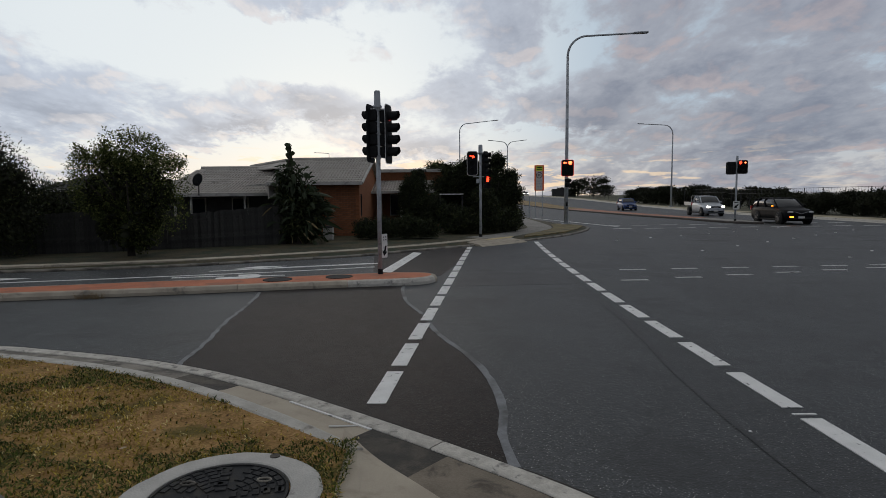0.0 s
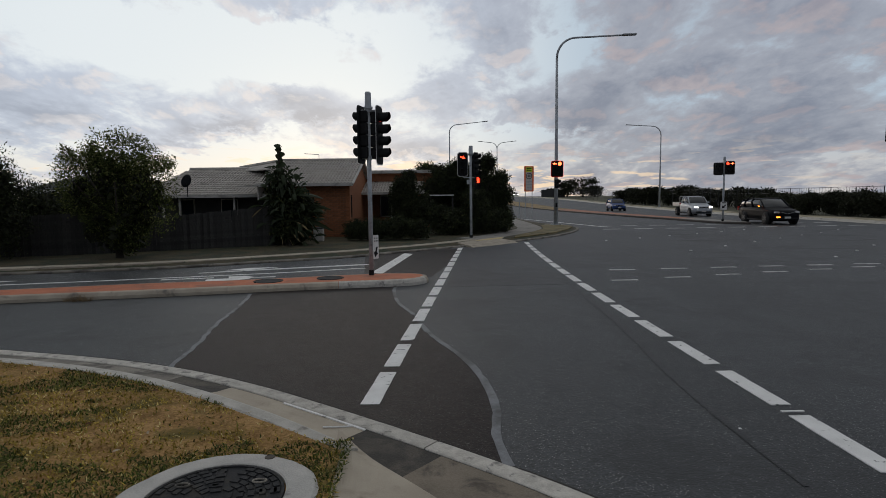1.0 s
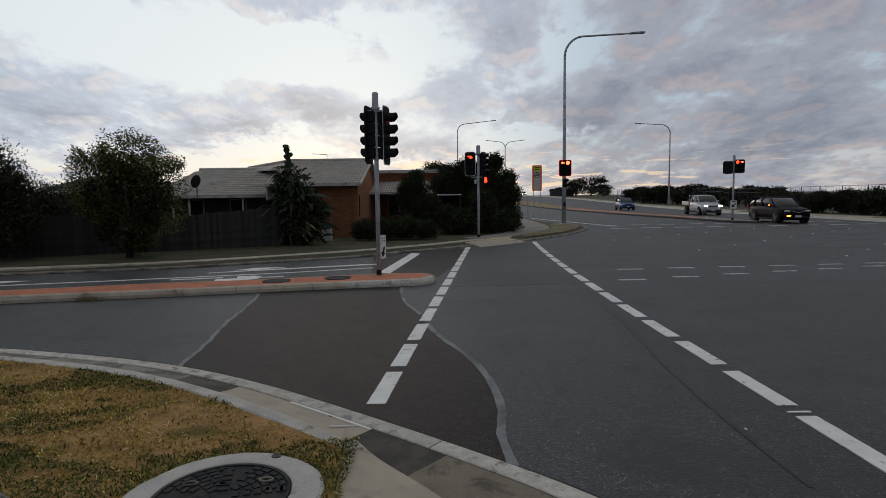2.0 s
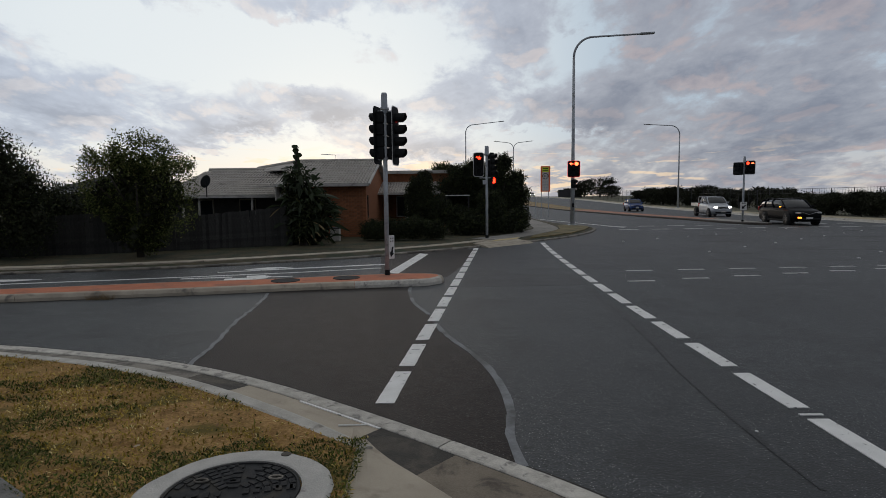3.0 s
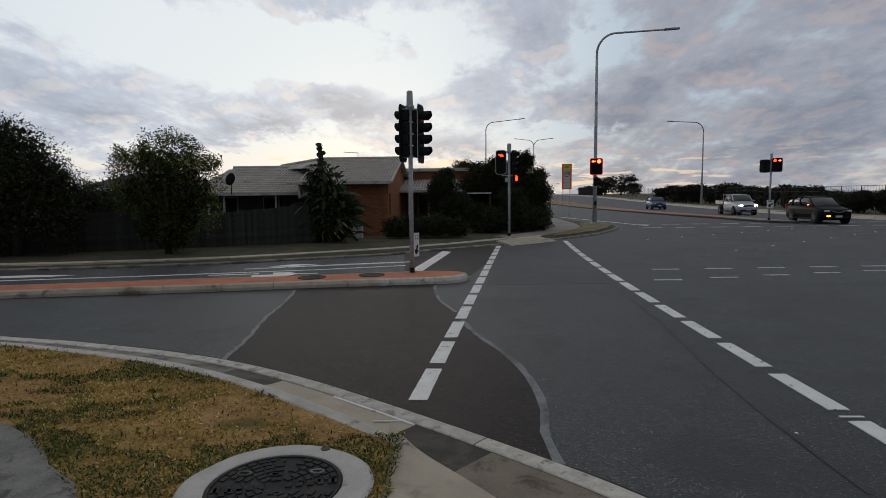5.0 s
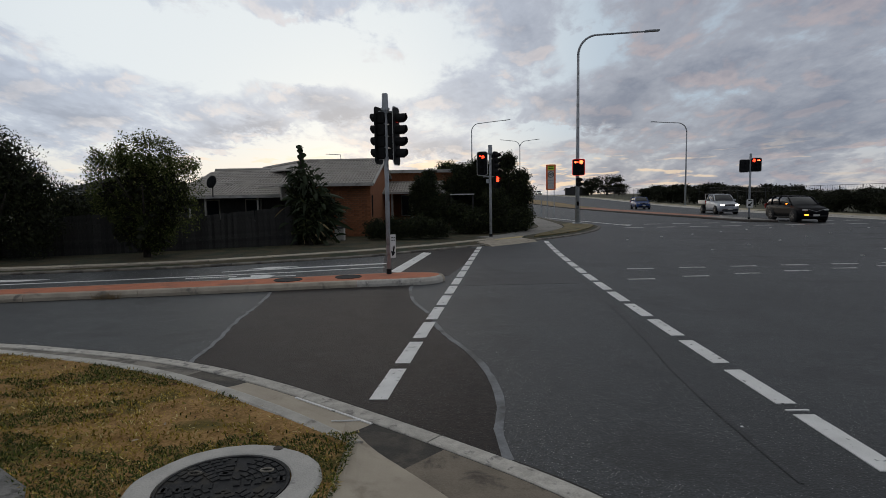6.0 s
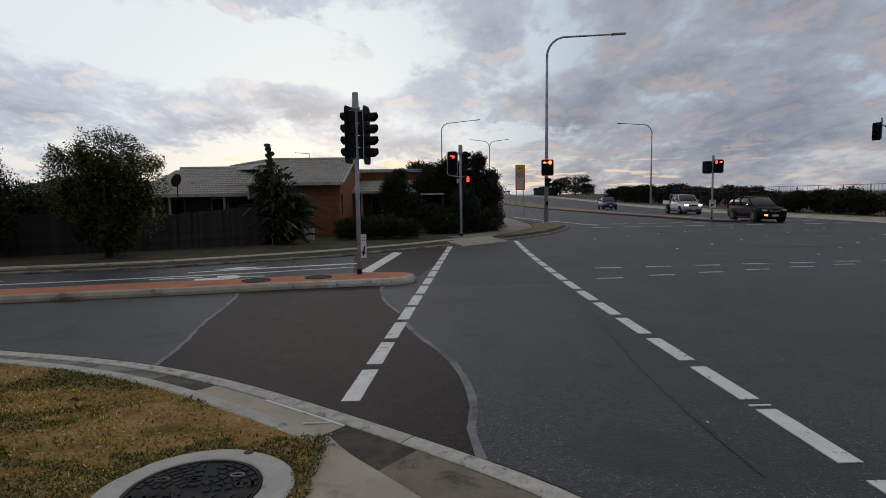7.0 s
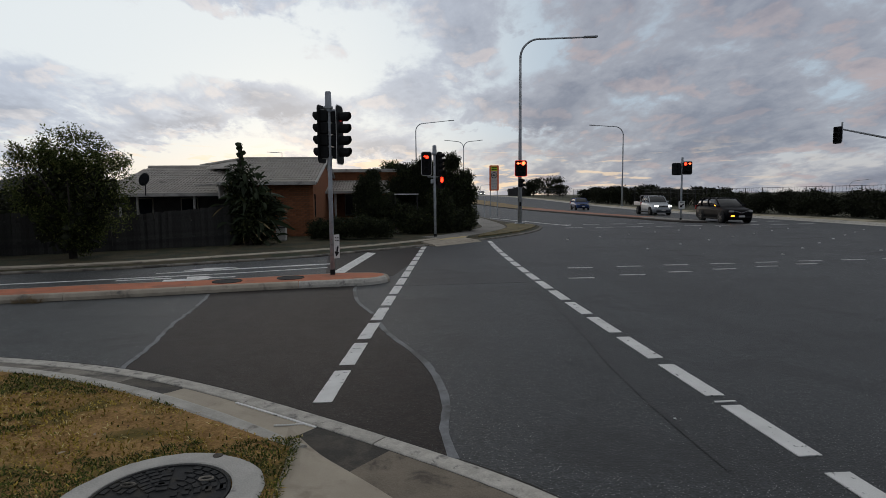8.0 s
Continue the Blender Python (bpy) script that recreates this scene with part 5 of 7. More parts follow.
# dark tree further along the side street
blobs = [((-0.6, 0, 1.1), (1.5, 1.2, 1.15)), ((-1.4, 0, 2.2), (1.4, 1.2, 1.1)), ((0.1, 0, 2.05), (1.0, 1.0, 1.0)), ((-0.4, 0, 2.75), (0.95, 0.8, 0.65)), ((0.75, 0, 1.75), (0.7, 0.7, 0.6)), ((-2.6, 0, 1.6), (1.4, 1.2, 1.5)), ((0.9, 0, 0.9), (0.6, 0.6, 0.8))]
tree((-12.45, 15.1, 0.08), "large dark leafy tree at the side street", [((b[0][0] * 1.2 + 0.15, b[0][1], b[0][2] * 1.12), tuple(q * 1.2 for q in b[1])) for b in blobs], 34000, 0.036, LEAF, 12, 0.13, 2.6, 7, 1.3, inner=0.45)
blobs = [((0, 0, 0.7), (1.2, 0.8, 0.75)), ((0.9, 0.2, 0.8), (0.8, 0.7, 0.65)), ((-0.9, 0.1, 0.85), (0.9, 0.7, 0.75))]
tree((-11.9, 18.6, 0.05), "dark rounded shrub behind the timber fence", [((b[0][0] * 1.5, b[0][1], b[0][2] * 1.4), tuple(q * 1.5 for q in b[1])) for b in blobs], 14000, 0.045, LEAF, 13, 0.05, 1.0, 5, 0.6, "shrub", "shrub")

# dense mixed trees right of the house, by the second signal post
blobs = [((-0.55, 0, 1.0), (0.7, 0.7, 0.95)), ((-0.55, 0, 1.9), (0.62, 0.6, 0.65)), ((-0.35, 0, 2.35), (0.34, 0.3, 0.35)), ((-0.85, 0, 1.5), (0.4, 0.4, 0.5)), ((0.1, 0, 0.9), (0.6, 0.6, 0.9))]
tree((-0.62, 24.0, 0.1), "dark bushy tree in front of the porch", blobs, 17000, 0.036, LEAF, 21, 0.08, 2.0, 5, 0.5)
blobs = [((0, 0, 1.2), (1.1, 0.9, 1.25)), ((-0.1, 0, 2.3), (0.85, 0.8, 0.75)), ((0.75, 0, 1.9), (0.8, 0.8, 0.9)), ((-0.75, 0, 1.8), (0.75, 0.7, 0.8)), ((0.5, 0, 2.85), (0.55, 0.5, 0.5)), ((-0.45, 0, 2.75), (0.45, 0.4, 0.35))]
tree((0.75, 27.0, 0.1), "tall dark tree with feathery crown beside the house", blobs, 22000, 0.037, LEAF, 22, 0.11, 2.6, 6, 0.8)
blobs = [((0, 0, 1.1), (0.95, 0.9, 1.15)), ((0.35, 0, 1.75), (0.9, 0.8, 0.95)), ((-0.25, 0, 2.35), (0.72, 0.7, 0.85)), ((0.15, 0, 3.05), (0.45, 0.45, 0.5)), ((0.85, 0, 1.55), (0.55, 0.5, 0.7)), ((0.75, 0, 2.35), (0.45, 0.4, 0.45)), ((-0.75, 0, 2.7), (0.45, 0.4, 0.45)), ((0.9, 0, 0.6), (0.5, 0.5, 0.6))]
tree((2.35, 26.3, 0.1), "tall dark tree with uneven crown at the corner", blobs, 26000, 0.037, LEAF, 23, 0.12, 2.8, 7, 0.9)
blobs = [((0, 0, 2.2), (1.5, 1.0, 0.9)), ((-1.5, 0, 2.1), (0.9, 0.8, 0.8)), ((0.9, 0, 2.8), (0.8, 0.7, 0.65)), ((-0.6, 0, 2.95), (0.7, 0.6, 0.5)), ((1.6, 0, 2.2), (0.8, 0.7, 0.9)), ((0.2, 0, 1.1), (1.4, 0.9, 1.0))]
tree((0.3, 31.0, 0.1), "olive-green tree behind the carport", blobs, 22000, 0.042, LEAF_PALE, 29, 0.12, 2.8, 7, 1.0)
blobs = [((0, 0, 0.55), (0.75, 0.6, 0.6)), ((0.6, 0.1, 0.6), (0.7, 0.6, 0.6)), ((-0.45, 0, 0.75), (0.55, 0.5, 0.5)), ((1.1, 0.1, 0.9), (0.6, 0.6, 0.9)), ((0.95, 0, 1.35), (0.5, 0.5, 0.6))]
tree((0.70, 23.5, 0.1), "dark low shrubs behind the signal post", blobs, 11000, 0.036, LEAF, 24, 0.05, 0.9, 5, 0.5, "shrub", "shrub")
blobs = [((0, 0, 0.4), (0.7, 0.5, 0.45)), ((0.8, 0.1, 0.42), (0.7, 0.5, 0.45)), ((-0.7, 0, 0.38), (0.5, 0.45, 0.42)), ((1.5, 0.1, 0.35), (0.5, 0.5, 0.38))]
tree((-2.08, 20.7, 0.1), "low dark green hedge in front of the porch", blobs, 12000, 0.030, LEAF, 25, 0.04, 0.5, 5, 0.5, "hedge", "hedge")
blobs = [((0, 0, 0.4), (0.9, 0.5, 0.45)), ((1.2, 0.6, 0.45), (0.9, 0.5, 0.5)), ((2.0, 1.3, 0.5), (0.6, 0.6, 0.55))]
tree((0.80, 23.2, 0.1), "low dark undergrowth under the corner trees", blobs, 5000, 0.05, LEAF, 26, 0.04, 0.5, 5, 0.5, "shrub", "shrub")

# broad-leaved strelitzia clump with a tall spear
st = thing("strelitzia", (-5.05, 18.9, 0.1), "tall broad-leaved banana-like clump with drooping dry leaves", "plant")
rs = random.Random(31)


def blade(bm, base, tip, bend, wid, seg=7):
    """A long paddle leaf on a stalk, split in the middle and drooping."""
    base, tip = Vector(base), Vector(tip)
    d = tip - base
    side = d.cross(Vector((rs.uniform(-1, 1), rs.uniform(-1, 1), rs.uniform(0.2, 1)))).normalized()
    rows = []
    for k in range(seg + 1):
        f = k / seg
        p = base + d * f + Vector((0, 0, bend * (f - f * f * 1.6)))
        wd = wid * (0.08 if f < 0.25 else math.sin(math.pi * min(1.0, (f - 0.25) / 0.75 * 0.92 + 0.06)) ** 0.7)
        up = d.cross(side).normalized() * wd * 0.25
        rows.append((bm.verts.new(p - side * wd + up), bm.verts.new(p), bm.verts.new(p + side * wd + up)))
    for a, b in zip(rows, rows[1:]):
        bm.faces.new((a[0], a[1], b[1], b[0]))
        bm.faces.new((a[1], a[2], b[2], b[1]))


def clump_reach(z):
    """Half-width of the clump at a height."""
    return 1.10 - 0.55 * min(1.0, max(0.0, (z - 0.9) / 1.5)) ** 1.3


for k in range(290):
    bm = bmesh.new()
    a = rs.uniform(0, 2 * math.pi)
    z0 = 0.1 + 2.35 * rs.random() ** 0.85
    w0 = clump_reach(z0)
    r0 = w0 * rs.uniform(0.15, 0.6)
    ln = rs.uniform(0.32, 0.62) * (1.0 if z0 < 1.6 else 0.75)
    up = rs.uniform(-0.18, 0.46)
    b = ((0.85 * (1 - z0 / 2.7) if z0 > 0.6 else 0.4) + r0 * math.cos(a), r0 * math.sin(a) * 0.75, z0)
    out = min(ln, max(0.12, 1.08 * w0 - r0)) * rs.uniform(0.7, 1.1)
    t_ = (b[0] + out * math.cos(a), b[1] + out * math.sin(a) * 0.8, min(2.7, z0 + up))
    blade(bm, b, t_, rs.uniform(0.2, 0.45), rs.uniform(0.03, 0.08), 6)
    part("leaf", bm, LEAF_BROAD, st)
# a few long fronds that arch out of the mass
for ang, z0, reach, rise_ in ((0.15, 1.05, 1.75, 0.35), (0.0, 0.8, 1.8, -0.1), (0.1, 1.5, 1.5, 0.25), (0.3, 1.3, 1.7, -0.05), (3.0, 1.2, 1.0, 0.2), (0.5, 1.5, 0.85, 0.35), (2.8, 1.7, 0.7, 0.45), (5.9, 0.6, 1.15, -0.15), (3.4, 0.7, 0.95, -0.1)):
    bm = bmesh.new()
    blade(bm, (0.25 * math.cos(ang), -0.2, z0), (reach * math.cos(ang), 0.4 * math.sin(ang) - 0.2, z0 + rise_), 0.4, 0.085)
    part("leaf", bm, LEAF_BROAD, st)
for k in range(18):
    bm = bmesh.new()
    a = 2.4 * k
    z0 = 2.05 + 0.066 * k
    rr = 0.19 - 0.006 * k
    blade(bm, (0.07 + 0.02 * math.cos(a), 0, z0 - 0.12), (0.1 + rr * math.cos(a), rr * 0.8 * math.sin(a), z0 + 0.18), 0.10, 0.11, 6)
    part("spear_leaf", bm, LEAF_BROAD, st)
bm = bmesh.new()
tube(bm, [(0.02, 0, 1.4), (0.06, 0, 2.3), (0.1, 0, 3.2)], [0.06, 0.05, 0.025], 8)
part("stem", bm, BARK, st)
for k in range(7):
    bm = bmesh.new()
    x = rs.uniform(-0.35, 0.4)
    tube(bm, [(x, rs.uniform(-0.2, 0.2), -0.02), (x * 0.8, 0, 0.8), (x * 0.6, 0, 1.6)], [0.07, 0.055, 0.04], 8)
    part("stem", bm, BARK, st)
DRY = surface("dry_leaf", (0.20, 0.15, 0.07), (0.32, 0.26, 0.13), 6, 0.8)
for dx, dz in ((1.05, 0.55), (0.9, 0.35), (0.75, 0.2), (0.2, 0.1), (0.55, 0.05), (-0.75, 1.0)):
    bm = bmesh.new()
    blade(bm, (dx * 0.55, -0.25, dz + 0.25), (dx, -0.4, dz), 0.10, 0.03)
    part("dry_leaf", bm, DRY, st, "pale dry leaf")
leaf_mesh("undergrowth", [((0.35, 0.1, 1.0), (0.75, 0.5, 1.0)), ((0.55, 0.1, 1.2), (0.8, 0.5, 0.6)), ((0.3, 0.1, 0.5), (0.7, 0.5, 0.5)), ((0.02, 0.1, 1.8), (0.5, 0.4, 0.75))], 6500, 0.085, LEAF, st, 77, shell=0.1, slim=0.35)

# ---- house ----
TILE = surface("roof_tile", (0.33, 0.31, 0.28), (0.48, 0.45, 0.41), 1.6, 0.9, bump=0.3, fine=30, stain=(0.15, 0.14, 0.125), stain_scale=1.4, stain_lo=0.55, stain_hi=0.78, rand=0.08)
BRICK = surface("brown_brick", (0.20, 0.075, 0.032), (0.31, 0.125, 0.055), 9, 0.9, bump=0.3, fine=50, rand=0.2)
MORTAR = surface("mortar", (0.10, 0.07, 0.05), (0.15, 0.11, 0.08), 10, 0.95, bump=0.3)
FASCIA = surface("pale_fascia", (0.38, 0.37, 0.34), (0.48, 0.46, 0.43), 4, 0.7, bump=0.05, stain=(0.28, 0.27, 0.25), stain_scale=2)
# wall colour with eave and patio shade put in; also plain dark parts
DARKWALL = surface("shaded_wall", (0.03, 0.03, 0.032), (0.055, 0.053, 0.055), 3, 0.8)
m_, net_, pglass = material("window_glass")
pglass.inputs["Base Color"].default_value = rgb(0.015, 0.02, 0.025)
pglass.inputs["Roughness"].default_value = 0.08
pglass.inputs["Specular IOR Level"].default_value = 0.06
GLASS = m_

house = thing("house", (0, 0, 0.0), "low brown brick house with grey tiled roof", "house")
roof_left = [280]


def wall_box(name, x0, x1, y0, y1, z0, z1, mat, parent, lab=""):
    bm = bmesh.new()
    box(bm, ((x0 + x1) / 2, (y0 + y1) / 2, (z0 + z1) / 2), (abs(x1 - x0), abs(y1 - y0), abs(z1 - z0)))
    return part(name, bm, mat, parent, lab)


def tile_data():
    """One concrete roof tile: a rolled sheet with a thick front edge, 0.27 by 0.34."""
    bm = bmesh.new()
    n = 10
    rows = []
    for v, lift in ((0.0, 0.035), (0.34, 0.006)):
        for low in (0, 1):
            rows.append([bm.verts.new((0.26 * (k / n - 0.5), v, lift + 0.020 * math.cos(4 * math.pi * k / n) - (0.022 if low else 0))) for k in range(n + 1)])
    for a, b in ((0, 2), (1, 0), (3, 1), (2, 3)):
        for k in range(n):
            bm.faces.new((rows[a][k], rows[a][k + 1], rows[b][k + 1], rows[b][k]))
    bmesh.ops.recalc_face_normals(bm, faces=bm.faces)
    bmesh.ops.scale(bm, vec=(UNIT, UNIT, UNIT), verts=bm.verts)
    me = bpy.data.meshes.new("tile")
    bm.to_mesh(me)
    bm.free()
    me.materials.append(TILE)
    return me


TILE_ME = tile_data()


def tiled_plane(parent, x0, x1, y0, z0, y1, z1, cutl=0.0, cutr=0.0):
    """Rows of tiles up a slope that faces the street. cutl, cutr: how far the hip ends lean in at the ridge."""
    run = math.hypot(y1 - y0, z1 - z0)
    pit = math.atan2(z1 - z0, y1 - y0)
    rows = int(run / 0.30)
    base = Matrix.Rotation(pit, 4, "X")
    verts, faces = [], []
    src = [v.co.copy() for v in TILE_ME.vertices]
    fsrc = [tuple(p.vertices) for p in TILE_ME.polygons]
    for r_ in range(rows):
        f = r_ / rows
        a, b = x0 + cutl * f, x1 - cutr * f
        n = int((x1 - x0) / 0.26)
        for k in range(n):
            x = x0 + (k + 0.5) * (x1 - x0) / n
            if x - 0.13 < a or x + 0.13 > b + 0.02:
                continue
            m = Matrix.Translation((x * UNIT, (y0 + (y1 - y0) * f) * UNIT, (z0 + (z1 - z0) * f + rb.uniform(-0.004, 0.004)) * UNIT)) @ base
            if roof_left[0] > 0:
                ob = new("tile", TILE_ME)
                ob.parent = parent
                ob.matrix_basis = m
                roof_left[0] -= 1
            else:
                o = len(verts)
                verts += [tuple(m @ v) for v in src]
                faces += [tuple(i + o for i in q) for q in fsrc]
    if verts:
        me = bpy.data.meshes.new("tiles")
        me.from_pydata(verts, [], faces)
        me.materials.append(TILE)
        ob = new("tiles", me)
        ob.parent = parent
        tagged(ob, kind="stuff")


def slab_roof(name, pts, thick, mat, parent, lab=""):
    """A thick sloping roof sheet on four corners."""
    bm = bmesh.new()
    a = [bm.verts.new(p) for p in pts]
    b = [bm.verts.new((p[0], p[1], p[2] - thick)) for p in pts]
    bm.faces.new(a)
    bm.faces.new(b[::-1])
    for i in range(len(a)):
        bm.faces.new((a[i], b[i], b[(i + 1) % len(a)], a[(i + 1) % len(a)]))
    bmesh.ops.recalc_face_normals(bm, faces=bm.faces)
    return part(name, bm, mat, parent, lab)


# right wing with a gable towards the road
XR, YE, YR, ZE, ZR = -3.15, 22.35, 26.2, 2.20, 3.32
roof = slab_roof("roof", [(-6.75, YE, ZE), (XR, YE, ZE), (XR, YR, ZR), (-6.75, YR, ZR)], 0.06, TILE, house, "grey concrete tile roof")
slab_roof("roof", [(-6.75, YR, ZR), (XR, YR, ZR), (XR, 30.0, ZE), (-6.75, 30.0, ZE)], 0.06, TILE, house)
tiled_plane(roof, -6.8, XR + 0.03, YE - 0.03, ZE, YR, ZR)
bm = bmesh.new()
tube(bm, [(-9.3, 28.2, 3.16), (-6.75, YR, ZR + 0.03), (XR - 0.02, YR, ZR + 0.03)], 0.075, 10)
part("ridge_cap", bm, TILE, house)
# hip behind the lower ridge, and the closed end of the wing
slab_roof("roof", [(-6.75, YR, ZR), (-9.3, 28.2, 3.13), (-9.0, 27.2, 2.95), (-6.75, 25.0, 2.95)], 0.05, TILE, house)
slab_roof("roof", [(-6.75, YR, ZR), (-9.3, 28.2, 3.13), (-9.3, 31.0, 2.4), (-6.75, 31.0, 2.4)], 0.05, TILE, house)
slab_roof("roof_end", [(-6.76, YE, ZE - 0.02), (-6.76, YR, ZR - 0.02), (-6.72, YR, ZR - 0.02), (-6.72, YE, ZE - 0.02)], 0.62, TILE, house)
wall_box("gutter", -6.78, XR + 0.05, YE - 0.14, YE - 0.02, ZE - 0.10, ZE + 0.02, FASCIA, house, "pale gutter and fascia")
for y0, z0, y1, z1 in ((YE - 0.05, ZE, YR, ZR), (30.0, ZE, YR, ZR)):
    bm = bmesh.new()
    tube(bm, [(XR + 0.05, y0, z0 - 0.03), (XR + 0.05, y1, z1 - 0.03)], 0.06, 6)
    part("barge_board", bm, FASCIA, house, "pale barge board on the gable")
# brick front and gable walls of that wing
# recess shade is put into this wall's colour
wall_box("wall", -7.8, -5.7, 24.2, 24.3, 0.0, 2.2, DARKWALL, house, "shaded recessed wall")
front = wall_box("wall", -5.7, -3.42, 22.75, 22.9, 0.0, 2.15, MORTAR, house, "brown brick wall")
bm = bmesh.new()
prism(bm, [(22.75, 0.0), (29.6, 0.0), (29.6, 2.2), (26.2, 3.22), (22.75, 2.16)], -0.08, 0.08)
for v in bm.verts:
    v.co = Vector((-3.35 + v.co.z, v.co.x, v.co.y))
bmesh.ops.recalc_face_normals(bm, faces=bm.faces)
gable = part("gable_wall", bm, BRICK, house, "brown brick gable wall")
wall_box("soffit", -7.6, XR, YE, 22.8, ZE - 0.10, ZE - 0.06, FASCIA, house)
wall_box("window", -3.285, -3.262, 23.05, 23.35, 0.85, 1.75, GLASS, gable, "narrow dark window")

# lower left wing with hip end
slab_roof("roof", [(-11.9, 23.0, 1.80), (-6.2, 23.0, 1.80), (-6.2, 27.2, 3.02), (-11.3, 27.2, 3.02)], 0.06, TILE, house, "grey tile roof of the lower wing")
slab_roof("roof", [(-11.9, 23.0, 1.80), (-11.3, 27.2, 3.02), (-11.3, 31, 1.8), (-12.0, 31, 1.8)], 0.06, TILE, house)
tiled_plane(house, -11.9, -6.2, 22.97, 1.80, 27.2, 3.02, 0.6, 0.0)
wall_box("gutter", -11.95, -6.2, 22.86, 22.98, 1.70, 1.82, FASCIA, house, "pale gutter")
bm = bmesh.new()
tube(bm, [(-11.3, 27.2, 3.05), (-8.6, 27.2, 3.05)], 0.075, 10)
part("ridge_cap", bm, TILE, house)
# patio wall darkened in its colour for the shade under the eave
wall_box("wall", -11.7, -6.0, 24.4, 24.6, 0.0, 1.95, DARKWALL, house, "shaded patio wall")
for x in (-10.75, -10.1, -7.95):
    wall_box("veranda_post", x, x + 0.07, 23.05, 23.12, 0.0, 1.75, FASCIA, house, "pale veranda post")
for x0, x1 in ((-10.6, -10.0), (-8.9, -8.2), (-7.7, -6.6)):
    wn = wall_box("window", x0, x1, 24.34, 24.40, 0.7, 1.65, FASCIA, house, "patio window")
    wall_box("pane", x0 + 0.05, x1 - 0.05, 24.32, 24.34, 0.74, 1.61, GLASS, wn)

# porch and upper wall right of the gable
slab_roof("roof", [(-3.35, 26.6, 1.86), (-0.35, 26.6, 1.86), (-0.5, 28.6, 2.42), (-3.35, 28.6, 2.42)], 0.06, TILE, house, "tiled porch roof")
tiled_plane(house, -3.30, -0.4, 26.57, 1.86, 28.6, 2.42)
wall_box("gutter", -3.35, -0.35, 26.47, 26.58, 1.78, 1.88, FASCIA, house)
wall_box("wall", -3.3, 0.2, 28.6, 28.75, 0.0, 2.84, BRICK, house, "brown brick upper wall")
wall_box("fascia", -3.5, 0.4, 28.30, 28.42, 2.82, 2.97, FASCIA, house, "pale flat fascia")
slab_roof("roof", [(-3.5, 28.42, 2.96), (0.4, 28.42, 2.96), (0.4, 32, 3.1), (-3.5, 32, 3.1)], 0.05, TILE, house)
for x in (-2.9, -1.95, -1.0):
    wall_box("veranda_post", x, x + 0.09, 26.7, 26.79, 0.1, 1.85, FASCIA, house)
wn = wall_box("window", -2.6, -1.2, 28.5, 28.58, 0.7, 1.75, FASCIA, house, "dark porch window")
wall_box("pane", -2.55, -1.25, 28.47, 28.5, 0.75, 1.70, GLASS, wn)
# side carport with pale edge
cp = thing("carport", (0.6, 28.2, 0.1), "carport with pale roof edge behind the trees", "carport")
bm = bmesh.new()
box(bm, (-0.2, -2.2, 1.62), (1.1, 0.06, 0.05))
part("roof_edge", bm, WHITE, cp)
bm = bmesh.new()
box(bm, (-0.2, -1.2, 1.60), (1.1, 2.0, 0.03))
part("roof", bm, DARKWALL, cp)
for x in (-0.7, 0.3):
    bm = bmesh.new()
    box(bm, (x, -2.1, 0.79), (0.07, 0.07, 1.6))
    part("post", bm, DARKWALL, cp)
bm = bmesh.new()
box(bm, (-0.2, -0.22, 0.78), (1.1, 0.06, 1.58))
part("rear_wall", bm, DARKWALL, cp)

# floor slab joining the wings
wall_box("floor_slab", -11.8, 0.3, 22.9, 31.0, -0.05, 0.03, PATHM, house)

# bricks of the front wall, laid in courses
bm = bmesh.new()
box(bm, (0, 0, 0), (0.216, 0.03, 0.068))
bmesh.ops.scale(bm, vec=(UNIT, UNIT, UNIT), verts=bm.verts)
BRICK_ME = bpy.data.meshes.new("brick")
bm.to_mesh(BRICK_ME)
bm.free()
BRICK_ME.materials.append(BRICK)
for row in range(27):
    for k in range(10):
        ob = new("brick", BRICK_ME)
        ob.parent = front
        ob.matrix_basis = pose((-5.55 + 0.226 * k + 0.113 * (row % 2)) * UNIT, (22.738 + rb.uniform(-0.002, 0.002)) * UNIT, (0.08 + 0.0785 * row) * UNIT)

# satellite dish and antenna
dish = thing("satellite_dish", (-9.62, 22.75, 1.74), "dark satellite dish at the patio roof edge", "satellite dish")
bm = bmesh.new()
seg = 24
rings = []
for r_ in (0.0, 0.08, 0.16, 0.22):
    rings.append([bm.verts.new((r_ * 0.80 * math.cos(2 * math.pi * k / seg), 0.6 * r_ * r_, r_ * 1.18 * math.sin(2 * math.pi * k / seg))) for k in range(seg)] if r_ else [bm.verts.new((0, 0, 0))])
for k in range(seg):
    bm.faces.new((rings[0][0], rings[1][k], rings[1][(k + 1) % seg]))
for a, b in zip(rings[1:], rings[2:]):
    for k in range(seg):
        bm.faces.new((a[k], b[k], b[(k + 1) % seg], a[(k + 1) % seg]))
r = bmesh.ops.extrude_face_region(bm, geom=list(bm.faces))
bmesh.ops.translate(bm, vec=(0, 0.012, 0), verts=[v for v in r["geom"] if isinstance(v, bmesh.types.BMVert)])
bmesh.ops.recalc_face_normals(bm, faces=bm.faces)
o = part("reflector", bm, BLACK, dish, "dark oval reflector", True)
o.matrix_basis = pose(0, -0.05, 0.62 * UNIT, 0, 22, 10)
bm = bmesh.new()
tube(bm, [(0, 0.05, 0), (0.02, 0.03, 0.45), (0, 0.0, 0.62)], 0.022, 8)
part("mount", bm, BLACK, dish)
bm = bmesh.new()
tube(bm, [(0.02, 0.0, 0.42), (0.1, -0.3, 0.55)], 0.01, 6)
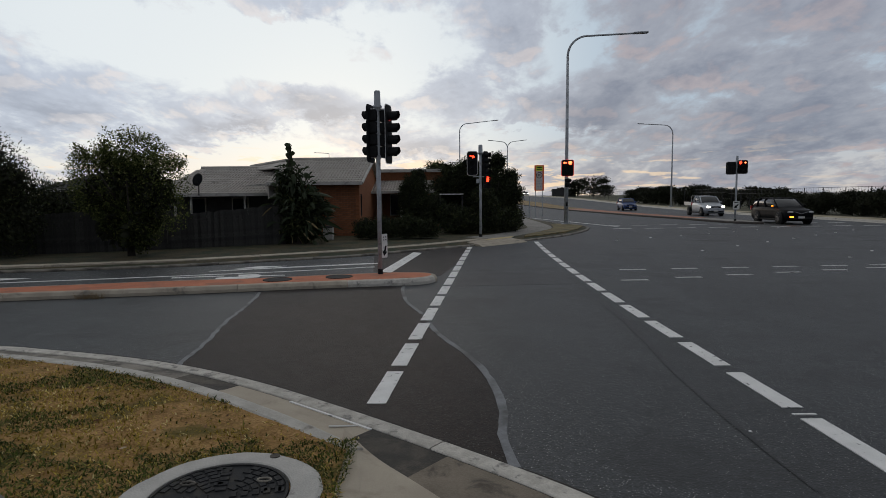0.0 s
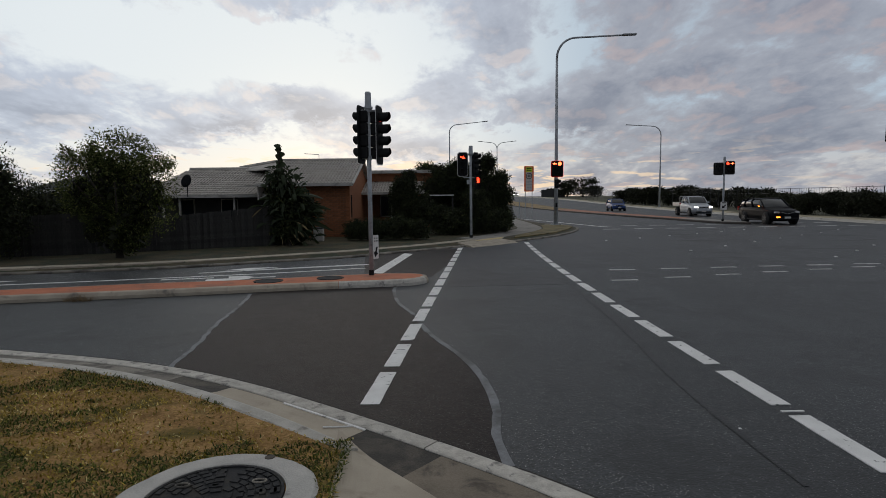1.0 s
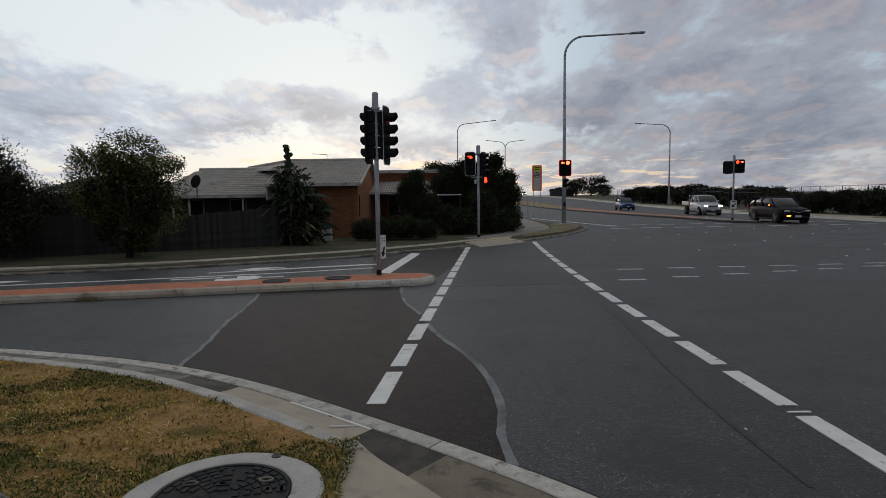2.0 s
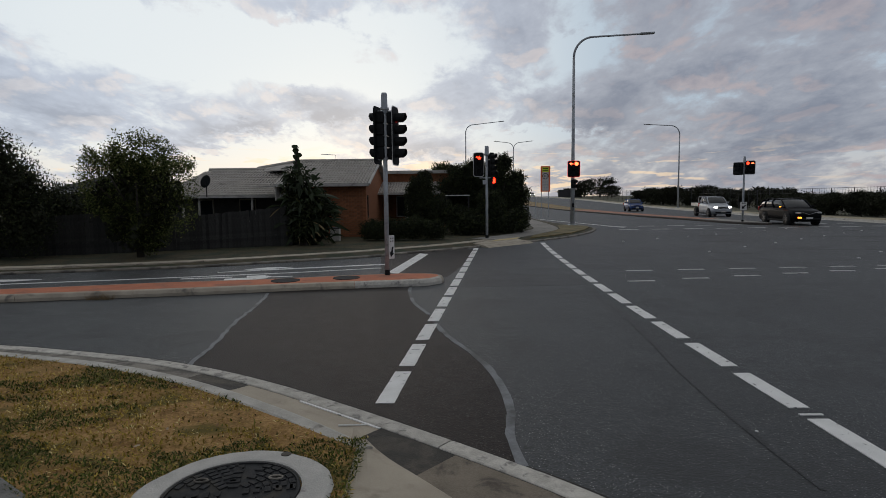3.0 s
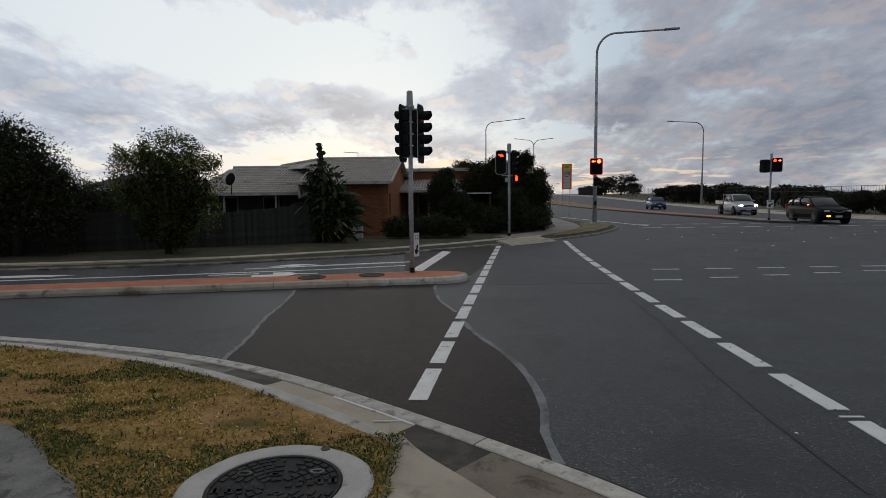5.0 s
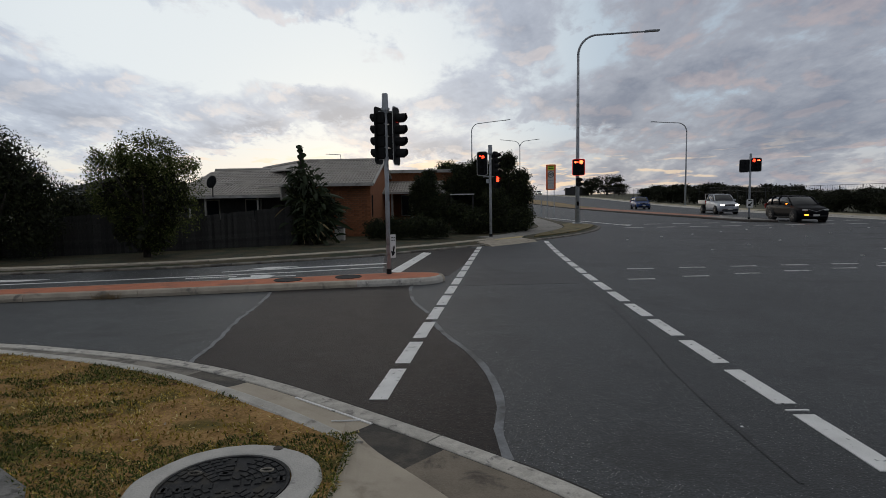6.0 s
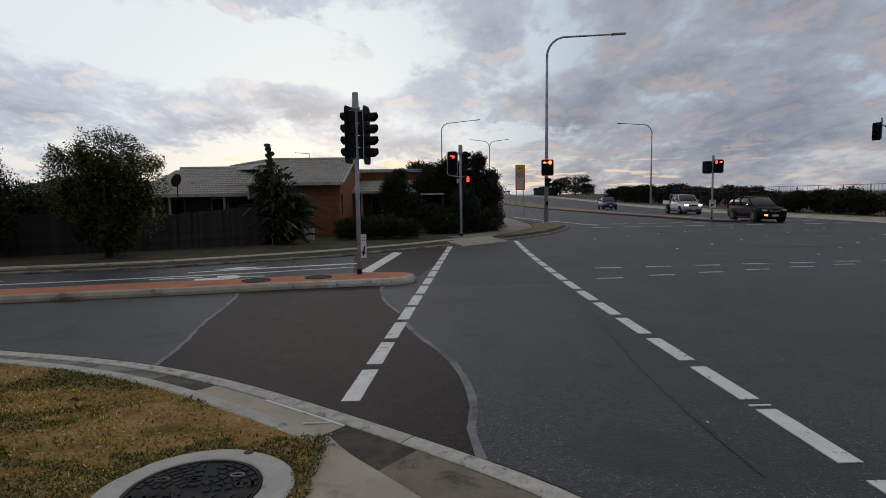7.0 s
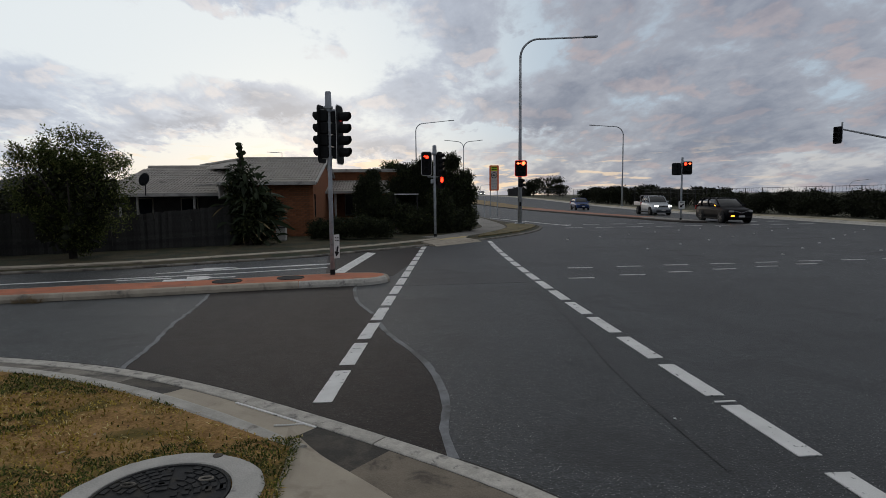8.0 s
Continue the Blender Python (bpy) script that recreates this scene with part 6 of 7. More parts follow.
part("feed_arm", bm, BLACK, dish)
ant = thing("antenna", (-5.1, 26.2, 3.36), "thin metal television antenna on the roof ridge", "antenna")
bm = bmesh.new()
tube(bm, [(0, 0, 0), (0, 0, 0.24)], 0.012, 6)
tube(bm, [(0, 0, 0.24), (-0.66, 0, 0.28)], 0.012, 6)
part("mast", bm, GALV, ant)
for k in range(5):
    bm = bmesh.new()
    tube(bm, [(-0.1 - 0.12 * k, -0.2, 0.25 + 0.008 * k), (-0.1 - 0.12 * k, 0.2, 0.25 + 0.008 * k)], 0.006, 5)
    part("rod", bm, GALV, ant)

# pale meter box in front of the brick wall
mb = thing("utility_box", (-4.10, 20.6, 0.1), "pale grey utility box with dark lid near the wall", "utility box")
bm = bmesh.new()
box(bm, (0, 0, 0.22), (0.34, 0.30, 0.44), bevel=0.02)
part("body", bm, FASCIA, mb)
bm = bmesh.new()
box(bm, (-0.02, 0, 0.47), (0.38, 0.34, 0.06), bevel=0.015)
part("lid", bm, DARKWALL, mb)

# timber paling fence
PALING = surface("grey_paling", (0.017, 0.017, 0.016), (0.046, 0.045, 0.042), 5, 0.95, bump=0.4, fine=40, rand=0.3)
fence = thing("fence", (0, 0, 0), "weathered dark timber paling fence along the yard", "fence")
bm = bmesh.new()
box(bm, (0, 0, 0.5), (0.098, 0.018, 1.0))
bmesh.ops.scale(bm, vec=(UNIT, UNIT, UNIT), verts=bm.verts)
PAL_ME = bpy.data.meshes.new("paling")
bm.to_mesh(PAL_ME)
bm.free()
PAL_ME.materials.append(PALING)
fl = [((-14.5, 15.1), (-10.4, 16.25), 0.80, 1.20), ((-10.4, 16.25), (-8.3, 17.3), 1.18, 1.22), ((-8.3, 17.3), (-5.2, 18.9), 1.02, 1.32), ((-5.2, 18.9), (-4.9, 22.6), 1.3, 1.3)]
for a, b, h0, h1 in fl:
    a, b = Vector(a), Vector(b)
    n = int((b - a).length / 0.094)
    ang = math.degrees(math.atan2(b.y - a.y, b.x - a.x))
    for k in range(n):
        p = a.lerp(b, (k + 0.5) / n) + Vector((a.y - b.y, b.x - a.x)).normalized() * 0.019 * (k % 2)
        ob = new("paling", PAL_ME)
        ob.parent = fence
        ob.matrix_basis = pose(p.x * UNIT, p.y * UNIT, 0.08 * UNIT, rb.uniform(-0.6, 0.6), rb.uniform(-0.8, 0.8), ang) @ Matrix.Translation((0, 0, -0.05)) @ Matrix.Diagonal((1, 1, 0.04 + h0 + (h1 - h0) * k / n + rb.uniform(-0.02, 0.02), 1))
    for z in (0.3, 0.8):
        bm = bmesh.new()
        d_ = (b - a).normalized()
        s_ = Vector((-d_.y, d_.x)) * 0.035
        ends = [(a.x + s_.x, a.y + s_.y, 0.08 + z * h0), (b.x + s_.x, b.y + s_.y, 0.08 + z * h1)]
        tube(bm, ends, 0.045, 4)
        part("rail", bm, PALING, fence)
# far neighbour's house, seen between the trees
nb = thing("house", (-16.6, 27.5, 0), "distant pale house with dark hipped roof", "house")
# wall and roof take the wall colour that has shade put in
bm = bmesh.new()
box(bm, (0, 2, 1.05), (5.0, 4.0, 2.1))
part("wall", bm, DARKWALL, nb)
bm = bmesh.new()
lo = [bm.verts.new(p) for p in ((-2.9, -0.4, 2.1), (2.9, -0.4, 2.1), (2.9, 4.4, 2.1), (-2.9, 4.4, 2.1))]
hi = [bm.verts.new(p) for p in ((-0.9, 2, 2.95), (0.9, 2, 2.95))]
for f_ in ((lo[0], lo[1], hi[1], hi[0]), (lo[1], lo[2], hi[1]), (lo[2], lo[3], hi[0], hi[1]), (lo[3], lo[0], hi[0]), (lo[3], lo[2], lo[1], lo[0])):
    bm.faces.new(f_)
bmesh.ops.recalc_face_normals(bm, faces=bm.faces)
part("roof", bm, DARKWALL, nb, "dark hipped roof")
bm = bmesh.new()
box(bm, (0, -0.42, 2.07), (5.9, 0.08, 0.14))
part("gutter", bm, WHITE, nb, "white gutter")

# ---- far side of the main road: trees, hedge and wire fence ----
def at_bearing(slope, dist):
    return slope * dist, dist


def belt_tree(slope, dist, top, wid, seed, lab, n=900):
    x, y = at_bearing(slope, dist)
    z0 = 0.1 + rise(y)
    h = max(0.8, top - z0)
    rg = random.Random(seed)
    blobs = [((rg.uniform(-0.3, 0.3) * wid, rg.uniform(-0.2, 0.2) * wid, h * rg.uniform(0.55, 0.8)), (wid * rg.uniform(0.22, 0.34), wid * 0.3, h * rg.uniform(0.14, 0.26))) for _ in range(8)]
    blobs += [((rg.uniform(-0.3, 0.3) * wid, 0, h * 0.3), (wid * 0.28, wid * 0.26, h * 0.3)) for _ in range(3)]
    blobs.append(((0.0, 0, h * 0.86), (wid * 0.26, wid * 0.26, h * 0.15)))
    if dist > 140:
        blobs += [((0.0, 0, h * 0.5), (wid * 0.40, wid * 0.3, h * 0.28)), ((0.0, 0, h * 0.3), (wid * 0.42, wid * 0.3, h * 0.3))]
    tree((x, y, z0), lab, blobs, n * 2, 0.036 * wid ** 0.5 + 0.035, LEAF_FAR_AND_SHADE, seed, 0.03 * wid + 0.03, h * 0.9, 5, wid * 0.3, group="roadside trees", inner=0.4)


rows = [(0.207, 160, 4.0, 6.8), (0.235, 150, 6.0, 5.6), (0.262, 148, 6.8, 8.2), (0.283, 146, 4.4, 5.5), (0.335, 96, 2.6, 4.0), (0.352, 92, 2.9, 3.6), (0.372, 88, 2.8, 5.0), (0.392, 84, 3.0, 4.5), (0.428, 78, 2.75, 4.6), (0.450, 74, 2.9, 4.2), (0.478, 70, 2.5, 3.2), (0.505, 66, 2.3, 3.8), (0.535, 60, 2.5, 3.0), (0.560, 56, 2.2, 3.0), (0.590, 52, 2.2, 2.6)]
for i, (s_, d_, top, wd) in enumerate(rows):
    belt_tree(s_, d_, top, wd, 300 + i, "dark roadside tree behind the wire fence", 1100)
for i in range(13):
    y = 23.5 + 2.1 * i
    x = right_x(y) + 2.9 + 0.4 * math.sin(i * 2.1)
    rg = random.Random(500 + i)
    hh = 1.72 + rg.uniform(-0.12, 0.14)
    blobs = [((rg.uniform(-0.3, 0.3), rg.uniform(-0.7, 0.7), hh * rg.uniform(0.3, 0.72)), (0.8, 1.0, hh * 0.33)) for _ in range(6)]
    tree((x, y, 0.12), "dense black-green roadside hedge shrub", blobs + [((0, 0, 0.45), (0.9, 1.2, 0.5))], 4200, 0.05, LEAF_FAR_AND_SHADE, 500 + i, 0.05, 1.2, 5, 0.5, "shrub", "shrub", "hedge on the far side", inner=0.8)

WIRE = surface("dark_steel", (0.03, 0.03, 0.032), (0.06, 0.06, 0.062), 8, 0.6, 0.4, bump=0.0)
wf = thing("fence", (0, 0, 0), "dark wire mesh fence along the far verge", "fence")
prev = None
for k in range(46):
    y = 26 + 2.4 * k
    x = right_x(y) + 4.4
    z = 0.12 + rise(y)
    hgt = 1.95 if y < 60 else 2.15
    bm = bmesh.new()
    tube(bm, [(x, y, z - 0.05), (x, y, z + hgt)], 0.03, 6)
    part("post", bm, WIRE, wf)
    if prev:
        for f_ in (0.99, 0.8):
            bm = bmesh.new()
            tube(bm, [(prev[0], prev[1], prev[2] + prev[3] * f_), (x, y, z + hgt * f_)], 0.014, 5)
            part("rail", bm, WIRE, wf)
        bm = bmesh.new()
        for q in range(1, 8):
            f_ = q / 8
            px_, py_ = prev[0] + (x - prev[0]) * f_, prev[1] + (y - prev[1]) * f_
            tube(bm, [(px_, py_, z + 0.3), (px_, py_, z + hgt)], 0.006, 4)
        tagged(part("mesh_panel", bm, WIRE, wf), kind="stuff")
    prev = (x, y, z, hgt)
# low dark wall at the crest
bm = bmesh.new()
box(bm, (32.0, 152, 1.0 + rise(152)), (6.2, 1.0, 2.1), bevel=0.05)
tagged(part("roadside_wall", bm, DARKWALL), "low dark wall near the crest of the road", "wall")

# ---- vehicles ----
TYRE = surface("tyre", (0.012, 0.012, 0.012), (0.022, 0.022, 0.022), 12, 0.9, bump=0.2)
RIM = surface("alloy_rim", (0.30, 0.30, 0.31), (0.42, 0.42, 0.43), 10, 0.4, 0.7, bump=0.0)
SPOKE = surface("dull_spoke", (0.05, 0.05, 0.053), (0.09, 0.09, 0.093), 10, 0.45, 0.4, bump=0.0)
PLATE = surface("number_plate", (0.55, 0.55, 0.52), (0.62, 0.62, 0.6), 10, 0.5, bump=0.0)
HEAD_ON = glow("headlamp_lit", (1.0, 0.90, 0.74), 12.0)
HEAD_OFF = surface("headlamp_lens", (0.40, 0.41, 0.40), (0.5, 0.5, 0.5), 10, 0.15, bump=0.0)
AMBER = glow("indicator_lit", (1.0, 0.22, 0.02), 5.0)
TAIL = surface("tail_lens", (0.35, 0.02, 0.02), (0.45, 0.04, 0.03), 10, 0.2, bump=0.0)


CAR_GLASS = surface("tinted_glass", (0.012, 0.015, 0.018), (0.018, 0.021, 0.025), 4, 0.08, bump=0.0, spec=0.6)


def car_paint(name, c, metal=0.3, gloss=0.35, coat=0.25):
    m, net, p = material(name)
    pos = net.n("ShaderNodeTexCoord").outputs["Object"]
    p.inputs["Specular IOR Level"].default_value = gloss
    net.put(p.inputs["Base Color"], net.mix(net.smooth(net.noise(pos, 3.0, 4.0), 0.4, 0.7), rgb(*c), rgb(*[q * 1.25 + 0.004 for q in c])))
    p.inputs["Metallic"].default_value = metal
    p.inputs["Roughness"].default_value = 0.45
    p.inputs["Coat Weight"].default_value = coat
    p.inputs["Coat Roughness"].default_value = 0.08
    return m


def loft(name, stations, mat, parent, lab="", ring=None):
    """A shell through cross-sections along y. station: y, half-width, bottom, top, shoulder."""
    bm = bmesh.new()
    rings = []
    for y, hw, z0, z1, sh in stations:
        h = z1 - z0
        pts = [(-hw * 0.86, z0), (-hw * 0.97, z0 + h * 0.14), (-hw, z0 + h * 0.45), (-hw * 0.985, z0 + h * 0.72), (-hw * (sh + 0.06), z0 + h * 0.92), (-hw * sh * 0.9, z1), (0, z1 + 0.012)]
        pts = pts + [(-x, z) for x, z in pts[-2::-1]]
        rings.append([bm.verts.new((x, y, z)) for x, z in pts])
    for a, b in zip(rings, rings[1:]):
        for k in range(len(a)):
            bm.faces.new((a[k], a[(k + 1) % len(a)], b[(k + 1) % len(b)], b[k]))
    bm.faces.new(rings[0][::-1])
    bm.faces.new(rings[-1])
    bmesh.ops.recalc_face_normals(bm, faces=bm.faces)
    es = [e for e in bm.edges if len(e.link_faces) == 2 and e.calc_face_angle(0) > 0.9]
    bmesh.ops.bevel(bm, geom=es, offset=0.03, segments=2, affect="EDGES")
    return part(name, bm, mat, parent, lab, True)


def wheel(car, x, y, r, wd):
    bm = bmesh.new()
    s = 1 if x > 0 else -1
    tube(bm, [(-wd / 2, 0, 0), (-wd / 2 + 0.03, 0, 0), (wd / 2 - 0.03, 0, 0), (wd / 2, 0, 0)], [r * 0.93, r, r, r * 0.93], 24)
    wh = part("wheel", bm, TYRE, car, "black tyre with alloy rim", True)
    wh.matrix_basis = pose(x * UNIT, y * UNIT, r * UNIT)
    bm = bmesh.new()
    f = s * (wd / 2 + 0.004)
    tube(bm, [(f - s * 0.02, 0, 0), (f, 0, 0)], [r * 0.64, r * 0.60], 20)
    part("rim", bm, DARKLENS, wh)
    bm = bmesh.new()
    for k in range(6):
        q = Matrix.Rotation(2 * math.pi * k / 6, 3, "X")
        box(bm, q @ Vector((f + s * 0.006, 0, r * 0.32)), (0.014, r * 0.17, r * 0.56), q)
    tube(bm, [(f, 0, 0), (f + s * 0.015, 0, 0)], r * 0.14, 12)
    part("rim_star", bm, SPOKE, wh)
    return wh


def quad_panel(name, pts, thick, mat, parent, lab=""):
    bm = bmesh.new()
    p = [Vector(q) for q in pts]
    nrm = (p[1] - p[0]).cross(p[2] - p[0]).normalized() * thick
    a = [bm.verts.new(q + nrm) for q in p]
    b = [bm.verts.new(q - nrm) for q in p]
    bm.faces.new(a)
    bm.faces.new(b[::-1])
    for i in range(len(p)):
        bm.faces.new((a[i], b[i], b[(i + 1) % len(p)], a[(i + 1) % len(p)]))
    bmesh.ops.recalc_face_normals(bm, faces=bm.faces)
    return part(name, bm, mat, parent, lab)


def vehicle(name, at, turn, lab, paint, L, W, H, wr, cabin, hood, belt, lights, tray=False, rails=False, indicator=False, base=0.0):
    """A car whose nose points along -y. cabin: (windscreen foot, roof front, roof rear, rear foot) as shares of the length from the nose."""
    L, W, H, wr = L / UNIT, W / UNIT, H / UNIT, wr / UNIT
    c = thing(name, (at[0], at[1], at[2]), lab, "car" if not tray else "ute", "vehicles on the road", turn=turn)
    hw, y0, y1 = W / 2, -L / 2, L / 2
    gy = lambda f: y0 + L * f
    zb, zh, zbelt = 0.19 * H / 1.46 + base, hood * H, belt * H
    yb1 = gy(0.99) if not tray else gy(cabin[3] + 0.03)
    st = [(gy(0.0), hw * 0.72, zb + 0.10, zh * 0.74, 0.86), (gy(0.015), hw * 0.84, zb + 0.03, zh * 0.83, 0.88), (gy(0.045), hw * 0.92, zb, zh * 0.90, 0.88), (gy(0.10), hw * 0.97, zb, zh * 0.955, 0.88), (gy(0.2), hw, zb, zh * 1.0, 0.88), (gy(cabin[0]), hw, zb, zbelt, 0.93), (gy(0.5), hw, zb, zbelt, 0.95), (min(gy(0.8), yb1 - 0.3), hw, zb, zbelt * 1.01, 0.95), (yb1 - 0.12, hw * 0.96, zb, zbelt * 1.0, 0.92), (yb1 - 0.03, hw * 0.90, zb + 0.05, zbelt * 0.96, 0.88), (yb1, hw * 0.80, zb + 0.12, zbelt * 0.88, 0.86)]
    loft("body", st, paint, c)
    # greenhouse: a rounded dark glass shell with painted roof and pillars
    a, b, d, e = (gy(q) for q in cabin)
    zr = H - 0.02
    lerp = lambda p, q, f: p + (q - p) * f
    shell = [(a, hw * 0.90, zbelt - 0.06, zbelt + 0.01, 0.86), (lerp(a, b, 0.35), hw * 0.92, zbelt - 0.06, lerp(zbelt, zr, 0.42), 0.82), (lerp(a, b, 0.75), hw * 0.93, zbelt - 0.06, lerp(zbelt, zr, 0.82), 0.78), (b, hw * 0.94, zbelt - 0.06, zr - 0.035, 0.76), (lerp(b, d, 0.4), hw * 0.94, zbelt - 0.06, zr - 0.01, 0.76), (lerp(b, d, 0.8), hw * 0.94, zbelt - 0.06, zr - 0.02, 0.76), (d, hw * 0.93, zbelt - 0.06, zr - 0.05, 0.76), (lerp(d, e, 0.6), hw * 0.91, zbelt - 0.06, lerp(zr, zbelt, 0.55), 0.80), (e, hw * 0.88, zbelt - 0.06, zbelt + 0.01, 0.84)]
    loft("cabin_glass", shell, CAR_GLASS, c, "dark glass of the cabin")
    loft("roof", [(b - 0.03, hw * 0.70, zr - 0.09, zr - 0.02, 0.92), (lerp(b, d, 0.2), hw * 0.75, zr - 0.075, zr + 0.005, 0.92), (lerp(b, d, 0.6), hw * 0.76, zr - 0.075, zr + 0.01, 0.92), (d, hw * 0.74, zr - 0.10, zr - 0.02, 0.92), (d + 0.07, hw * 0.70, zr - 0.11, zr - 0.06, 0.92)], paint, c)
    for s in (-1, 1):
        hz = zr - zbelt
        ways = [[(0.88, a, 0.0), (0.84, lerp(a, b, 0.35), 0.40), (0.80, lerp(a, b, 0.75), 0.78), (0.75, b, 0.93)], [(0.86, e, 0.0), (0.83, lerp(e, d, 0.4), 0.42), (0.76, d, 0.92)]]
        for f_ in (0.40, 0.74):
            yl, yh = lerp(a, e, f_), lerp(b, d, f_)
            ways.append([(0.955, yl, -0.04), (0.95, lerp(yl, yh, 0.6), 0.62), (0.82, lerp(yl, yh, 0.9), 0.90), (0.72, yh, 0.99)])
        for k, way in enumerate(ways):
            bm = bmesh.new()
            tube(bm, [(s * hw * q[0], q[1], zbelt + q[2] * hz) for q in way], 0.034 if k != 1 else 0.055, 6)
            part("pillar", bm, paint, c)
        # lamps, mirror, sill and handles
        bm = bmesh.new()
        box(bm, (s * hw * 0.68, y0 + 0.06, zh * 0.78), (hw * 0.34, 0.13, 0.09), Matrix.Rotation(s * 0.45, 3, "Z"), bevel=0.03)
        part("headlamp", bm, HEAD_ON if lights else HEAD_OFF, c, "lit headlamp" if lights else "clear headlamp")
        bm = bmesh.new()
        box(bm, (s * (hw + 0.07), a + 0.22, zbelt + 0.05), (0.15, 0.08, 0.11), bevel=0.025)
        part("mirror", bm, paint, c)
        bm = bmesh.new()
        box(bm, (s * hw * 0.985, 0, zb + 0.06), (0.05, L * 0.5, 0.09), bevel=0.02)
        part("sill", bm, BLACK, c)
        bm = bmesh.new()
        box(bm, (s * hw * 0.93, yb1 - 0.05, zbelt * 0.9), (0.09, 0.10, 0.24), bevel=0.02)
        part("tail_lamp", bm, TAIL, c, "red tail lamp")
        for q in (0.44, 0.62):
            bm = bmesh.new()
            box(bm, (s * hw * 1.005, gy(q), zbelt * 0.88), (0.02, 0.13, 0.025), bevel=0.006)
            part("handle", bm, paint, c)
        for yy in (gy(0.18), gy(0.77)):
            bm = bmesh.new()
            tube(bm, [(s * (hw * 0.80), yy, wr * 1.02), (s * (hw + 0.010), yy, wr * 1.02)], wr * 1.12, 24)
            part("wheel_arch", bm, BLACK, c)
            wheel(c, s * (hw - 0.06), yy, wr, 0.19)
        if rails:
            bm = bmesh.new()
            tube(bm, [(s * hw * 0.68, b + 0.1, zr + 0.04), (s * hw * 0.68, d - 0.1, zr + 0.04)], 0.018, 6)
            part("roof_rail", bm, BLACK, c)
    bm = bmesh.new()
    box(bm, (0, y0 + 0.02, zh * 0.74), (hw * 0.95, 0.05, 0.13), bevel=0.02)
    part("grille", bm, BLACK, c)
    bm = bmesh.new()
    for q in (-1, 1):
        box(bm, (q * hw * 0.22, y0 + 0.0, zh * 0.74), (hw * 0.48, 0.05, 0.024), Matrix.Rotation(-q * 0.30, 3, "Y"), bevel=0.006)
    part("grille_bar", bm, RIM, c, "bright metal grille bar")
    bm = bmesh.new()
    box(bm, (0, y0 + 0.0, zb + 0.14), (hw * 1.45, 0.08, 0.10), bevel=0.03)
    part("bumper_intake", bm, BLACK, c)
    bm = bmesh.new()
    box(bm, (0, y0 - 0.045, zb + 0.20), (0.32, 0.012, 0.10), bevel=0.004)
    part("number_plate", bm, PLATE, c)
    if indicator:
        bm = bmesh.new()
        box(bm, (-hw * 0.62, y0 - 0.02, zb + 0.22), (0.20, 0.05, 0.075), bevel=0.015)
        part("indicator", bm, AMBER, c, "lit amber indicator")
        bm = bmesh.new()
        box(bm, (-(hw + 0.09), a + 0.17, zbelt + 0.05), (0.09, 0.03, 0.05), bevel=0.01)
        part("mirror_indicator", bm, AMBER, c, "lit amber mirror indicator")
    if tray:
        bm = bmesh.new()
        box(bm, (0, (gy(cabin[3] + 0.05) + y1) / 2, zbelt * 0.80), (W * 0.98, y1 - gy(cabin[3] + 0.05), 0.07), bevel=0.01)
        part("tray", bm, RIM, c, "flat metal tray")
        for s in (-1, 1):
            bm = bmesh.new()
            box(bm, (s * hw * 0.96, (gy(cabin[3] + 0.05) + y1) / 2, zbelt * 0.94), (0.03, y1 - gy(cabin[3] + 0.05), 0.20), bevel=0.008)
            part("tray_side", bm, RIM, c)
        bm = bmesh.new()
        yk = gy(cabin[3] + 0.06)
        tube(bm, [(-hw * 0.9, yk, zbelt * 0.8), (-hw * 0.88, yk, H * 1.0), (hw * 0.88, yk, H * 1.0), (hw * 0.9, yk, zbelt * 0.8)], 0.03, 8)
        part("headboard", bm, RIM, c, "metal hoop behind the cab")
        bm = bmesh.new()
        box(bm, (0, (yb1 + y1) / 2, zb + 0.1), (W * 0.5, y1 - yb1, 0.14))
        part("chassis", bm, BLACK, c)
    return c


vehicle("suv", (18.7, 31.75, 0.0), -3, "black four-wheel-drive wagon waiting with amber indicator on", car_paint("black_paint", (0.003, 0.0035, 0.005), 0.0, 0.06, 0.02), 4.65, 1.82, 1.64, 0.38, (0.27, 0.43, 0.88, 0.985), 0.60, 0.655, False, rails=True, indicator=True)
vehicle("ute", (20.35, 44.7, 0.0), -3, "silver tray-back ute with lit headlamps", car_paint("silver_paint", (0.36, 0.38, 0.41), 0.6), 5.1, 1.82, 1.78, 0.37, (0.24, 0.36, 0.56, 0.62), 0.60, 0.66, True, tray=True)
vehicle("hatchback", (19.7, 61.5, 0.02), -4, "small blue hatchback on the climbing road", car_paint("blue_paint", (0.02, 0.05, 0.16), 0.4), 3.85, 1.70, 1.52, 0.30, (0.24, 0.40, 0.82, 0.98), 0.58, 0.64, False)
vehicle("sedan", (24.6, 171, rise(171)), 0, "distant white car with lit headlamps on the crest", car_paint("white_paint", (0.5, 0.5, 0.5), 0.0), 4.5, 1.8, 1.5, 0.32, (0.27, 0.42, 0.72, 0.86), 0.60, 0.66, True)

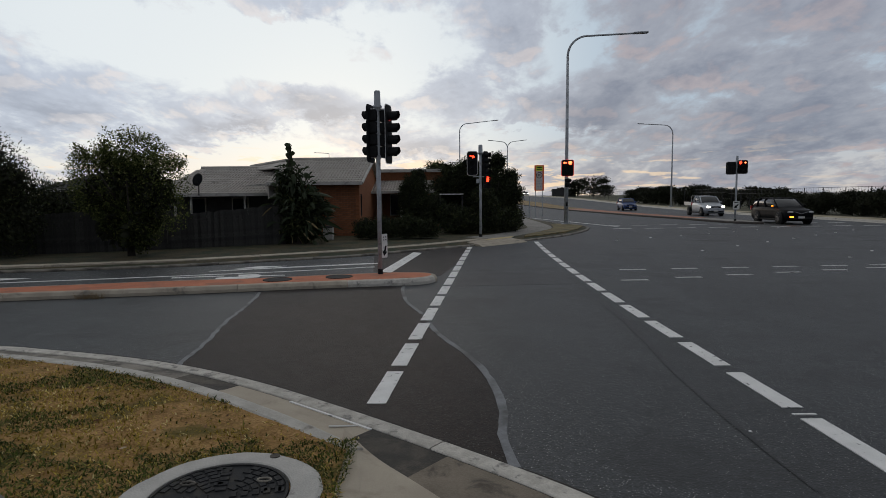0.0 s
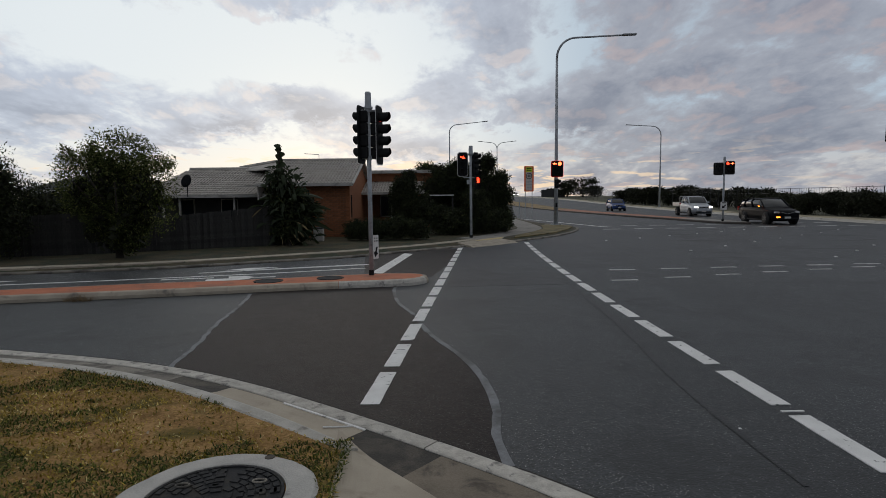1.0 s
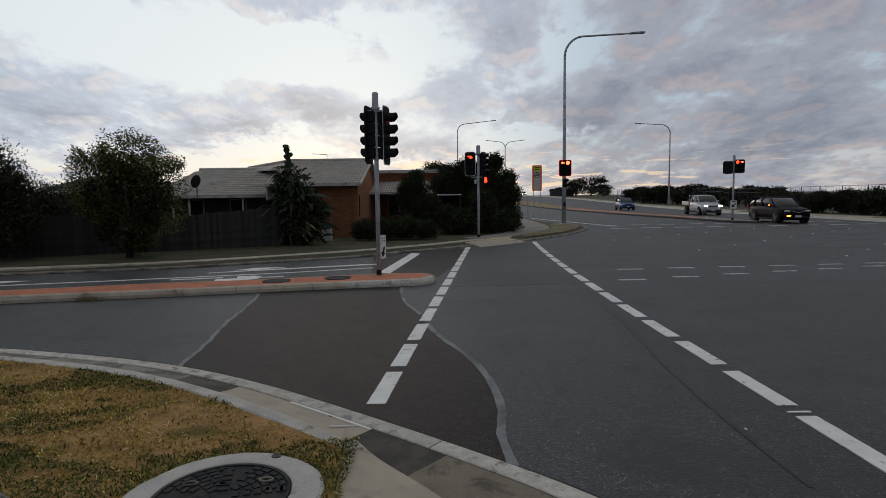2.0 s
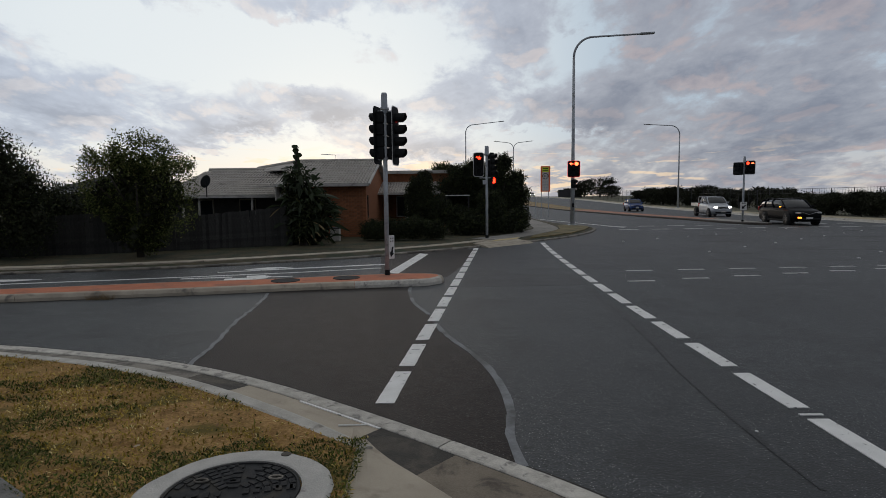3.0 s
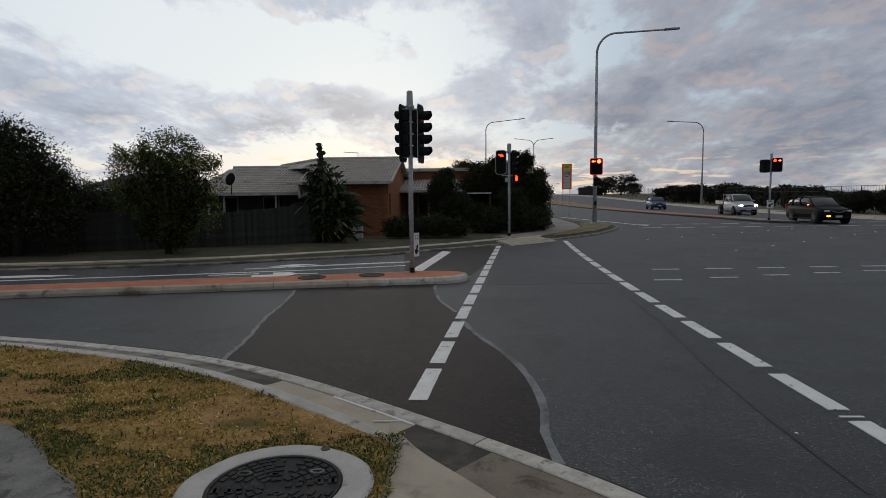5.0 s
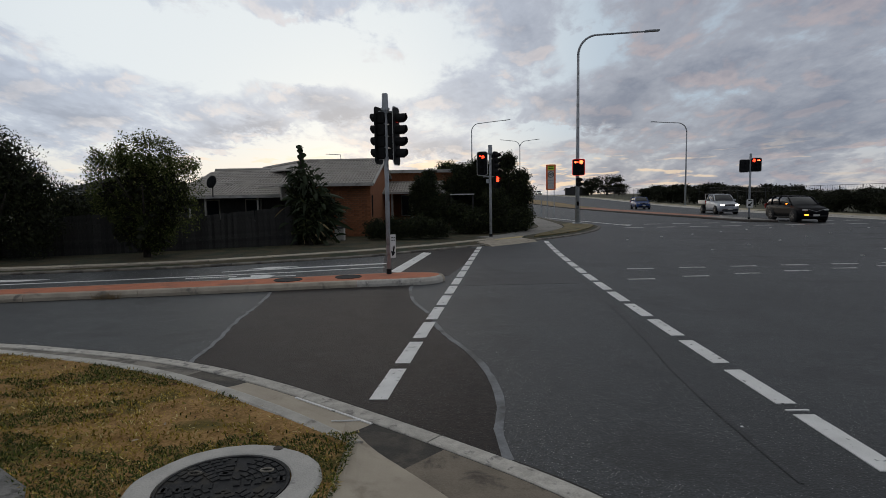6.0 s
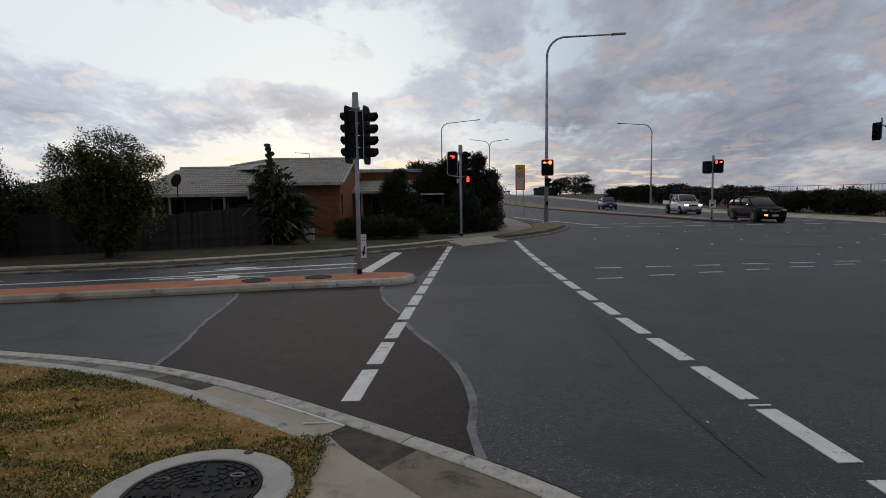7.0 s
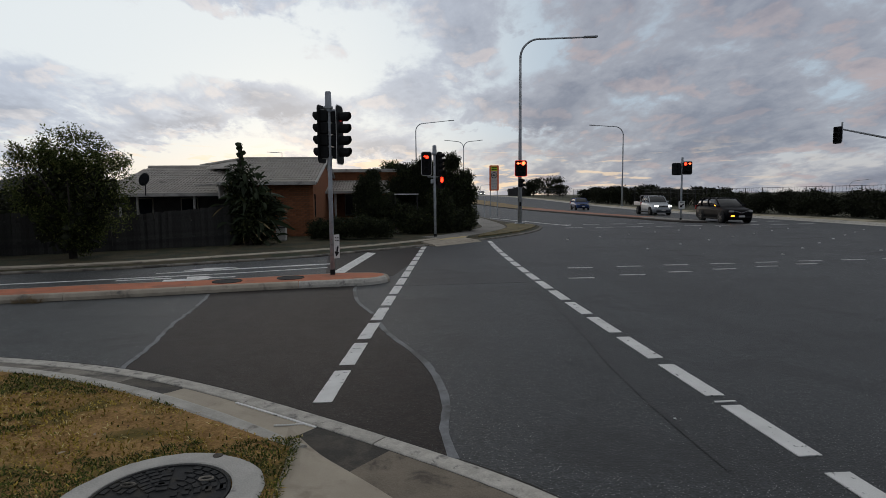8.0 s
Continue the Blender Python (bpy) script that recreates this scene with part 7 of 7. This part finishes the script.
# ---- near lawn ----
def grass(name, n, mat, seed, lab, keep, hmin, hmax, wid, lie):
    rg = np.random.default_rng(seed)
    p = np.stack([rg.uniform(-6.5, -0.53, n), rg.uniform(2.1, 6.2, n)], 1)
    lx = np.array([q.x for q in inner])
    ly = np.array([q.y for q in inner])
    lim = np.interp(p[:, 0], lx[:ramp_from], ly[:ramp_from])
    ok = (p[:, 1] < lim + 0.02) & (np.hypot(p[:, 0] + 1.135, p[:, 1] - 2.80) > 0.50) & ~((p[:, 1] < 3.72 + (p[:, 0] + 3.3) * -0.02) & (p[:, 0] < -2.05 - 1.15 * (p[:, 1] - 2.6)) & (p[:, 0] > -4.7))
    p = p[ok]
    k = np.array([keep(x, y) for x, y in p]) > rg.random(len(p))
    p = p[k]
    n = len(p)
    a = rg.uniform(0, 2 * math.pi, n)
    h = rg.uniform(hmin, hmax, n)
    tilt = lie * rg.random(n) ** 0.35
    d = np.stack([np.cos(a), np.sin(a)], 1)
    s = np.stack([-d[:, 1], d[:, 0]], 1) * (wid * rg.uniform(0.6, 1.4, n))[:, None]
    z = np.full(n, 0.097)
    mid = p + d * (h * np.sin(tilt) * 0.45)[:, None]
    tip = p + d * (h * np.sin(tilt))[:, None]
    v = np.stack([np.c_[p - s, z], np.c_[p + s, z], np.c_[mid + s * 0.8, z + h * np.cos(tilt) * 0.6], np.c_[mid - s * 0.8, z + h * np.cos(tilt) * 0.6], np.c_[tip, z + h * np.cos(tilt) * 0.85]], 1).reshape(-1, 3) * UNIT
    f = []
    for i in range(n):
        o = 5 * i
        f += [(o, o + 1, o + 2, o + 3), (o + 3, o + 2, o + 4)]
    me = bpy.data.meshes.new(name)
    me.from_pydata(v.tolist(), [], f)
    me.materials.append(mat)
    tagged(new(name, me), lab, "grass", kind="stuff")


STRAW = foliage("straw_blades", (0.205, 0.142, 0.020), (0.49, 0.355, 0.070), (0.66, 0.55, 0.26), 0.9)
GREEN = foliage("green_blades", (0.030, 0.044, 0.008), (0.105, 0.125, 0.022), (0.28, 0.25, 0.06), 0.9)
soilp = lambda x, y: noise.noise((x * 1.8 - 7, y * 2.2, 8.5)) + 0.5 * noise.noise((x * 5, y * 6, 2))
LUSH = ((-3.0, 4.75, 0.42, 0.22), (-2.45, 4.65, 0.35, 0.16), (-2.9, 4.0, 0.6, 0.22), (-3.6, 4.2, 0.5, 0.25), (-2.75, 3.35, 0.45, 0.25), (-1.85, 3.05, 0.35, 0.2), (-1.75, 4.2, 0.3, 0.12), (-1.75, 3.35, 0.25, 0.12))
BARE = ((-2.05, 3.95, 0.55, 0.22), (-1.45, 3.75, 0.45, 0.16), (-2.1, 3.5, 0.35, 0.18), (-3.7, 4.85, 0.5, 0.15), (-4.5, 5.2, 0.8, 0.2))


def patch(x, y):
    v = 0.75 * noise.noise((x * 1.3 + 3, y * 2.6, 0.5)) + 0.5 * noise.noise((x * 3.6, y * 6.0, 4)) - 0.10
    for px_, py_, rx_, ry_ in LUSH:
        v += 0.42 * math.exp(-((x - px_) / rx_) ** 2 - ((y - py_) / ry_) ** 2)
    for px_, py_, rx_, ry_ in BARE:
        v -= 0.40 * math.exp(-((x - px_) / rx_) ** 2 - ((y - py_) / ry_) ** 2)
    return v


rim_green = lambda x, y: 0.9 if abs(math.hypot(x + 1.135, y - 2.8) - 0.58) < 0.07 and noise.noise((x * 4, y * 4, 9)) > -0.05 else 0.0
edge_green = lambda x, y: 0.55 if x > -0.72 and y < 3.5 else 0.0
grass("dry_grass", 130000, STRAW, 5, "dry straw-coloured lawn grass", lambda x, y: (0.62 if soilp(x, y) < 0.12 else 0.12) if patch(x, y) < 0.10 else 0.15, 0.015, 0.042, 0.0040, 1.57)
grass("green_grass", 150000, GREEN, 6, "patches of green lawn grass", lambda x, y: max(0.98 if patch(x, y) > 0.04 else 0.03, rim_green(x, y), edge_green(x, y)), 0.015, 0.045, 0.0040, 1.56)

# dry leaves scattered on the lawn and gutter
lr = random.Random(12)
bm = bmesh.new()
for k in range(140):
    x, y = lr.uniform(-5.5, -0.7), lr.uniform(2.6, 5.6)
    lim = min((q for q in inner[:ramp_from]), key=lambda q: abs(q.x - x)).y
    if y > lim - 0.05 or math.hypot(x + 1.135, y - 2.8) < 0.55 or (x < -2.0 and y < 3.6 and x > -4.7):
        continue
    s_ = lr.uniform(0.010, 0.024)
    q = Matrix.Rotation(lr.uniform(0, 6.28), 3, "Z") @ Matrix.Rotation(lr.uniform(-0.6, 0.6), 3, "X")
    pts = [(-1.4, 0, 0), (-0.4, 0.55, 0.15), (0.6, 0.5, 0.2), (1.5, 0, 0), (0.6, -0.5, 0.2), (-0.4, -0.55, 0.15)]
    bm.faces.new([bm.verts.new(Vector((x, y, 0.118)) + q @ (Vector(p) * s_)) for p in pts])
tagged(part("leaf_litter", bm, foliage("litter_leaf", (0.10, 0.05, 0.025), (0.24, 0.14, 0.07), (0.40, 0.33, 0.24), 0.9)), "scattered dry brown leaves on the lawn", "leaves", kind="stuff")
